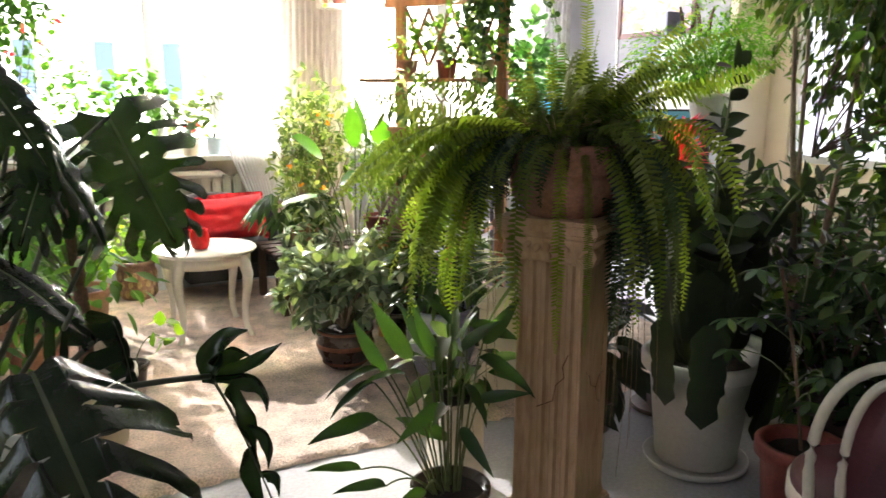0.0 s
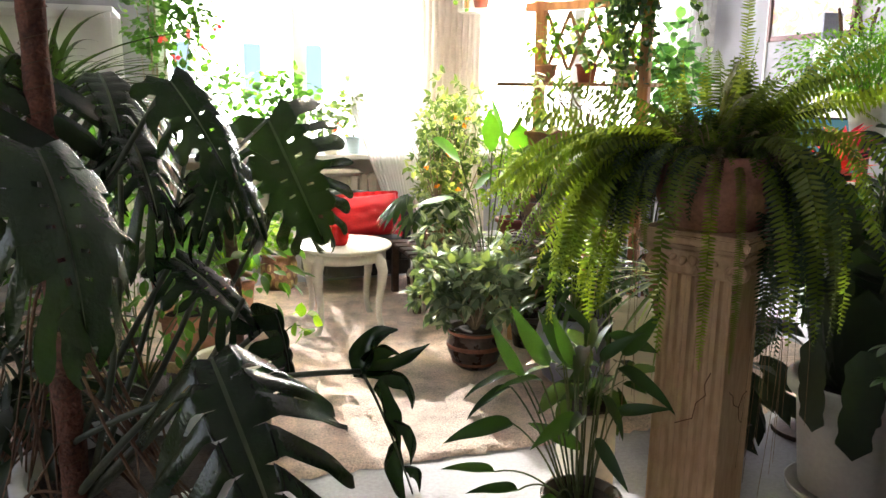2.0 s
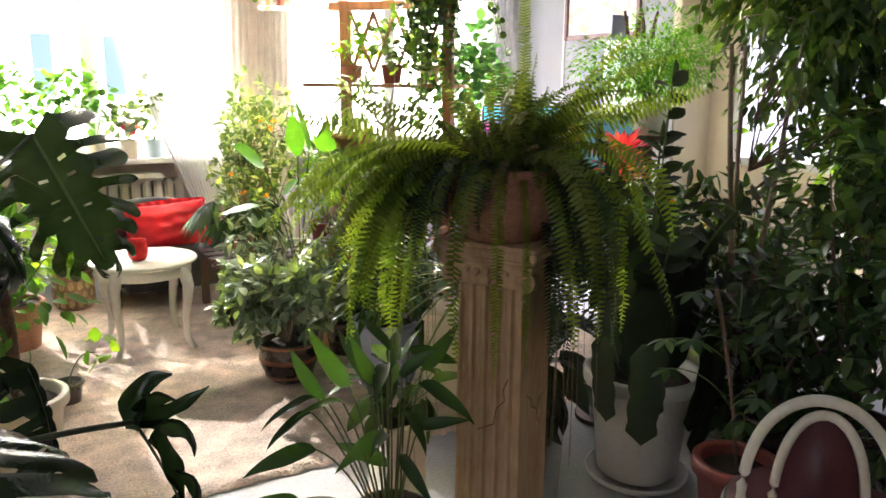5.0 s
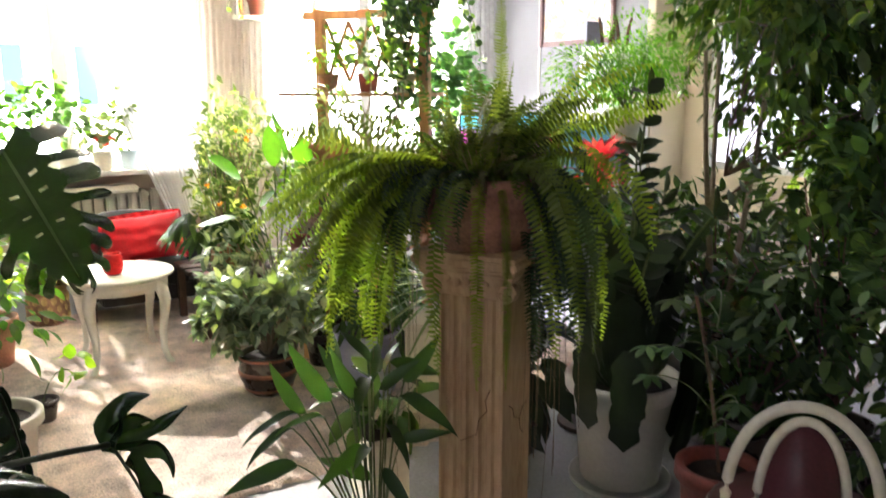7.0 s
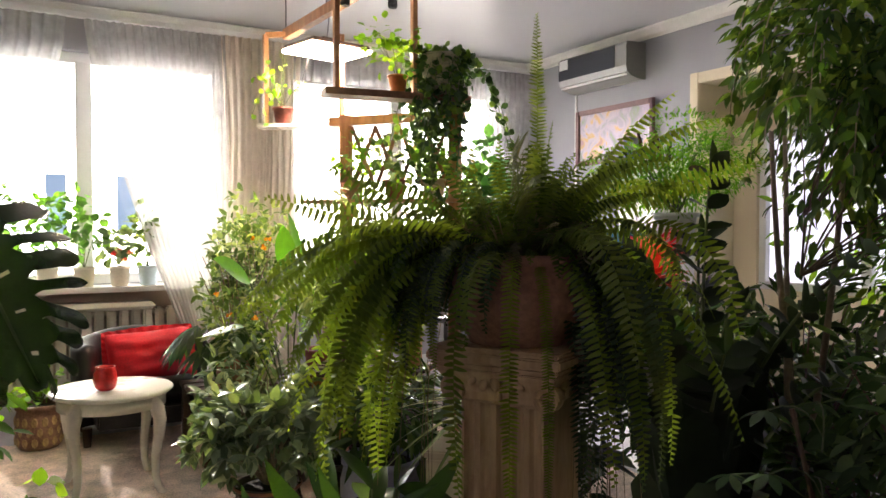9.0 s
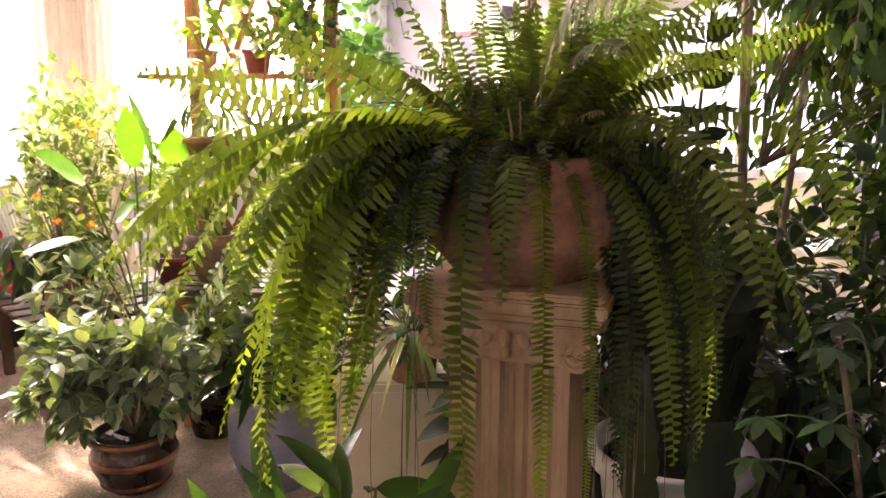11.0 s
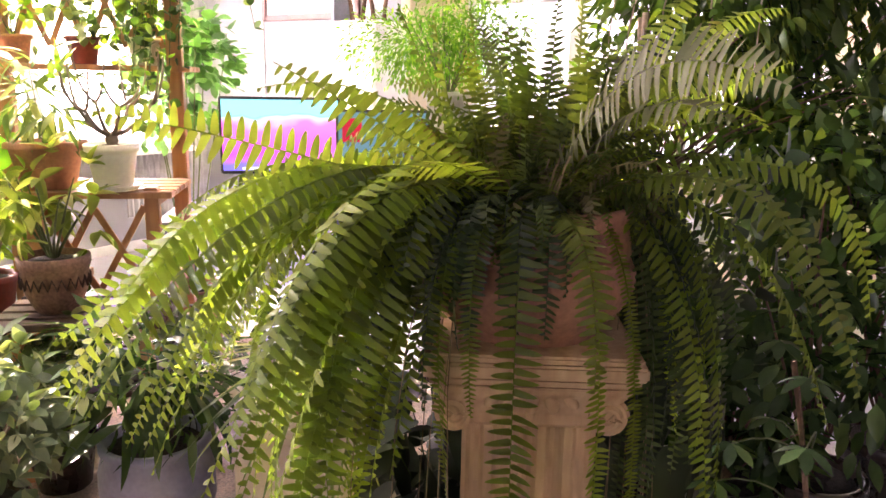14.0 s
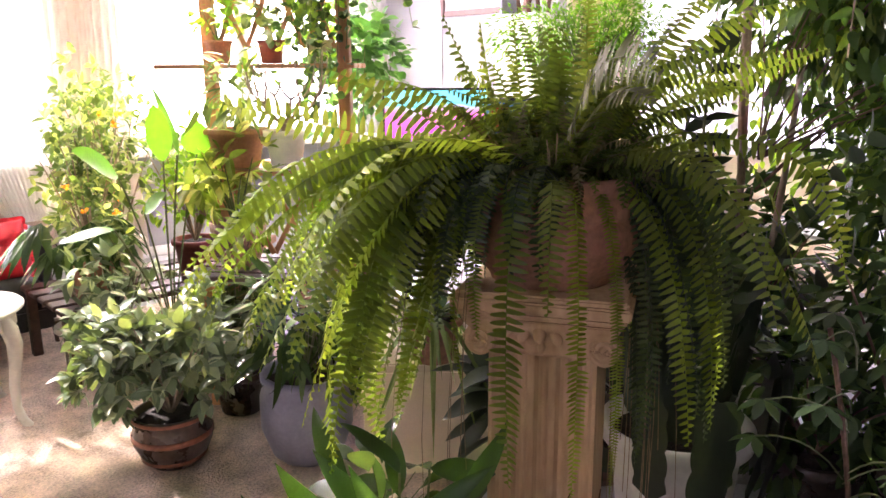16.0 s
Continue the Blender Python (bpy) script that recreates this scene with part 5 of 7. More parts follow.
def ivy():
    rng = np.random.default_rng(71)
    p = thing("hanging_ivy", "dark green ivy trailing from a woven basket pot", "potted plant", (2.36, 3.935, 1.985))
    pot_parts(p, [(0, 0), (0.08, 0), (0.095, 0.03), (0.105, 0.12), (0.10, 0.19), (0.108, 0.2), (0.108, 0.215), (0.094, 0.215), (0.09, 0.18), (0, 0.18)], mat("pale_wicker", (0.42, 0.36, 0.26), 0.8, 0.2, 20, 90, 0.5), 0.092, 0.195)
    pos, dr = [], []
    for k in range(32):
        a = rng.uniform(0, 6.28)
        r = rng.uniform(0.06, 0.15)
        side = 1.3 if math.cos(a + 0.6) > 0.6 else 1.0
        end = Vector((r * side * math.cos(a) - 0.08 * (k % 3), r * math.sin(a), rng.uniform(-0.78, 0.0)))
        c = arc((0, 0, 0.19), (r * 1.3 * math.cos(a), r * 1.3 * math.sin(a), 0.28), end, 14)
        part("trailing_stem", tube(c, 0.0022, 4), STEM, p)
        for q in c[2:]:
            for _ in range(4):
                pos.append(tuple(q + Vector(rng.normal(size=3) * 0.022)))
                v = rng.normal(size=3)
                dr.append((v[0], v[1], v[2] * 0.5 - 0.5))
    scatter("foliage", ROUND, pos, dr, unit(rng, len(pos)) + (0, -0.3, 0.4), rng.uniform(0.03, 0.055, len(pos)), IVY, p)
    # long light runners reaching to the side
    for sg, n in ((1, 3), (-1, 3)):
        for k in range(n):
            end = Vector((0.28 + 0.06 * k, -0.14, -0.15 - 0.12 * k)) if sg > 0 else Vector((-0.25 - 0.1 * k, 0.05, 0.18 + 0.04 * k))
            c = arc((0, 0, 0.2), (end.x * 0.6, end.y, 0.3), end, 14)
            part("trailing_stem", tube(c, 0.002, 4), STEM, p)
            pp = np.repeat(np.array([tuple(q) for q in c[3:]]), 2, 0)
            scatter("foliage", ROUND, pp, rng.normal(size=pp.shape), unit(rng, len(pp)), 0.045, IVY if sg > 0 else BRIGHT, p)
    q = thing("trailing_plant", "thin pothos trailing from a hanging board", "potted plant", (1.80, 4.93, 1.908))
    pot_parts(q, flat_pot(0.045, 0.06, 0.1, 0.005, 0.004), REDPOT, 0.054, 0.085, 20)
    for k in range(8):
        a = rng.uniform(2.4, 5.6)
        end = Vector((0.2 * math.cos(a), 0.14 * math.sin(a), rng.uniform(-0.12, 0.42)))
        c = arc((0, 0, 0.09), (end.x * 0.6, end.y * 0.6, 0.3), end, 8)
        part("trailing_stem", tube(c, 0.002, 4), STEM, q)
        pp = np.array([tuple(v) for v in c[2:]])
        scatter("foliage", ROUND, pp, rng.normal(size=pp.shape), unit(rng, len(pp)), 0.04, BRIGHT, q)
    o = thing("potted_plant", "small yellow-green plant in an orange pot on the hanging board", "potted plant", (2.12, 3.985, 1.985))
    pot_parts(o, flat_pot(0.04, 0.052, 0.09, 0.005, 0.004), mat("orange_glaze", (0.6, 0.2, 0.05), 0.4, 0.1), 0.047, 0.075, 20)
    bush(o, rng, (-0.04, 0, 0.24), (0.2, 0.12, 0.18), 70, ROUND, 0.045, BRIGHT, base=(0, 0, 0.07), limbs=6, stem_r=0.002)


ivy()


def tassel_garland():
    g = thing("tassel_garland", "dark cord garland with grey tassels hanging from the ceiling", "garland", (1.897, 3.978, H - 0.002))
    side = Vector((0.869, -0.495, 0))
    us = [-0.178, -0.072, 0.062, 0.172]
    drop = [-0.225, -0.30, -0.23, -0.31]
    ends = [side * -0.30 + Vector((0, 0, -0.004))] + [side * u + Vector((0, 0, d + 0.02)) for u, d in zip(us, drop)] + [side * 0.16 + Vector((0, 0, -0.004))]
    for a, b in zip(ends, ends[1:]):
        part("cord", tube(arc(a, (a + b) / 2 + Vector((0, 0, 0.035)), b, 6), 0.0035, 5), TASSEL, g)
    for u, d in zip(us, drop):
        at = side * u
        part("tassel", lathe([(0, d + 0.02), (0.005, d + 0.01), (0.010, d - 0.01), (0.007, d - 0.025), (0.016, d - 0.045), (0.025, d - 0.175), (0.022, d - 0.19), (0, d - 0.185)], 12, at=tuple(at), wobble=0.14), TASSEL, g)


tassel_garland()


# ---- right wall ----
def air_conditioner():
    a = thing("air_conditioner", "grey wall-mounted air conditioner with a mirrored front", "air conditioner", (X1 - 0.004, 5.40, 2.49))
    bm = bmesh.new()
    prof = [(0, 0.0), (-0.05, -0.005), (-0.16, 0.02), (-0.205, 0.05), (-0.215, 0.10), (-0.215, 0.27), (-0.20, 0.295), (0, 0.30)]
    prev = None
    for y in (-0.43, 0.43):
        ring = [bm.verts.new((x, y, z)) for x, z in prof]
        if prev:
            for i in range(len(prof)):
                j = (i + 1) % len(prof)
                bm.faces.new((prev[i], prev[j], ring[j], ring[i]))
        else:
            bm.faces.new(ring)
        prev = ring
    bm.faces.new(prev[::-1])
    bmesh.ops.recalc_face_normals(bm, faces=bm.faces)
    part("body", bm, mat("silver_grey_plastic", (0.24, 0.235, 0.225), 0.35, 0.05), a)
    part("front_panel", boxes((-0.222, -0.30, 0.10, -0.217, 0.43, 0.28), bevel=0.002), mat("smoked_mirror", (0.03, 0.032, 0.04), 0.1, 0.05), a, "dark mirrored front panel")
    part("louvre", boxes((-0.20, -0.40, 0.028, -0.15, 0.42, 0.04), bevel=0.004), PVC, a)
    part("energy_label", boxes((-0.2245, 0.30, 0.19, -0.2225, 0.415, 0.275)), PVC, a, "pale printed label")
    structure(part("trim_cable_duct", boxes((X1 - 0.014, 5.83, 0.1, X1 - 0.002, 5.855, 2.49), bevel=0.002), TRIM), "thin white cable duct on the wall", "cable duct")


air_conditioner()


def picture():
    p = thing("picture", "framed painting of pale lilies in a mauve wooden frame", "picture", (X1 - 0.003, 5.34, 1.83))
    W_, H_, t = 0.485, 0.50, 0.045
    for rows in ((-0.03, -W_, 0, 0, -W_ + t, H_), (-0.03, W_ - t, 0, 0, W_, H_)):
        part("frame_side", boxes(rows, bevel=0.006), PICWOOD, p)
    for rows in ((-0.028, -W_ + t, 0, 0, W_ - t, t), (-0.028, -W_ + t, H_ - t, 0, W_ - t, H_)):
        part("frame_rail", boxes(rows, bevel=0.006), PICWOOD, p)
    m_, nt, pr, _ = nodes_of("lily_painting")
    tc = nt.nodes.new("ShaderNodeTexCoord")
    nz = nt.nodes.new("ShaderNodeTexNoise")
    nz.inputs["Scale"].default_value, nz.inputs["Detail"].default_value, nz.inputs["Distortion"].default_value = 7.0, 3, 1.2
    nt.links.new(tc.outputs["Object"], nz.inputs["Vector"])
    rp = nt.nodes.new("ShaderNodeValToRGB")
    cols = [(0.30, (0.28, 0.34, 0.20)), (0.42, (0.40, 0.35, 0.42)), (0.52, (0.52, 0.43, 0.50)), (0.62, (0.60, 0.38, 0.14)), (0.72, (0.45, 0.26, 0.24))]
    rp.color_ramp.elements[0].position, rp.color_ramp.elements[0].color = cols[0][0], (*cols[0][1], 1)
    rp.color_ramp.elements[1].position, rp.color_ramp.elements[1].color = cols[-1][0], (*cols[-1][1], 1)
    for q, c in cols[1:-1]:
        rp.color_ramp.elements.new(q).color = (*c, 1)
    nt.links.new(nz.outputs[0], rp.inputs[0])
    nt.links.new(rp.outputs[0], pr.inputs["Base Color"])
    pr.inputs["Roughness"].default_value = 0.35
    part("painting", boxes((-0.012, -W_ + t, t, -0.006, W_ - t, H_ - t)), m_, p, "pale pink and yellow lilies")


picture()


def desk():
    d = thing("desk", "grey office desk behind the plants", "desk", (3.15, 3.75, 0), -50)
    part("desktop", boxes((-0.75, -0.3, 0.72, 0.75, 0.35, 0.75), bevel=0.004), METAL, d)
    for x in (-0.7, 0.7):
        part("side_panel", boxes((x - 0.012, -0.28, 0, x + 0.012, 0.33, 0.72), bevel=0.002), METAL, d)
    m = thing("monitor", "flat computer monitor showing a magenta and cyan desktop", "monitor", (2.98, 3.87, 0.752), -48)
    part("stand_foot", boxes((-0.12, -0.09, 0, 0.12, 0.09, 0.012), bevel=0.004), SCREENBLACK, m)
    part("stand_neck", boxes((-0.03, 0.0, 0.012, 0.03, 0.025, 0.28), bevel=0.004), SCREENBLACK, m)
    bz = part("bezel", boxes((-0.28, -0.025, 0.19, 0.28, 0.005, 0.55), bevel=0.005), SCREENBLACK, m)
    sm, nt, pr, out = nodes_of("lit_screen")
    tc = nt.nodes.new("ShaderNodeTexCoord")
    sx = nt.nodes.new("ShaderNodeSeparateXYZ")
    nt.links.new(tc.outputs["Generated"], sx.inputs[0])
    nz = nt.nodes.new("ShaderNodeTexNoise")
    nz.inputs["Scale"].default_value = 2.2
    nt.links.new(tc.outputs["Generated"], nz.inputs["Vector"])
    ad = nt.nodes.new("ShaderNodeMath")
    ad.operation = 'MULTIPLY_ADD'
    ad.inputs[1].default_value = 0.5
    nt.links.new(nz.outputs[0], ad.inputs[0])
    nt.links.new(sx.outputs[2], ad.inputs[2])
    rp = nt.nodes.new("ShaderNodeValToRGB")
    e = rp.color_ramp.elements
    e[0].position, e[0].color = 0.3, (0.12, 0.12, 0.75, 1)
    e[1].position, e[1].color = 1.15, (0.05, 0.65, 0.85, 1)
    e.new(0.5).color = (0.75, 0.07, 0.75, 1)
    e.new(0.85).color = (0.85, 0.15, 0.45, 1)
    e.new(1.0).color = (0.15, 0.7, 0.85, 1)
    nt.links.new(ad.outputs[0], rp.inputs[0])
    em = nt.nodes.new("ShaderNodeEmission")
    em.inputs[1].default_value = 0.9
    nt.links.new(rp.outputs[0], em.inputs[0])
    nt.links.new(em.outputs[0], out.inputs[0])
    part("screen", boxes((-0.268, -0.029, 0.205, 0.268, -0.026, 0.537)), sm, bz, "lit screen in magenta and cyan")
    part("taskbar", boxes((-0.18, -0.031, 0.21, 0.18, -0.0295, 0.222)), glow("pale_bar", (0.75, 0.8, 0.95), 0.8), bz)
    k = thing("monitor", "second dark monitor with a red patch on its screen", "monitor", (3.22, 3.42, 0.752), -52)
    part("stand_foot", boxes((-0.11, -0.08, 0, 0.11, 0.08, 0.012), bevel=0.004), SCREENBLACK, k)
    part("stand_neck", boxes((-0.03, 0.0, 0.012, 0.03, 0.025, 0.25), bevel=0.004), SCREENBLACK, k)
    bz = part("bezel", boxes((-0.24, -0.022, 0.17, 0.24, 0.004, 0.5), bevel=0.005), SCREENBLACK, k)
    part("screen", boxes((-0.228, -0.026, 0.185, 0.228, -0.023, 0.488)), glow("teal_screen", (0.10, 0.22, 0.24), 0.5), bz)
    part("picture_patch", boxes((-0.21, -0.0285, 0.35, -0.12, -0.0268, 0.46)), glow("red_patch", (0.8, 0.05, 0.08), 0.25), bz)


desk()


def far_greens():
    rng = np.random.default_rng(81)
    v = thing("climbing_plant", "large blue-green climbing plant behind the monitor", "potted plant", (2.88, 4.43, 0.0))
    pot_parts(v, flat_pot(0.14, 0.17, 0.32), TERRA, 0.16, 0.29)
    bush(v, rng, (0, 0, 1.42), (0.34, 0.3, 0.46), 520, ROUND, 0.075, leaf_mat("climber_leaf", (0.06, 0.16, 0.07), (0.10, 0.24, 0.10), 0.4, 0.4), base=(0, 0, 0.29), limbs=14, stem_r=0.006)
    a = thing("asparagus_fern", "feathery bright green asparagus fern on a tall stand", "potted plant", (3.25, 3.10, 0.0))
    part("stand", lathe([(0, 0), (0.16, 0), (0.15, 0.03), (0.03, 0.06), (0.025, 1.1), (0.12, 1.14), (0.12, 1.16), (0, 1.16)], 24), DARKWOOD, a)
    pot_parts(a, [(r, z + 1.162) for r, z in flat_pot(0.08, 0.11, 0.18)], WHITEPOT, 0.1, 1.32)
    bush(a, rng, (0, 0, 1.58), (0.42, 0.42, 0.28), 5000, POINTED, 0.028, leaf_mat("feathery_leaf", (0.10, 0.25, 0.03), (0.2, 0.36, 0.05), 0.5, 0.45), base=(0, 0, 1.32), limbs=30, stem_r=0.003)
    c = thing("cabinet", "tall pale cabinet against the grey wall", "cabinet", (4.68, 4.62, 0))
    part("body", boxes((-0.2, -0.2, 0, 0.2, 0.2, 1.78), bevel=0.005), TRIM, c)
    for y in (-0.1, 0.1):
        door = part("door", boxes((-0.215, y - 0.095, 0.06, -0.202, y + 0.095, 1.74), bevel=0.003), PVC, c)
        part("handle", tube([(-0.218, y * 0.25, 0.92), (-0.236, y * 0.25, 0.94), (-0.236, y * 0.25, 1.06), (-0.218, y * 0.25, 1.08)], 0.005, 6), METAL, door, "thin metal handle")
    w = thing("driftwood", "upright brown driftwood pieces on the cabinet", "ornament", (4.6, 4.56, 1.781))
    for k in range(4):
        y = -0.13 + 0.09 * k
        part("stick", tube(arc((0, y, 0), (0.02, y + 0.02, 0.1), (0.0, y + (0.05 if k % 2 else -0.04), 0.2 + 0.03 * (k % 2)), 6), 0.018, 6, taper=0.6), BARK, w)
    b = thing("book", "thin blue-grey book standing on the cabinet", "book", (4.6, 4.80, 1.781))
    part("cover", boxes((-0.09, -0.012, 0, 0.09, 0.012, 0.2), bevel=0.002), LILAC, b)


far_greens()


# ---- near plants ----
def split_leaf(seed, lobes=6, cut=(0.4, 0.55), slit=0.26, holes=True, hang=0.0, arch=0.22, pillow=0.024, holed=0.5, ripple=0.03):
    """A heart-shaped leaf one long along x, cut into round-ended fingers, with holes beside the rib."""
    rng = np.random.default_rng(seed)
    bm = bmesh.new()
    twist = rng.uniform(-0.5, 0.5)

    def place(s, t, g):
        w = 0.47 * math.sin(math.pi * min(1, s * 0.78 + 0.22)) ** 0.65
        x = s * (1 - 0.10 * t) + t * (0.26 - 0.50 * (1 - s) ** 1.5) - 0.10 * t * t * (1 - s)
        fold = 0.07 * t - (0.20 + 0.06 * g * twist) * t * t
        return Vector((x, g * t * w, -arch * s * s + fold * (0.7 + 0.5 * math.sin(2.5 * s + g + twist))))

    cuts = np.linspace(0, 1, lobes + 1) ** 0.92 + np.r_[0, rng.uniform(-0.025, 0.025, lobes - 1), 0]
    for g in (-1, 1):
        for k in range(lobes):
            a, b = cuts[k], cuts[k + 1]
            deep = rng.uniform(*cut)
            reach = rng.uniform(0.92, 1.06)
            bend, lean = rng.uniform(-0.26, 0.02) - hang, rng.uniform(0.02, 0.12)
            wav, ph = rng.uniform(0.3, 1.0) * ripple, rng.uniform(0, 6.28)
            at = int(rng.integers(2, 6))
            gaps = {(2, at)} | ({(2, at + 1)} if rng.uniform() < 0.4 else set()) if rng.uniform() < holed else set()
            rows = []
            for t in (0, 0.022, 0.12, 0.235, 0.255, deep, deep + 0.04, deep + 0.10, max(0.72, deep + 0.12), 0.82, 0.90, 0.95, 0.985, 1.0):
                over = max(0.0, (t - deep) / (1 - deep))
                half = (b - a) / 2
                if over > 0:
                    close = min(1.0, max(0.0, (over - 0.3) / 0.55))
                    half *= 1 - slit * min(1, over * 4.0) ** 0.6 * (1 - 0.40 * close)
                if t > 0.76:
                    half *= max(0.04, 1 - ((t - 0.76) / 0.24) ** 2.0) ** 0.6
                mid = (a + b) / 2 + lean * over
                rows.append([bm.verts.new(place(mid + half * (i / 4 - 1), t * (1 if t < 0.6 else reach), g) + Vector((0, 0, bend * over ** 1.5 + (pillow * min(1, 4 * t) - 0.4 * pillow * over) * (1 - (i / 4 - 1) ** 2) + wav * over * math.sin(6 * t + ph + 0.5 * i)))) for i in range(9)])
            for j, (r0, r1) in enumerate(zip(rows, rows[1:])):
                for i in range(8):
                    if holes and (j, i) in gaps and 0 < k < lobes - 1:
                        continue
                    f = (r0[i], r0[i + 1], r1[i + 1], r1[i])
                    # the pale rib along the middle
                    bm.faces.new(f if g < 0 else f[::-1]).material_index = 1 if j == 0 else 0
    bmesh.ops.remove_doubles(bm, verts=bm.verts, dist=0.0008)
    me = bpy.data.meshes.new("leaf")
    bm.normal_update()
    bm.to_mesh(me)
    bm.free()
    for f in me.polygons:
        f.use_smooth = True
    return me


def set_leaf(plant, me, material, base, tip, normal, width=1.0, origin=(0, 0, 0), name="leaf"):
    b, t = Vector(base) - Vector(origin), Vector(tip) - Vector(origin)
    x = t - b
    ln = x.length
    x.normalize()
    y = Vector(normal).cross(x).normalized()
    z = x.cross(y)
    m = Matrix((x, y, z)).transposed().to_4x4() @ Matrix.Diagonal((ln, ln * width, ln, 1))
    ob = new(name, me)
    if not me.materials:
        me.materials.append(material)
        me.materials.append(LEAFRIB)
    ob.parent = plant
    ob.matrix_basis = Matrix.Translation(b) @ m
    return ob


def monstera():
    o = Vector((-0.24, 1.88, 0.0))
    p = thing("monstera", "large dark glossy split-leaf plant on a brown coir pole", "potted plant", tuple(o))
    pot_parts(p, flat_pot(0.20, 0.255, 0.48, 0.018, 0.012), WHITEPOT, 0.235, 0.435, 40)
    pole0, pole1 = Vector((-0.335, 1.64, 0.44)), Vector((-0.352, 1.75, 1.95))
    pts = [pole0.lerp(pole1, k / 24) - o for k in range(25)]
    bm = tube(pts, 0.027, 12)
    for v in bm.verts:
        n = noise.noise(v.co * 60)
        v.co += Vector((n, noise.noise(v.co * 60 + Vector((9, 0, 0))), 0)) * 0.006
    part("moss_pole", bm, COIR, p, "rough brown coir pole", smooth=True)
    turns = []
    for k in range(30 * 8 + 1):
        c = pole0.lerp(pole1, 0.02 + 0.95 * k / 240) - o
        turns.append(c + Vector((0.029 * math.cos(k * math.pi / 4), 0.029 * math.sin(k * math.pi / 4), 0)))
    bm = tube(turns, 0.001, 4)
    part("binding_cord", bm, BARK, p)
    shapes = [split_leaf(1, 8, (0.32, 0.50), 0.56, pillow=0.006), split_leaf(2, 6, (0.20, 0.34), 0.42, False, 0.24), split_leaf(3, 5, (0.45, 0.62), 0.50, pillow=0.010), split_leaf(4, 6, (0.36, 0.52), 0.52, pillow=0.010),
              split_leaf(5, 7, (0.45, 0.70), 0.40, True, 0.03, 0.36, 0.004, 0.95), split_leaf(6, 7, (0.16, 0.30), 0.44, False, 0.30, 0.46, 0.016, ripple=0.055)]
    tall = (0, -0.75, 0.65)
    rows = [((0.195, 2.80, 1.265), (0.365, 2.67, 0.86), (-0.10, -0.92, 0.30), 1.08), ((-0.050, 1.270, 0.925), (0.020, 0.985, 0.800), (-0.16, -0.45, 0.88), 1.10),
            ((-0.286, 1.295, 1.275), (-0.184, 1.075, 1.122), (0.26, -0.34, 0.86), 0.86), ((-0.10, 1.69, 1.385), (0.005, 1.585, 1.235), (-0.2, -0.35, 0.9), 0.9),
            ((-0.26, 1.95, 1.40), (-0.20, 1.72, 1.36), (0, -0.10, 1.0), 1.2),
            ((0.088, 1.574, 0.901), (0.146, 1.564, 0.695), (0.7, -0.6, 0.2), 0.45), ((-0.20, 1.78, 1.28), (-0.12, 1.58, 1.21), (0.1, -0.15, 1.0), 1.15),
            ((0.0, 1.72, 1.215), (-0.06, 1.60, 1.09), tall, 0.8), ((-0.11, 1.66, 1.02), (0.04, 1.55, 0.93), (0.1, -0.3, 0.95), 0.95),
            ((-0.42, 1.75, 1.42), (-0.58, 1.55, 1.2), (-0.3, -0.5, 0.8), 1.0), ((0.0, 1.95, 1.2), (0.14, 2.0, 1.0), (0.5, -0.6, 0.5), 0.8)]
    for i, (b, t, n, w) in enumerate(rows):
        b = Vector(b)
        set_leaf(p, shapes[{1: 5, 2: 4, 4: 5, 6: 5, 9: 5}.get(i, i % 4)], MONST, b, t, n, w * 1.05, o)
        root = pole0.lerp(pole1, max(0.0, min(0.7, (b.z - 0.85) / 1.51))) - o
        bo = b - o
        mid = (root + bo) / 2 + Vector((0, 0, 0.03))
        part("petiole", tube(arc(root, mid, bo, 9), 0.0095, 6, taper=0.6), DARKSTEM, p, smooth=True)
    # bare stalks rising from the foot of the pole
    for e in ((0.02, 1.75, 1.16), (-0.06, 1.98, 1.3), (-0.2, 1.62, 1.2), (0.1, 2.05, 1.02), (0.02, 1.55, 0.95)):
        a = Vector((-0.32, 1.66, 0.5)) - o
        b = Vector(e) - o
        part("petiole", tube(arc(a, (a + b) / 2 + Vector((0.04, 0, -0.05)), b, 9), 0.0085, 6, taper=0.6), DARKSTEM, p, smooth=True)
    # a long stalk carrying a curled leaf of narrow lobes
    s1 = Vector((0.255, 1.515, 0.782)) - o
    part("petiole", tube(arc(pole0 + Vector((0, 0, 0.2)) - o, Vector((-0.1, 1.5, 0.82)) - o, s1, 14), 0.0075, 6, taper=0.8), DARKSTEM, p, smooth=True)
    side, lean = Vector((0.951, -0.31, 0)), Vector((0.3, 0.9, 0))

    def at(u, v, w=0.0):
        return s1 + side * u + Vector((0, 0, v)) + lean * w

    curled = part("curled_leaf", tube(arc(at(0, 0), at(0.045, -0.08), at(0.11, -0.285), 10), 0.004, 5, taper=0.5), DARKSTEM, p, "half-rolled hanging leaf of narrow lobes", smooth=True)
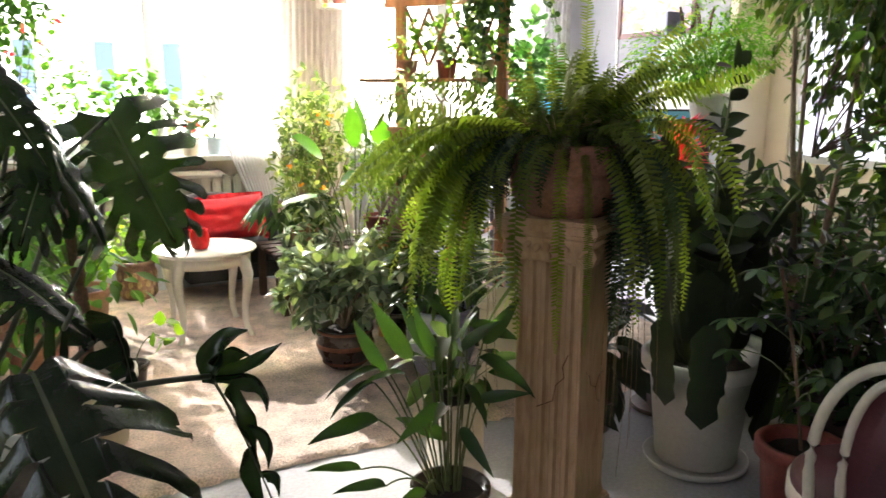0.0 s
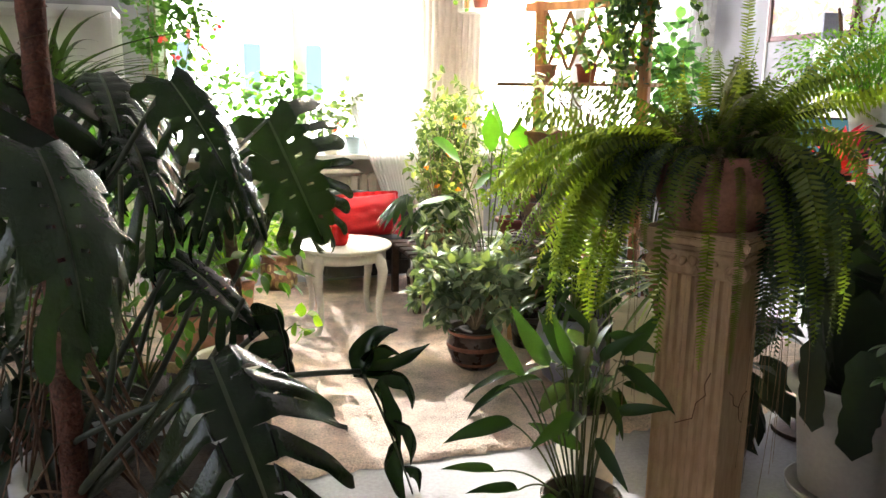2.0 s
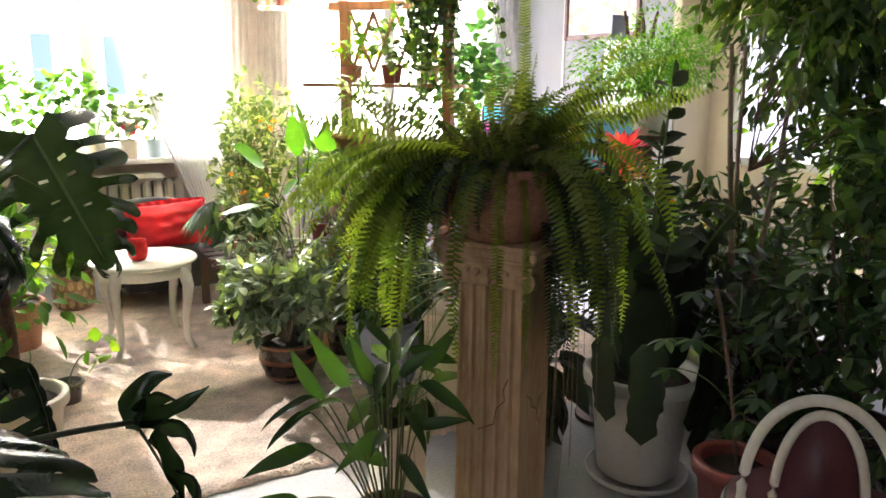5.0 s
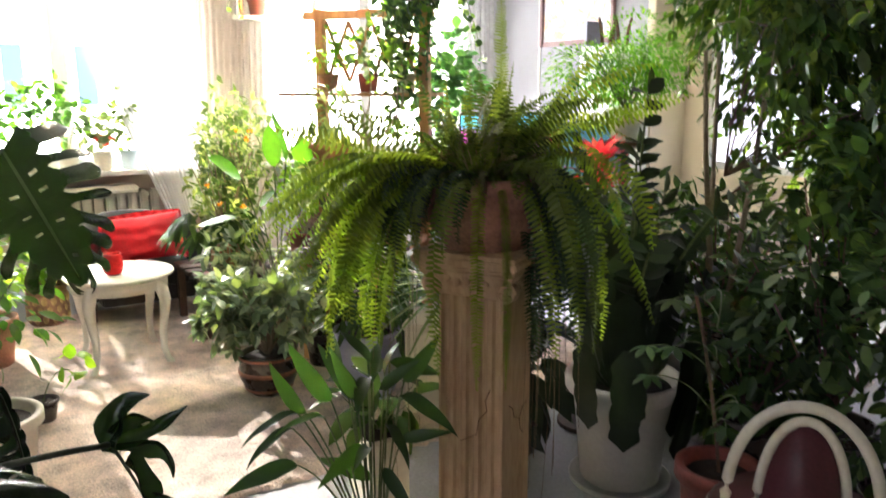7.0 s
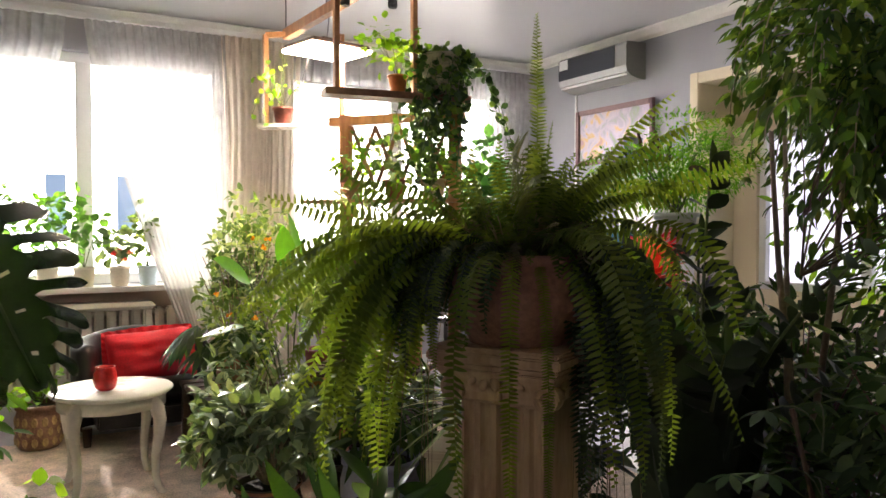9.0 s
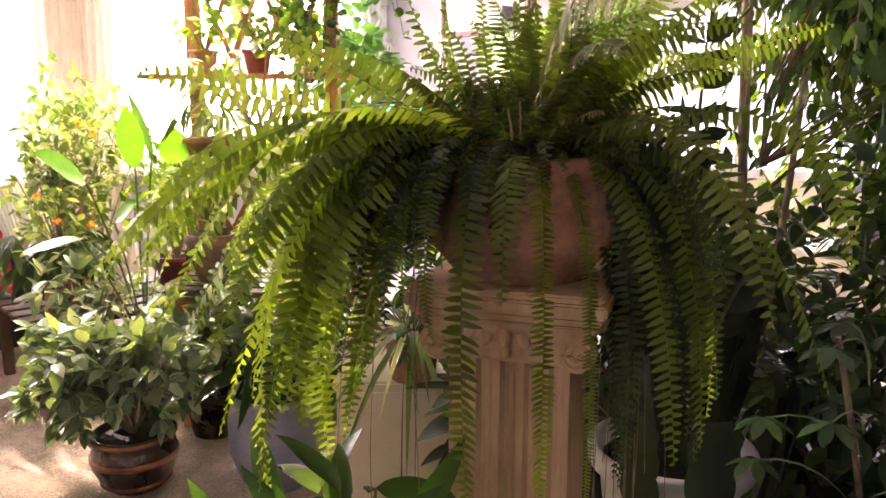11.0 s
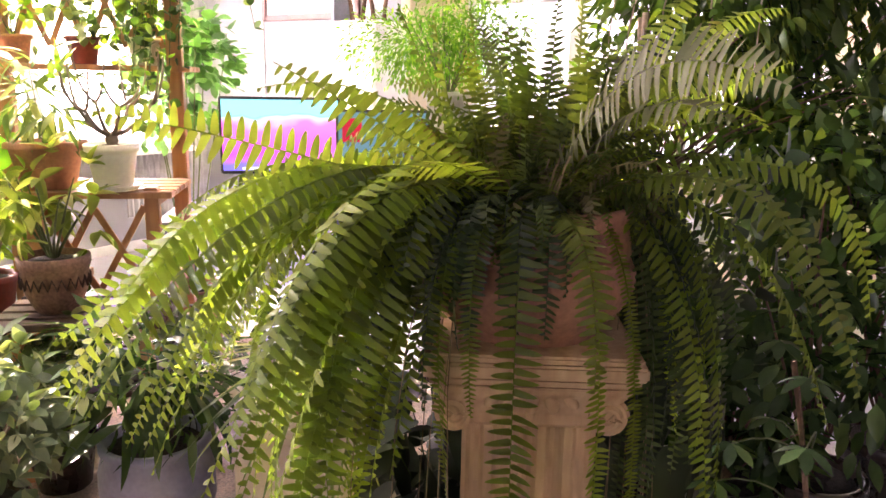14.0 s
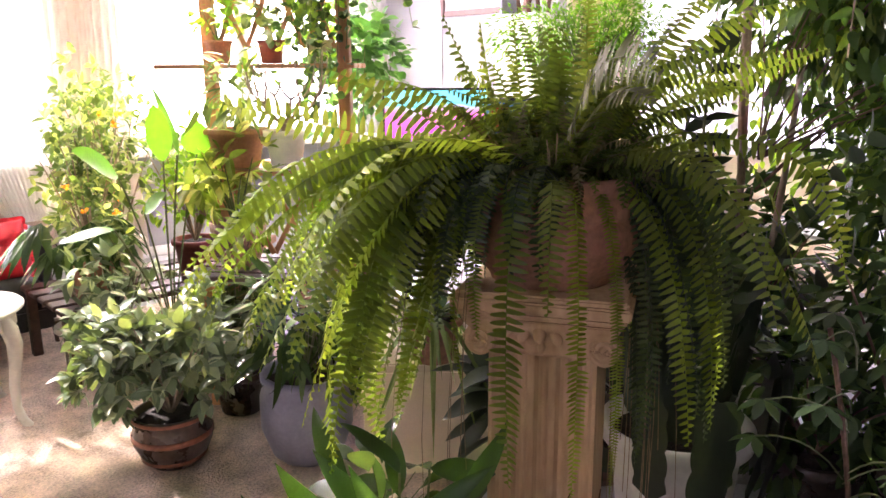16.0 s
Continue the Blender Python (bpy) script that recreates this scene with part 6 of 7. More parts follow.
    for p0, p1, p2, w, roll in (((-0.004, -0.015), (-0.012, 0.085), (0.078, 0.094), 0.060, 0.6), ((0.004, 0.005), (0.07, 0.005), (0.145, 0.064), 0.036, 0.5), ((0.004, 0.02), (0.05, 0.06), (0.085, 0.035), 0.040, -0.5),
                                ((0.01, -0.005), (0.115, -0.01), (0.108, -0.085), 0.046, -0.6), ((0.035, -0.02), (0.075, -0.10), (0.082, -0.19), 0.042, 0.7), ((0.07, -0.11), (0.115, -0.14), (0.105, -0.215), 0.038, -0.6),
                                ((0.07, -0.16), (0.06, -0.24), (0.095, -0.31), 0.046, 0.6), ((0.088, -0.22), (0.125, -0.23), (0.125, -0.28), 0.030, -0.4)):
        line = arc(at(*p0), at(*p1, 0.02), at(*p2), 10)
        bm = bmesh.new()
        prev = None
        for k, q in enumerate(line):
            s_ = k / 10
            d = (line[min(k + 1, 10)] - line[max(k - 1, 0)]).normalized()
            across = d.cross(Vector((-0.3, -0.9, 0.1))).normalized()
            out = across.cross(d)
            half = w / 2 * (0.55 + 0.45 * math.sin(math.pi * min(1, s_ + 0.1))) * (1 + 0.16 * math.sin(11 * s_ + 5 * w * 100)) * max(0.05, 1 - max(0, (s_ - 0.45) / 0.55) ** 1.8) ** 0.7
            row = [bm.verts.new(q + across * half * u * math.cos(roll * u) + out * half * (0.5 * u * u + roll * u + 0.45 * u * math.sin(8 * s_ + 3 * roll))) for u in (-1, -0.5, 0, 0.5, 1)]
            if prev:
                for j in range(4):
                    bm.faces.new((prev[j], prev[j + 1], row[j + 1], row[j]))
            prev = row
        part("lobe", bm, MONST, curled, smooth=True)
    # aerial roots
    rng = np.random.default_rng(5)
    for k in range(26):
        a = pole0.lerp(pole1, rng.uniform(0.05, 0.6)) - o
        e = Vector((rng.uniform(-0.28, 0.2), rng.uniform(-0.42, 0.1), 0.44))
        part("aerial_root", tube(arc(a, (a + e) / 2 + Vector(rng.normal(size=3) * 0.1), e, 8), rng.uniform(0.002, 0.005), 5), BARK, p)


monstera()


def left_greens():
    rng = np.random.default_rng(91)
    # cane plant in a cream pot
    d = thing("cane_plant", "leafy plant with a brown ringed cane in a cream pot", "potted plant", (0.06, 3.02, 0.018))
    pot_parts(d, flat_pot(0.125, 0.165, 0.30, 0.014, 0.01), BEIGEPOT, 0.15, 0.27, 36)
    part("cane", tube(arc((0, 0, 0.27), (0.02, 0.0, 0.6), (-0.02, 0.02, 0.95), 12), 0.028, 8, taper=0.8), BARK, d, smooth=True)
    bush(d, rng, (-0.12, 0, 0.78), (0.4, 0.32, 0.36), 190, OVAL, 0.085, SILLGREEN, base=(0, 0, 0.6), limbs=14, stem_r=0.004)
    # straw basket with ivy
    g = thing("basket_plant", "green creeper in a straw-coloured woven basket", "potted plant", (-0.26, 2.62, 0.0))
    prof = [(0, 0), (0.13, 0), (0.14, 0.02), (0.165, 0.2), (0.175, 0.36), (0.183, 0.37), (0.183, 0.40), (0.165, 0.40), (0.16, 0.36), (0, 0.34)]
    pot_parts(g, prof, GOLDPOT, 0.16, 0.375, 36, name="basket")
    for k in range(9):
        z = 0.03 + k * 0.04
        r = 0.141 + (z - 0.02) * 0.098
        part("weave_band", tube([((r + 0.003 * (i % 2)) * math.cos(a), (r + 0.003 * (i % 2)) * math.sin(a), z + 0.004 * math.sin(8 * a)) for i, a in enumerate(2 * math.pi * i / 40 for i in range(41))], 0.006, 5), GOLDPOT, g)
    bush(g, rng, (0.0, 0, 0.62), (0.4, 0.34, 0.3), 220, OVAL, 0.07, SILLGREEN, base=(0, 0, 0.38), limbs=14, stem_r=0.004)
    # strap-leaved plant behind the pole
    s_ = thing("strap_leaf_plant", "tall plant with long thin arching dark leaves", "potted plant", (-0.50, 2.66, 0.0))
    pot_parts(s_, flat_pot(0.14, 0.17, 0.34), BROWNPOT, 0.16, 0.31, 28)
    part("cane", tube(arc((0, 0, 0.3), (0.0, 0.0, 0.8), (0.02, 0.02, 1.32), 10), 0.022, 8), BARK, s_, smooth=True)
    n = 130
    a = rng.uniform(0, 6.28, n)
    dr = np.stack([np.cos(a), np.sin(a), rng.uniform(0.1, 1.8, n)], 1)
    scatter("foliage", blade(10, 0.032, 0.2, 0.75, 0.3), np.tile((0.02, 0.02, 1.3), (n, 1)) + rng.normal(size=(n, 3)) * 0.02, dr, np.tile((0, 0, 1.0), (n, 1)), rng.uniform(0.35, 0.6, n), DARKLEAF, s_)
    # broad green filler plants between the pots and the window
    for x, y, h, r, lm, tpl, sz, lab in ((-0.12, 3.9, 0.55, 0.26, SILLGREEN, OVAL, 0.07, "leafy green plant in a clay pot"), (-0.55, 3.6, 0.75, 0.34, SILLGREEN, OVAL, 0.08, "bright leafy plant in a clay pot"),
                                         (0.10, 4.55, 0.55, 0.26, BRIGHT, ROUND, 0.06, "low bright green plant in a clay pot"), (-0.75, 4.5, 0.9, 0.34, SILLGREEN, POINTED, 0.1, "tall leafy plant in a clay pot")):
        p = thing("potted_plant", lab + " on the floor", "potted plant", (x, y, 0.018), group="floor plants")
        pot_parts(p, flat_pot(0.12, 0.15, 0.26), TERRA, 0.14, 0.235, 28)
        bush(p, rng, (0, 0, h), (r, r, r), 420, tpl, sz, lm, base=(0, 0, 0.23), limbs=14, stem_r=0.005)
    # dark tangle beside the pole
    k_ = thing("potted_plant", "dark tangled foliage plant in a brown pot beside the pole", "potted plant", (-0.64, 2.12, 0.0), group="floor plants")
    pot_parts(k_, flat_pot(0.13, 0.16, 0.30), BROWNPOT, 0.15, 0.27, 28)
    bush(k_, rng, (0, 0, 0.52), (0.34, 0.30, 0.40), 330, NARROW, 0.17, STRAPLEAF, stems=BARK, base=(0, 0, 0.27), limbs=22, stem_r=0.006)
    # small lime runner on the rug
    l = thing("potted_plant", "young lime-green vine shoot in a small pot", "potted plant", (0.27, 3.62, 0.018))
    pot_parts(l, flat_pot(0.05, 0.065, 0.1, 0.006, 0.005), BROWNPOT, 0.058, 0.085, 20)
    part("stem", tube(arc((0, 0, 0.08), (0.05, 0, 0.25), (0.12, -0.02, 0.22), 8), 0.003, 5), STEM, l)
    pp = rng.normal(size=(9, 3)) * 0.035 + (0.11, -0.02, 0.22)
    scatter("foliage", ROUND, pp, rng.normal(size=(9, 3)), unit(rng, 9), 0.075, BRIGHT, l)
    # white shelving by the far left
    w = thing("shelving", "white open shelving unit beside the window", "shelf", (-1.0, 5.0, 0.0))
    for z in (0.4, 1.05, 1.78):
        part("shelf_board", boxes((-0.6, -0.25, z, 0.55, 0.25, z + 0.03), bevel=0.003), PVC, w)
    part("back_panel", boxes((-0.6, 0.256, 0.1, 0.55, 0.27, 1.80), bevel=0.002), PVC, w)
    for x in (-0.58, 0.5):
        for y in (-0.22, 0.2):
            part("post", boxes((x, y, 0, x + 0.035, y + 0.035, 1.78 if y > 0 else 1.779), bevel=0.002), PVC, w)


left_greens()


def peace_lily():
    rng = np.random.default_rng(101)
    o = Vector((0.985, 1.845, 0.0))
    p = thing("peace_lily", "dark green peace lily in a round black pot on the floor", "potted plant", tuple(o))
    pot_parts(p, [(0, 0), (0.08, 0), (0.095, 0.02), (0.115, 0.10), (0.118, 0.17), (0.122, 0.175), (0.122, 0.195), (0.108, 0.197), (0.10, 0.16), (0, 0.16)], BROWNPOT, 0.105, 0.175, 32)
    part("pot_foot", lathe([(0, 0), (0.13, 0), (0.13, 0.012), (0.10, 0.02), (0, 0.02)], 28), WHITEPOT, p)
    leaf = blade(12, 0.29, 0.22, 0.55, 0.42, 0.024)
    me = bpy.data.meshes.new("leaf")
    me.from_pydata([tuple(v) for v in leaf[0]], [], leaf[1])
    for f in me.polygons:
        f.use_smooth = True
    tips = [(0.611, 1.816, 0.632), (0.60, 1.79, 0.575), (0.572, 1.801, 0.495), (0.571, 1.786, 0.40), (0.632, 1.742, 0.35), (0.734, 1.679, 0.28), (0.735, 1.79, 0.76), (0.863, 1.704, 0.70), (0.99, 1.69, 0.74),
            (0.947, 1.60, 0.40), (1.05, 1.62, 0.57), (0.95, 1.93, 0.80), (1.06, 1.96, 0.74)]
    for k in range(13):
        a = rng.uniform(0.5, 6.0)
        r = rng.uniform(0.14, 0.30)
        tips.append((o.x + r * math.cos(a), o.y + r * math.sin(a), rng.uniform(0.3, 0.78)))
    for t in tips:
        t = Vector(t)
        hd = Vector((t.x - o.x, t.y - o.y, 0))
        ln = rng.uniform(0.13, 0.18)
        tall = t.z > 0.70
        out = (hd.normalized() * (0.6 if tall else 0.8) + Vector((0, 0, 0.7 if tall else rng.uniform(-0.15, 0.5)))).normalized()
        face = Vector((-0.5, -0.75, 0.3)) if tall else Vector((-0.25, -0.4, 0.85))
        b = t - out * ln
        root = o + hd * 0.12 + Vector((0, 0, 0.17))
        part("stalk", tube(arc(root - o, (root + b) / 2 - o + Vector((0, 0, 0.08)), b - o, 8), 0.0035, 5, taper=0.7), STEM, p)
        set_leaf(p, me, LILY, b, t, face + Vector(rng.normal(size=3) * 0.25), rng.uniform(0.8, 1.05), o)
    # slim square pot with a striped-leaf plant beside it
    q = thing("potted_plant", "prayer plant with striped leaves in a pale square pot", "potted plant", (1.17, 2.16, 0.0))
    part("pot", boxes((-0.075, -0.075, 0, 0.075, 0.075, 0.30), (-0.085, -0.085, 0.285, 0.085, 0.085, 0.32), bevel=0.006), BEIGEPOT, q)
    part("soil", boxes((-0.07, -0.07, 0.318, 0.07, 0.07, 0.326)), SOIL, q)
    part("carved_foot", boxes((-0.09, -0.09, 0, 0.09, 0.09, 0.035), bevel=0.01), STONE, q)
    bush(q, rng, (-0.02, -0.05, 0.44), (0.16, 0.16, 0.14), 34, blade(6, 0.5, 0.15, 0.3, 0.45), 0.13, DARKLEAF, base=(0, 0, 0.32), limbs=8, stem_r=0.003)


peace_lily()


def scalloped(width, lobes, rows=30):
    """A long flat stem one long along x with round notched lobes down both edges."""
    v, f = [], []
    for i in range(rows + 1):
        s = i / rows
        w = width / 2 * (0.84 + 0.16 * abs(math.sin(math.pi * lobes * s)) ** 0.8) * min(1, 0.35 + s * 5) * min(1.0, (1 - s) * 7 + 0.05)
        for k in (-1, 0, 1):
            v.append((s, k * w, -0.10 * s * s + abs(k) * 0.05 * w + 0.012 * math.sin(7 * s + k)))
    for i in range(rows):
        for k in (0, 1):
            a = 3 * i + k
            f.append((a, a + 3, a + 4, a + 1))
    return np.array(v), f


def right_plants():
    rng = np.random.default_rng(111)
    o = Vector((2.03, 1.88, 0.0))
    w = thing("potted_plant", "dark fleshy-leaved plant in a big white planter with saucer", "potted plant", tuple(o))
    prof = [(0, 0.03), (0.135, 0.03), (0.145, 0.04), (0.178, 0.36), (0.182, 0.375), (0.205, 0.378), (0.210, 0.385), (0.212, 0.425), (0.206, 0.432), (0.19, 0.43), (0.178, 0.40), (0.165, 0.36), (0, 0.36)]
    pot_parts(w, prof, WHITEPOT, 0.175, 0.395, 48)
    part("saucer", lathe([(0, 0), (0.15, 0), (0.185, 0.022), (0.188, 0.04), (0.182, 0.04), (0.15, 0.012), (0, 0.012)], 48), WHITEPOT, w, smooth=True)
    tips = [(0.046, -0.005, 1.43), (0.12, 0.10, 1.22), (-0.2, 0.0, 1.1), (0.31, -0.31, 1.2), (0.05, -0.3, 1.05), (-0.18, -0.25, 0.95), (0.3, 0.12, 1.05), (-0.05, 0.25, 1.2), (0.25, -0.32, 0.9), (-0.3, 0.12, 0.92)]
    for t in tips:
        c = arc((t[0] * 0.2, t[1] * 0.2, 0.39), (t[0] * 0.3, t[1] * 0.3, t[2] * 0.75), t, 14)
        part("stem", tube(c, 0.009, 6, taper=0.4), STEM, w, smooth=True)
        pos, dr = [], []
        for k, q in enumerate(c[4:]):
            for g in (-1, 1):
                pos.append(tuple(q))
                sd = Vector((t[1], -t[0], 0)).normalized() * g + Vector((0, 0, 0.5)) + Vector(rng.normal(size=3) * 0.15)
                dr.append(tuple(sd))
        pos.append(tuple(c[-1]))
        dr.append((0.1, -0.1, 1))
        scatter("foliage", blade(4, 0.55, 0.1, 0.1, 0.48), pos, dr, [(0.2, -0.6, 0.6)] * len(pos), 0.095, STRAPLEAF, w)
    # broad flat scalloped leaves leaning over the rim
    slab = scalloped(0.28, 4)
    for k in range(34):
        a = math.radians(165 + 200 * k / 33 + rng.uniform(-8, 8))
        droop = (k % 3 == 0 and math.radians(185) < a < math.radians(262)) or math.radians(278) < a < math.radians(325)
        r = rng.uniform(0.23, 0.29) if droop else rng.uniform(0.14, 0.26)
        b = Vector((0.1 * math.cos(a), 0.1 * math.sin(a), 0.41))
        e = Vector((r * math.cos(a), r * math.sin(a), rng.uniform(0.16, 0.36) if droop else rng.uniform(0.70, 1.02)))
        st = Vector((r * 1.05 * math.cos(a), r * 1.05 * math.sin(a), 0.62)) if droop else b
        scatter("leaf", slab, [tuple(st)], [tuple(e - st)], [(math.cos(a), math.sin(a), 0.1)], (e - st).length, STRAPLEAF, w)
    # bromeliad with a red spike
    b = thing("bromeliad", "strap-leaved bromeliad with a spiky red and pink flower head", "potted plant", (2.29, 2.33, 0.0))
    part("stand", lathe([(0, 0), (0.13, 0), (0.13, 0.02), (0.02, 0.05), (0.02, 0.62), (0.12, 0.65), (0.12, 0.67), (0, 0.67)], 24), DARKWOOD, b)
    pot_parts(b, [(r, z + 0.672) for r, z in flat_pot(0.06, 0.08, 0.13, 0.006, 0.005)], WHITEPOT, 0.072, 0.785, 24)
    n = 26
    a = np.linspace(0, 6.28 * 3, n)
    scatter("foliage", blade(8, 0.13, 0.3, 0.35, 0.3), np.tile((0, 0, 0.79), (n, 1)), np.stack([np.cos(a), np.sin(a), np.linspace(0.5, 1.9, n)], 1), np.tile((0, 0, 1.0), (n, 1)), 0.36, leaf_mat("bromeliad_leaf", (0.08, 0.2, 0.07), (0.16, 0.3, 0.12), 0.3, 0.35), b)
    part("flower_stalk", tube([(0, 0, 0.79), (0, -0.01, 1.13)], 0.008, 6), STEM, b)
    n = 60
    a = np.linspace(0, 6.28 * 7, n)
    zz = np.linspace(1.04, 1.16, n)
    for lo, hi, m_, nm in ((0, 34, PINK, "flower_bract"), (34, n, leaf_mat("crimson_petal", (0.85, 0.07, 0.22), (0.88, 0.18, 0.32), 0.5, 0.4), "flower_bract")):
        scatter(nm, blade(4, 0.24, 0.2, 0.15, 0.4), np.stack([0 * a, 0 * a - 0.01, zz], 1)[lo:hi], np.stack([np.cos(a), np.sin(a), np.linspace(0.1, 1.4, n)], 1)[lo:hi], np.tile((0, 0, 1.0), (hi - lo, 1)), 0.15, m_, b, "spiky red and pink bracts")
    # weeping fig
    f = thing("weeping_fig", "tall weeping fig tree with drooping glossy leaves in a white pot", "tree", (2.68, 2.0, 0.0))
    pot_parts(f, flat_pot(0.16, 0.20, 0.38, 0.014, 0.01), WHITEPOT, 0.185, 0.345, 40)
    for k in range(3):
        a = 2.1 * k
        pts = [(0.02 * math.cos(a + z * 2.2) + (0.11 * k - 0.11) * z, 0.02 * math.sin(a + z * 2.2) + 0.08 * math.sin(2 * k) * z, 0.34 + z) for z in np.linspace(0, 1.25, 16)]
        part("trunk", tube(pts, 0.014, 8, taper=0.6), PALEBARK, f, smooth=True)
    bush(f, rng, (0.36, -0.22, 1.88), (0.56, 0.54, 0.48), 2700, POINTED, 0.066, FICUS, stems=BARK, base=(0, 0, 1.3), limbs=6, stem_r=0.0045, down=0.75, name="crown")
    bush(f, rng, (0.32, -0.54, 1.32), (0.56, 0.44, 0.60), 2500, POINTED, 0.066, FICUS, stems=BARK, base=(0, 0, 1.1), limbs=6, stem_r=0.0045, down=0.75, name="crown")
    bush(f, rng, (0.12, -0.09, 1.64), (0.38, 0.32, 0.40), 860, POINTED, 0.066, FICUS, stems=BARK, base=(0, 0, 1.1), limbs=5, stem_r=0.0045, down=0.75, name="crown")
    bush(f, rng, (0.50, -0.27, 1.30), (0.32, 0.20, 0.38), 760, POINTED, 0.066, FICUS, stems=BARK, base=(0, 0, 1.0), limbs=5, stem_r=0.0045, down=0.75, name="crown")
    # drooping outer twigs
    pos, dr = [], []
    for k in range(44):
        a = rng.uniform(0, 6.28)
        r0, r1 = rng.uniform(0.2, 0.38), rng.uniform(0.42, 0.62)
        p0 = Vector((r0 * math.cos(a) + 0.24, r0 * math.sin(a) - 0.26, rng.uniform(1.65, 2.25)))
        p2 = Vector((r1 * math.cos(a) + 0.24, r1 * math.sin(a) - 0.26, p0.z - rng.uniform(0.1, 0.45)))
        c = arc(p0, (p2.x, p2.y, p0.z + 0.1), p2, 9)
        part("twig", tube(c, 0.0025, 4), PALEBARK, f)
        for q in c[1:]:
            for _ in range(2):
                pos.append(tuple(q))
                v = rng.normal(size=3)
                dr.append((v[0] * 0.6 + math.cos(a) * 0.4, v[1] * 0.6 + math.sin(a) * 0.4, -0.7))
    scatter("crown_edge", POINTED, pos, dr, unit(rng, len(pos)) + (0, 0, 0.6), 0.066, FICUS, f, kind="stuff")
    # dark shrubs under the fig
    for x, y, h, r, cnt, sz, tpl, lab in ((2.64, 1.44, 0.68, (0.46, 0.36, 0.62), 950, 0.09, OVAL, "dense dark-leaved shrub in a brown pot"), (2.52, 2.36, 0.46, (0.36, 0.34, 0.42), 800, 0.09, POINTED, "dark leafy plant in a brown pot"),
                                         (3.05, 1.25, 0.8, (0.5, 0.45, 0.78), 1100, 0.095, OVAL, "broad dark shrub in a brown pot"), (2.36, 1.02, 0.56, (0.34, 0.30, 0.50), 480, 0.08, OVAL, "dark leafy shrub in a brown pot"), (2.48, 1.66, 0.24, (0.30, 0.26, 0.36), 700, 0.085, OVAL, "low dark shrub in a brown pot"),
                                         (3.00, 2.22, 0.50, (0.46, 0.42, 0.52), 1250, 0.10, OVAL, "spreading dark shrub in a brown pot")):
        p = thing("potted_shrub", lab, "potted plant", (x, y, 0.0), group="dark shrubs")
        pot_parts(p, flat_pot(0.12, 0.15, 0.26), BROWNPOT, 0.14, 0.235, 28)
        bush(p, rng, (0, 0, h + 0.15), r, cnt, tpl, sz, DARKLEAF, stems=BARK, base=(0, 0, 0.23), limbs=16, stem_r=0.007, hollow=0.3)
    flowers(p, rng, [(-0.2, 0.25, 0.9), (0.1, 0.3, 0.75)], ORANGE, 0.03)
    # schefflera in a red pot
    s_ = thing("umbrella_plant", "young umbrella plant with fingered leaves in a red clay pot", "potted plant", (1.92, 1.37, 0.0))
    pot_parts(s_, flat_pot(0.09, 0.118, 0.33, 0.014, 0.009), REDPOT, 0.108, 0.295, 36)
    part("stem", tube(arc((0, 0, 0.29), (-0.02, 0.02, 0.55), (-0.06, 0.08, 0.85), 8), 0.006, 6), BARK, s_)
    pos, dr = [], []
    for k in range(10):
        a = rng.uniform(0, 6.28)
        z = rng.uniform(0.42, 0.9)
        e = Vector((0.16 * math.cos(a) - 0.05, 0.16 * math.sin(a) + 0.05, z))
        part("stalk", tube(arc((-0.02, 0.03, z - 0.08), (e.x * 0.5, e.y * 0.5, z + 0.03), e, 5), 0.002, 4), STEM, s_)
        for j in range(7):
            b_ = 2 * math.pi * j / 7 + a
            pos.append(tuple(e))
            dr.append((math.cos(b_), math.sin(b_), -0.25))
    scatter("foliage", blade(4, 0.42, 0.1, 0.2, 0.55), pos, dr, [(0, 0, 1)] * len(pos), 0.062, DARKLEAF, s_)
    # pale side table behind, with a pot
    t = thing("side_table", "pale round side table behind the dark shrubs", "table", (3.75, 2.05, 0.0))
    part("tabletop", lathe([(0, 0.68), (0.26, 0.68), (0.28, 0.69), (0.28, 0.705), (0, 0.71)], 36), TABLEWHITE, t)
    part("leg", lathe([(0, 0), (0.18, 0), (0.16, 0.03), (0.035, 0.06), (0.03, 0.68), (0, 0.68)], 20), TABLEWHITE, t)
    lb = thing("potted_plant", "light green plant in a white pot on the side table", "potted plant", (3.75, 2.05, 0.711))
    pot_parts(lb, flat_pot(0.07, 0.09, 0.15), WHITEPOT, 0.082, 0.13, 24)
    bush(lb, rng, (0.1, 0.1, 0.66), (0.6, 0.72, 0.62), 560, OVAL, 0.085, BRIGHT, base=(0, 0, 0.13), limbs=12, stem_r=0.004)


right_plants()


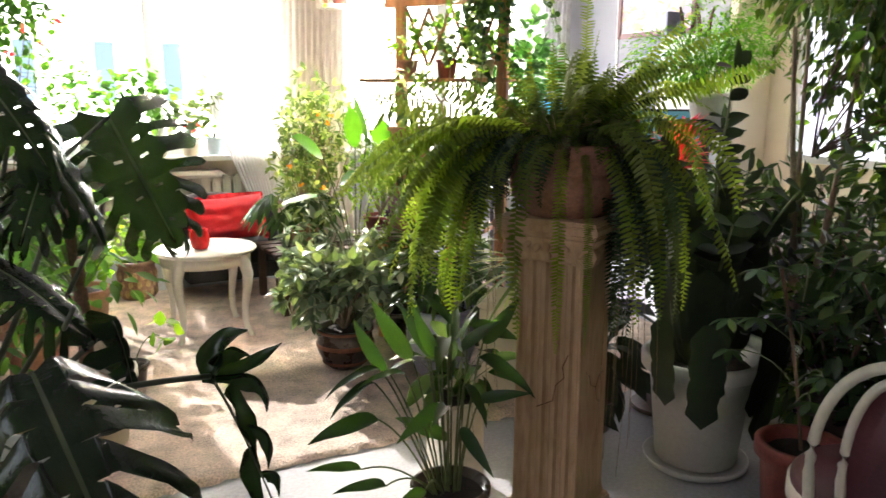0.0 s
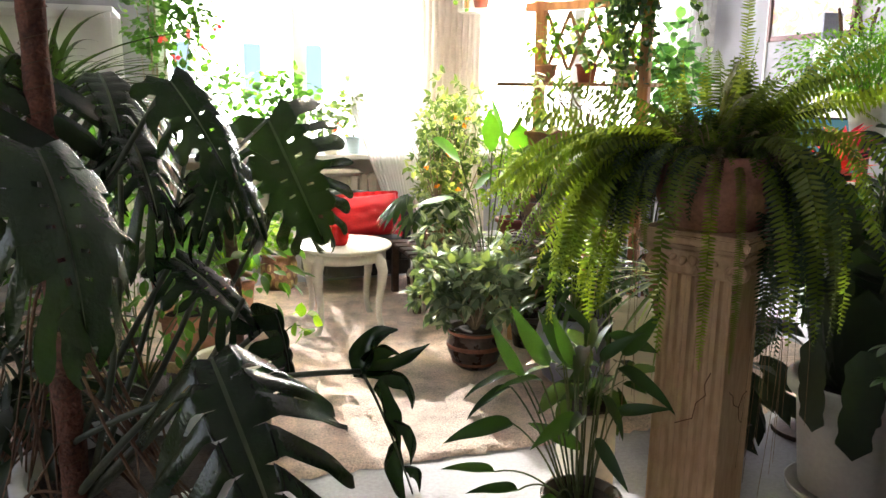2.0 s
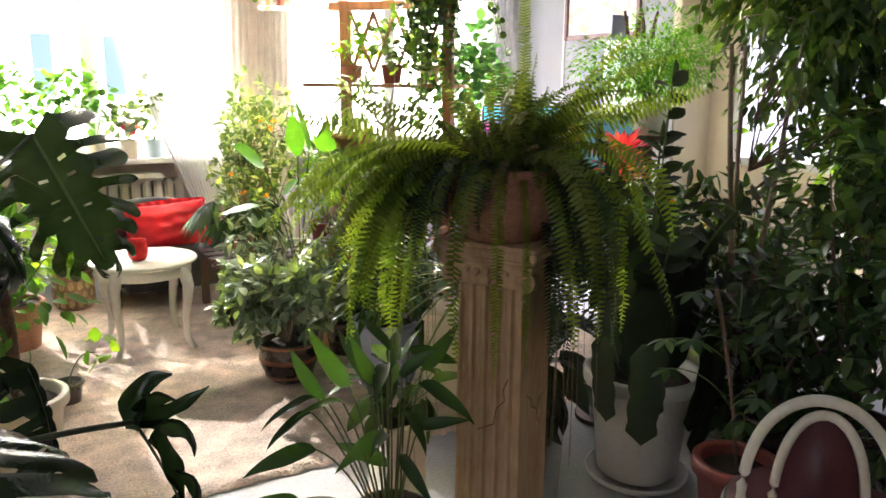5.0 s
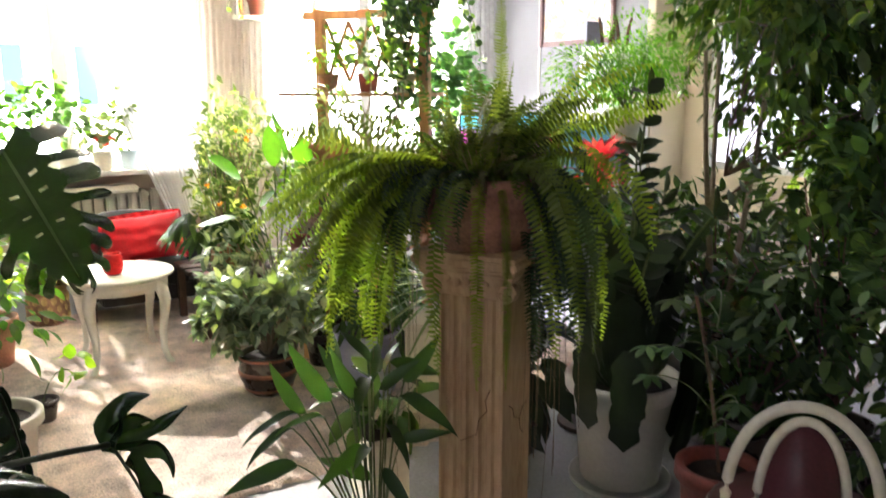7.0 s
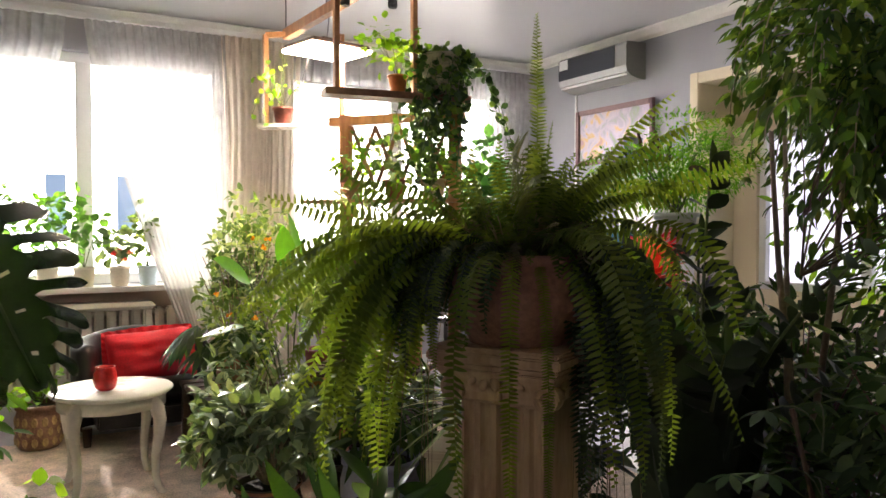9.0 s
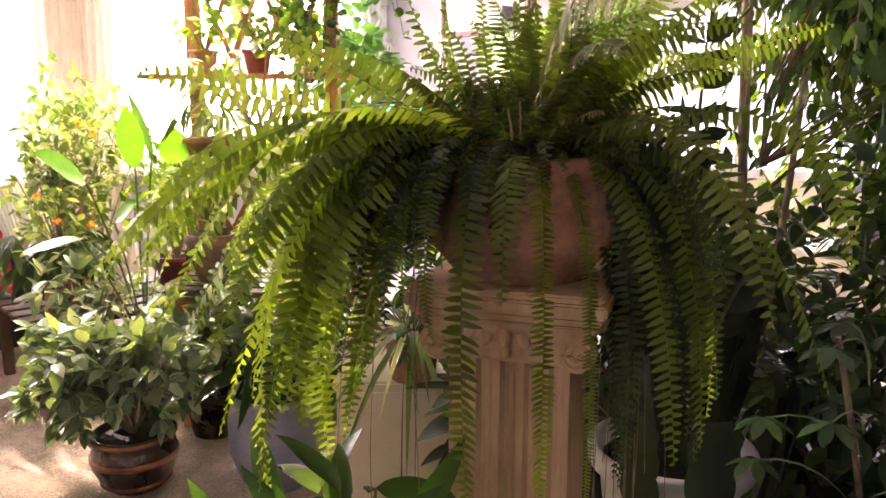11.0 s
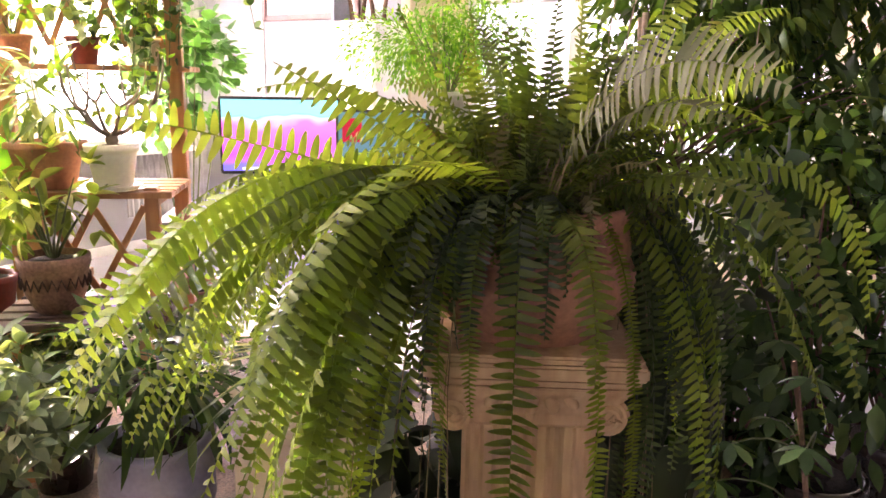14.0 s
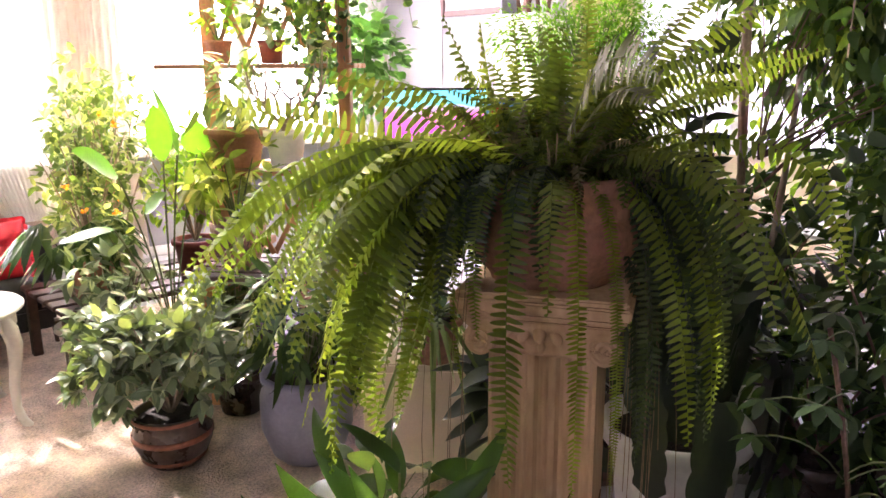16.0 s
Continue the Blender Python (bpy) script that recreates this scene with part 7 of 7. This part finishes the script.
def bentwood_chair():
    c = thing("bentwood_chair", "cream bentwood chair with an oval maroon back pad", "chair", (1.640, 0.943, 0.0), -60)
    # the back stands at local y = -0.2, towards the room's middle the seat
    def loop(w, h, y, r, z0):
        pts = []
        for k in range(33):
            a = math.pi * k / 32
            pts.append((w * math.cos(a), y, z0 + h * math.sin(a) ** 0.8))
        pts = [(w * 0.96, y + 0.02, 0.44)] + pts + [(-w * 0.96, y + 0.02, 0.44)]
        return tube(pts, r, 10)
    part("back_hoop", loop(0.148, 0.265, -0.20, 0.0125, 0.550), CHAIRWHITE, c, smooth=True)
    part("inner_hoop", loop(0.085, 0.235, -0.205, 0.0115, 0.550), CHAIRWHITE, c, smooth=True)
    bm = bmesh.new()
    n = 28
    ring0, ring1 = [], []
    for k in range(n):
        a = 2 * math.pi * k / n
        x, z = 0.076 * math.cos(a), 0.580 + (0.20 if math.sin(a) > 0 else 0.14) * math.sin(a)
        ring0.append(bm.verts.new((x, -0.218, z)))
        ring1.append(bm.verts.new((x, -0.192, z)))
    for k in range(n):
        bm.faces.new((ring0[k], ring0[(k + 1) % n], ring1[(k + 1) % n], ring1[k]))
    for ring, y in ((ring0, -0.232), (ring1, -0.178)):
        mid = bm.verts.new((0, y, 0.600))
        for k in range(n):
            bm.faces.new((ring[k], ring[(k + 1) % n], mid))
    bmesh.ops.recalc_face_normals(bm, faces=bm.faces)
    part("back_pad", bm, MAROON, c, "maroon vinyl pad", smooth=True)
    part("seat", lathe([(0, 0.43), (0.19, 0.43), (0.205, 0.44), (0.205, 0.465), (0.19, 0.48), (0, 0.49)], 36), MAROON, c, "maroon vinyl seat", smooth=True)
    part("seat_ring", lathe([(0.19, 0.41), (0.212, 0.41), (0.212, 0.45), (0.19, 0.45), (0.19, 0.41)], 36), CHAIRWHITE, c, smooth=True)
    for x in (-0.15, 0.15):
        for y in (-0.15, 0.15):
            part("leg", tube([(x, y, 0.43), (x * 1.25, y * 1.25, 0.0)], 0.015, 8, taper=0.75), CHAIRWHITE, c, smooth=True)
    part("leg_hoop", tube([(0.165 * math.cos(a), 0.165 * math.sin(a), 0.2) for a in (2 * math.pi * k / 28 for k in range(29))], 0.009, 8), CHAIRWHITE, c, smooth=True)


bentwood_chair()


def floor_oddments():
    # lilac planter and low cream box behind the lily
    p = thing("planter", "round lilac-grey glazed planter on the floor", "planter", (1.60, 3.10, 0.018))
    pot_parts(p, [(0, 0), (0.10, 0), (0.13, 0.03), (0.165, 0.13), (0.165, 0.24), (0.15, 0.30), (0.16, 0.31), (0.16, 0.33), (0.14, 0.33), (0.14, 0.28), (0, 0.26)], LILAC, 0.14, 0.305, 40)
    rng = np.random.default_rng(121)
    bush(p, rng, (0.02, 0, 0.52), (0.24, 0.24, 0.22), 220, NARROW, 0.16, DARKLEAF, base=(0, 0, 0.3), limbs=12, stem_r=0.003)
    b = thing("storage_box", "low cream box standing on the floor behind the plants", "box", (1.93, 2.78, 0.0), -42)
    part("box_body", boxes((-0.24, -0.14, 0, 0.24, 0.14, 0.40), bevel=0.008), CREAM, b)
    part("lid", boxes((-0.25, -0.15, 0.402, 0.25, 0.15, 0.43), bevel=0.006), CREAM, b)
    t = thing("potted_plant", "thin hanging grassy plant in a clay pot on a box", "potted plant", (1.86, 2.70, 0.432))
    pot_parts(t, flat_pot(0.07, 0.09, 0.15), TERRA, 0.082, 0.13, 24)
    n = 80
    a = rng.uniform(0, 6.28, n)
    scatter("foliage", blade(8, 0.06, 0.2, 0.9, 0.35), np.tile((0, 0, 0.14), (n, 1)), np.stack([np.cos(a), np.sin(a), rng.uniform(0.1, 1.2, n)], 1), np.tile((0, 0, 1.0), (n, 1)), rng.uniform(0.2, 0.38, n), SHRUB, t)
    bush(t, rng, (0, 0, 0.3), (0.2, 0.2, 0.2), 60, OVAL, 0.09, DARKLEAF, base=(0, 0, 0.13), limbs=7, stem_r=0.003)
    # dark broad leaves between the column and the white planter
    d = thing("potted_plant", "dark broad-leaved plant in a small brown pot behind the column", "potted plant", (1.88, 2.30, 0.0))
    pot_parts(d, flat_pot(0.075, 0.095, 0.16), BROWNPOT, 0.088, 0.14, 24)
    bush(d, rng, (0, 0, 0.42), (0.17, 0.17, 0.30), 90, blade(6, 0.42, 0.12, 0.3, 0.45), 0.20, STRAPLEAF, stems=DARKSTEM, base=(0, 0, 0.14), limbs=9, stem_r=0.004)


floor_oddments()
